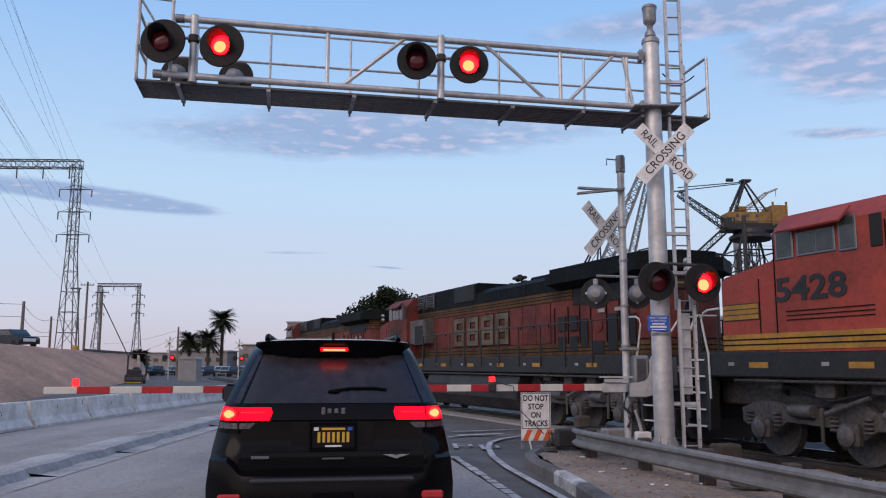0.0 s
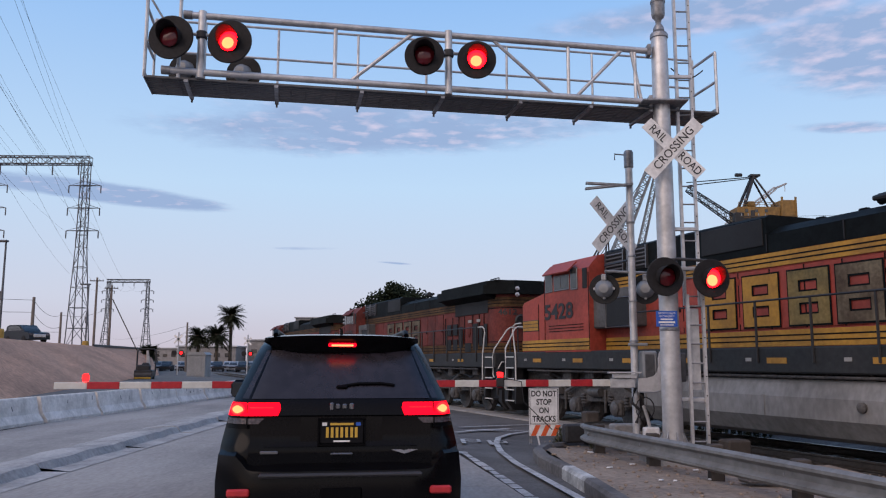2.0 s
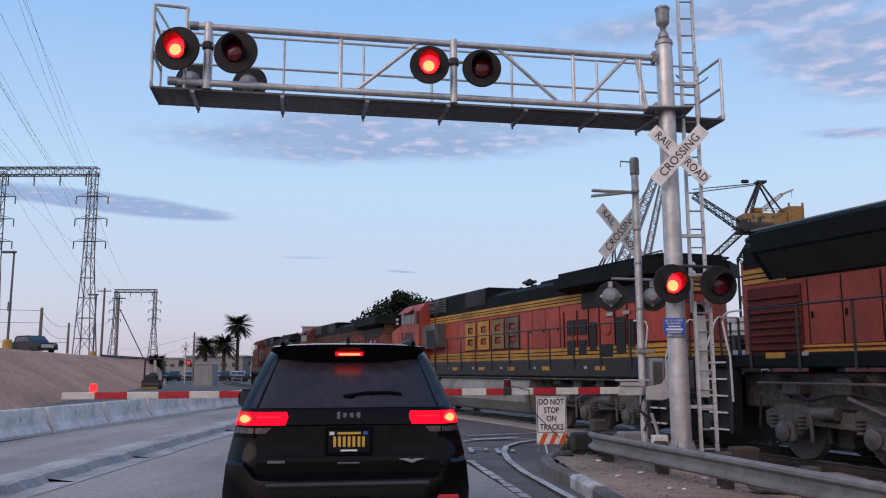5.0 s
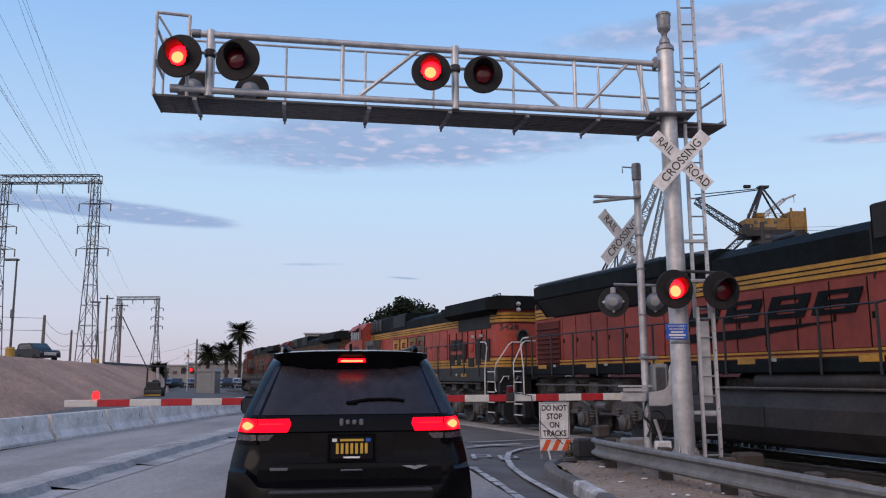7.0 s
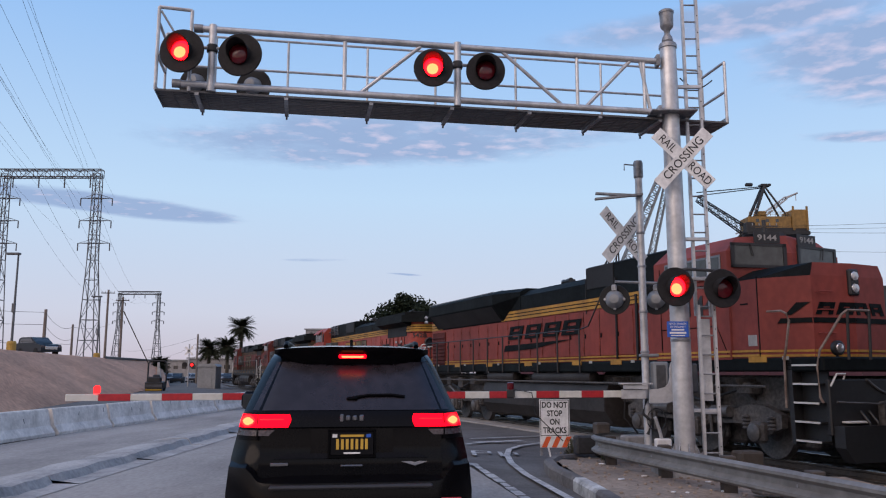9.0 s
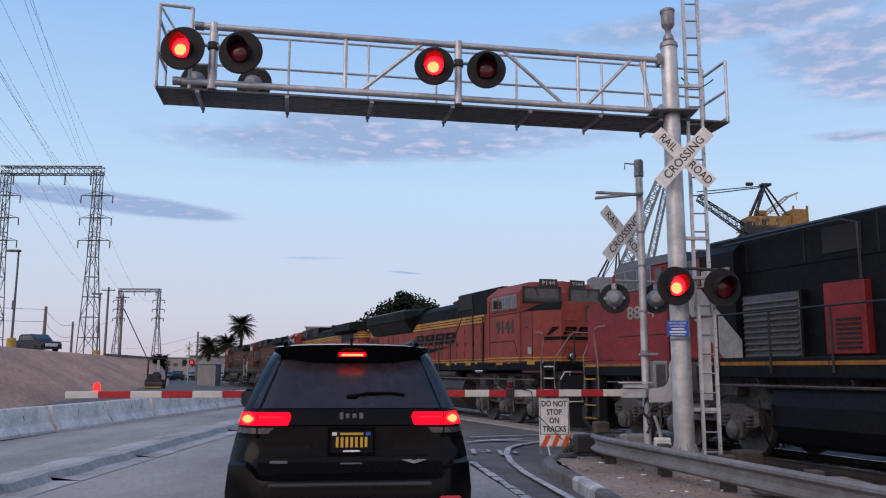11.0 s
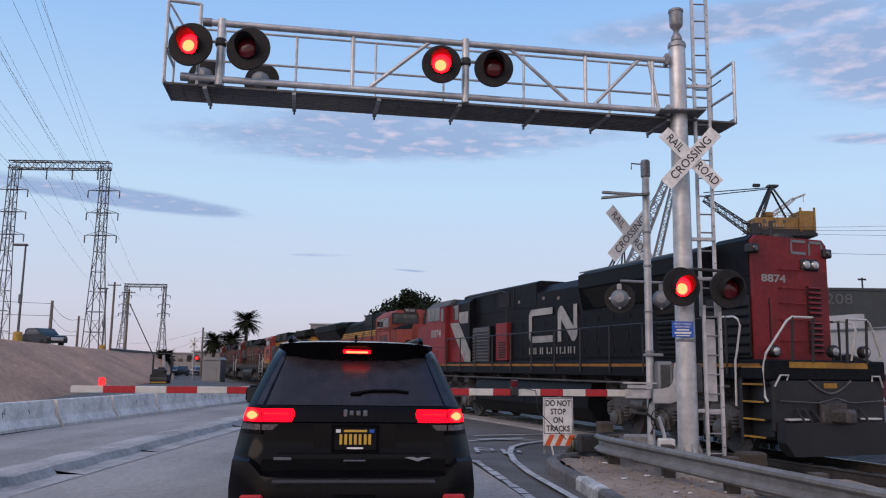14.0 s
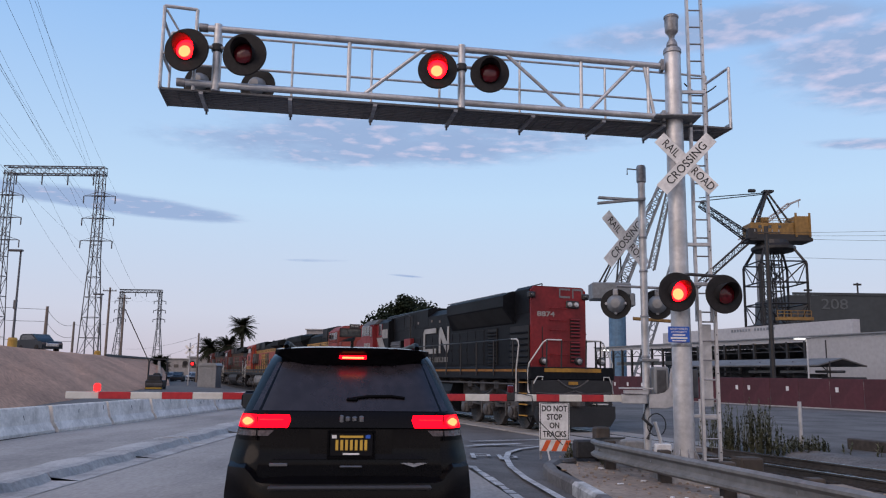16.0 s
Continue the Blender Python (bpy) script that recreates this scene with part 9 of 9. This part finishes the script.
def small_things():
    post = thing("fence_post", "grey steel post beside the yard", "post", pose(9.1, 21, -0.3))
    part("tube", Shape().tube((0, 0, 0), (0, 0, 1.28), 0.05, n=8), GALV, post)
    post2 = copy_thing(post, pose(6.95, 22.2, -0.3))
    solid("yard_kerb", Shape().bev((12.2, 17.6, -0.12), (0.35, 9.0, 0.30), 0.03, Matrix.Rotation(radians(18), 3, "Z")), POLEWOOD, "dark timber edge of the yard", "kerb", kind="structure")
    for x, y, z, w, d, h, m, lab in ((3.05, 15.9, 0.28, 0.28, 0.25, 0.62, POLEWOOD, "dark weathered timber block"), (2.72, 15.6, 0.2, 0.5, 0.22, 0.34, DARKSTEEL, "dark timber block lying on the verge"), (3.45, 14.9, 0.25, 0.45, 0.3, 0.36, CURB, "rough concrete block by the gate mast"), (4.62, 12.6, 0.20, 0.38, 0.32, 0.34, POLEWOOD, "dark timber block by the mast"), (4.2, 10.6, 0.13, 0.5, 0.3, 0.22, CURB, "broken concrete block on the verge")):
        solid("block", Shape().bev((x, y, z), (w, d, h), 0.03, Matrix.Rotation(radians(12), 3, "Z")), m, lab, "block")
    box = thing("junction_box", "small white metal box with a pipe at the gate's foot", "junction box", pose(3.72, 14.0, 0.05))
    part("case", Shape().bev((0, 0, 0.28), (0.26, 0.18, 0.22), 0.02), WHITE, box)
    part("pipe", Shape().path([(-0.02, 0, 0.38), (-0.05, 0, 0.52), (-0.12, 0, 0.75)], 0.03, 6), GALV, box)
    rng = random.Random(20)
    st = Shape()
    for k in range(900):
        x, y = rng.uniform(1.9, 7.0), rng.uniform(7, 17)
        off = (Vector((x, y, 0)) - TRACK_AT).dot(NEAR_SIDE)
        if off < 1.6:
            continue
        r = rng.choice((0.008, 0.012, 0.016, 0.027))
        z = ground_z(x, y) + (0.10 if off > 2.6 else 0.03)
        st.bev((x, y, z + r * 0.3), (r * 2, r * 1.6, r * 1.3), r * 0.5, Matrix.Rotation(rng.uniform(0, 3), 3, "Z"))
    solid("gravel", st, DIRT, "loose grey gravel on the dirt verge", "gravel", kind="stuff")
    for k in range(9):
        x, y = rng.uniform(2.3, 4.2), rng.uniform(10.5, 15)
        solid("litter", Shape().bev((x, y, ground_z(x, y) + 0.115), (rng.uniform(0.04, 0.12), 0.05, 0.02), 0.008, Matrix.Rotation(rng.uniform(0, 3), 3, "Z")), WHITE, "scrap of pale litter on the verge", "litter", "litter on the verge")


small_things()


# ---- what moves ----
def gone(t):
    """How far the train has rolled after t seconds, slowly gaining speed."""
    return 4.68 * t + 0.0137 * t * t


def motions():
    heading = math.degrees(math.atan2(TRACK_DIR.y, TRACK_DIR.x))
    for ob, off, way in TRAIN:
        rows = []
        for t in TRAIN_TIMES:
            p = along(gone(t) + off, 0, RAIL_Z)
            rows.append((t, pose(p.x, p.y, p.z, 0, 0, heading + (0 if way > 0 else 180))))
        walk(ob, rows)
    # the lamps change over every 0.49 s
    for sh, phase in LAMPS:
        base = sh.matrix_basis.copy()
        rows = []
        half, t, on = 0.4906, 0.062, False

        def state(lit_first):
            lit = lit_first if phase == 0 else not lit_first
            if phase == 2:
                return base @ pose(0, 0, -0.15 if lit else 0.0)
            return base @ pose(0, 0, -0.10 if lit else 0.03)

        rows.append((0.0, state(False)))
        while t < 15.95:
            k = math.ceil(t * FPS)                     # the change takes one step
            rows.append(((k - 1) / FPS, state(on)))
            on = not on
            rows.append((k / FPS, state(on)))
            t += half
        rows.append((16.0, state(on)))
        walk(sh, rows)


TRAIN_TIMES = (0, 2, 4, 6, 8, 10, 12, 14, 16)
motions()
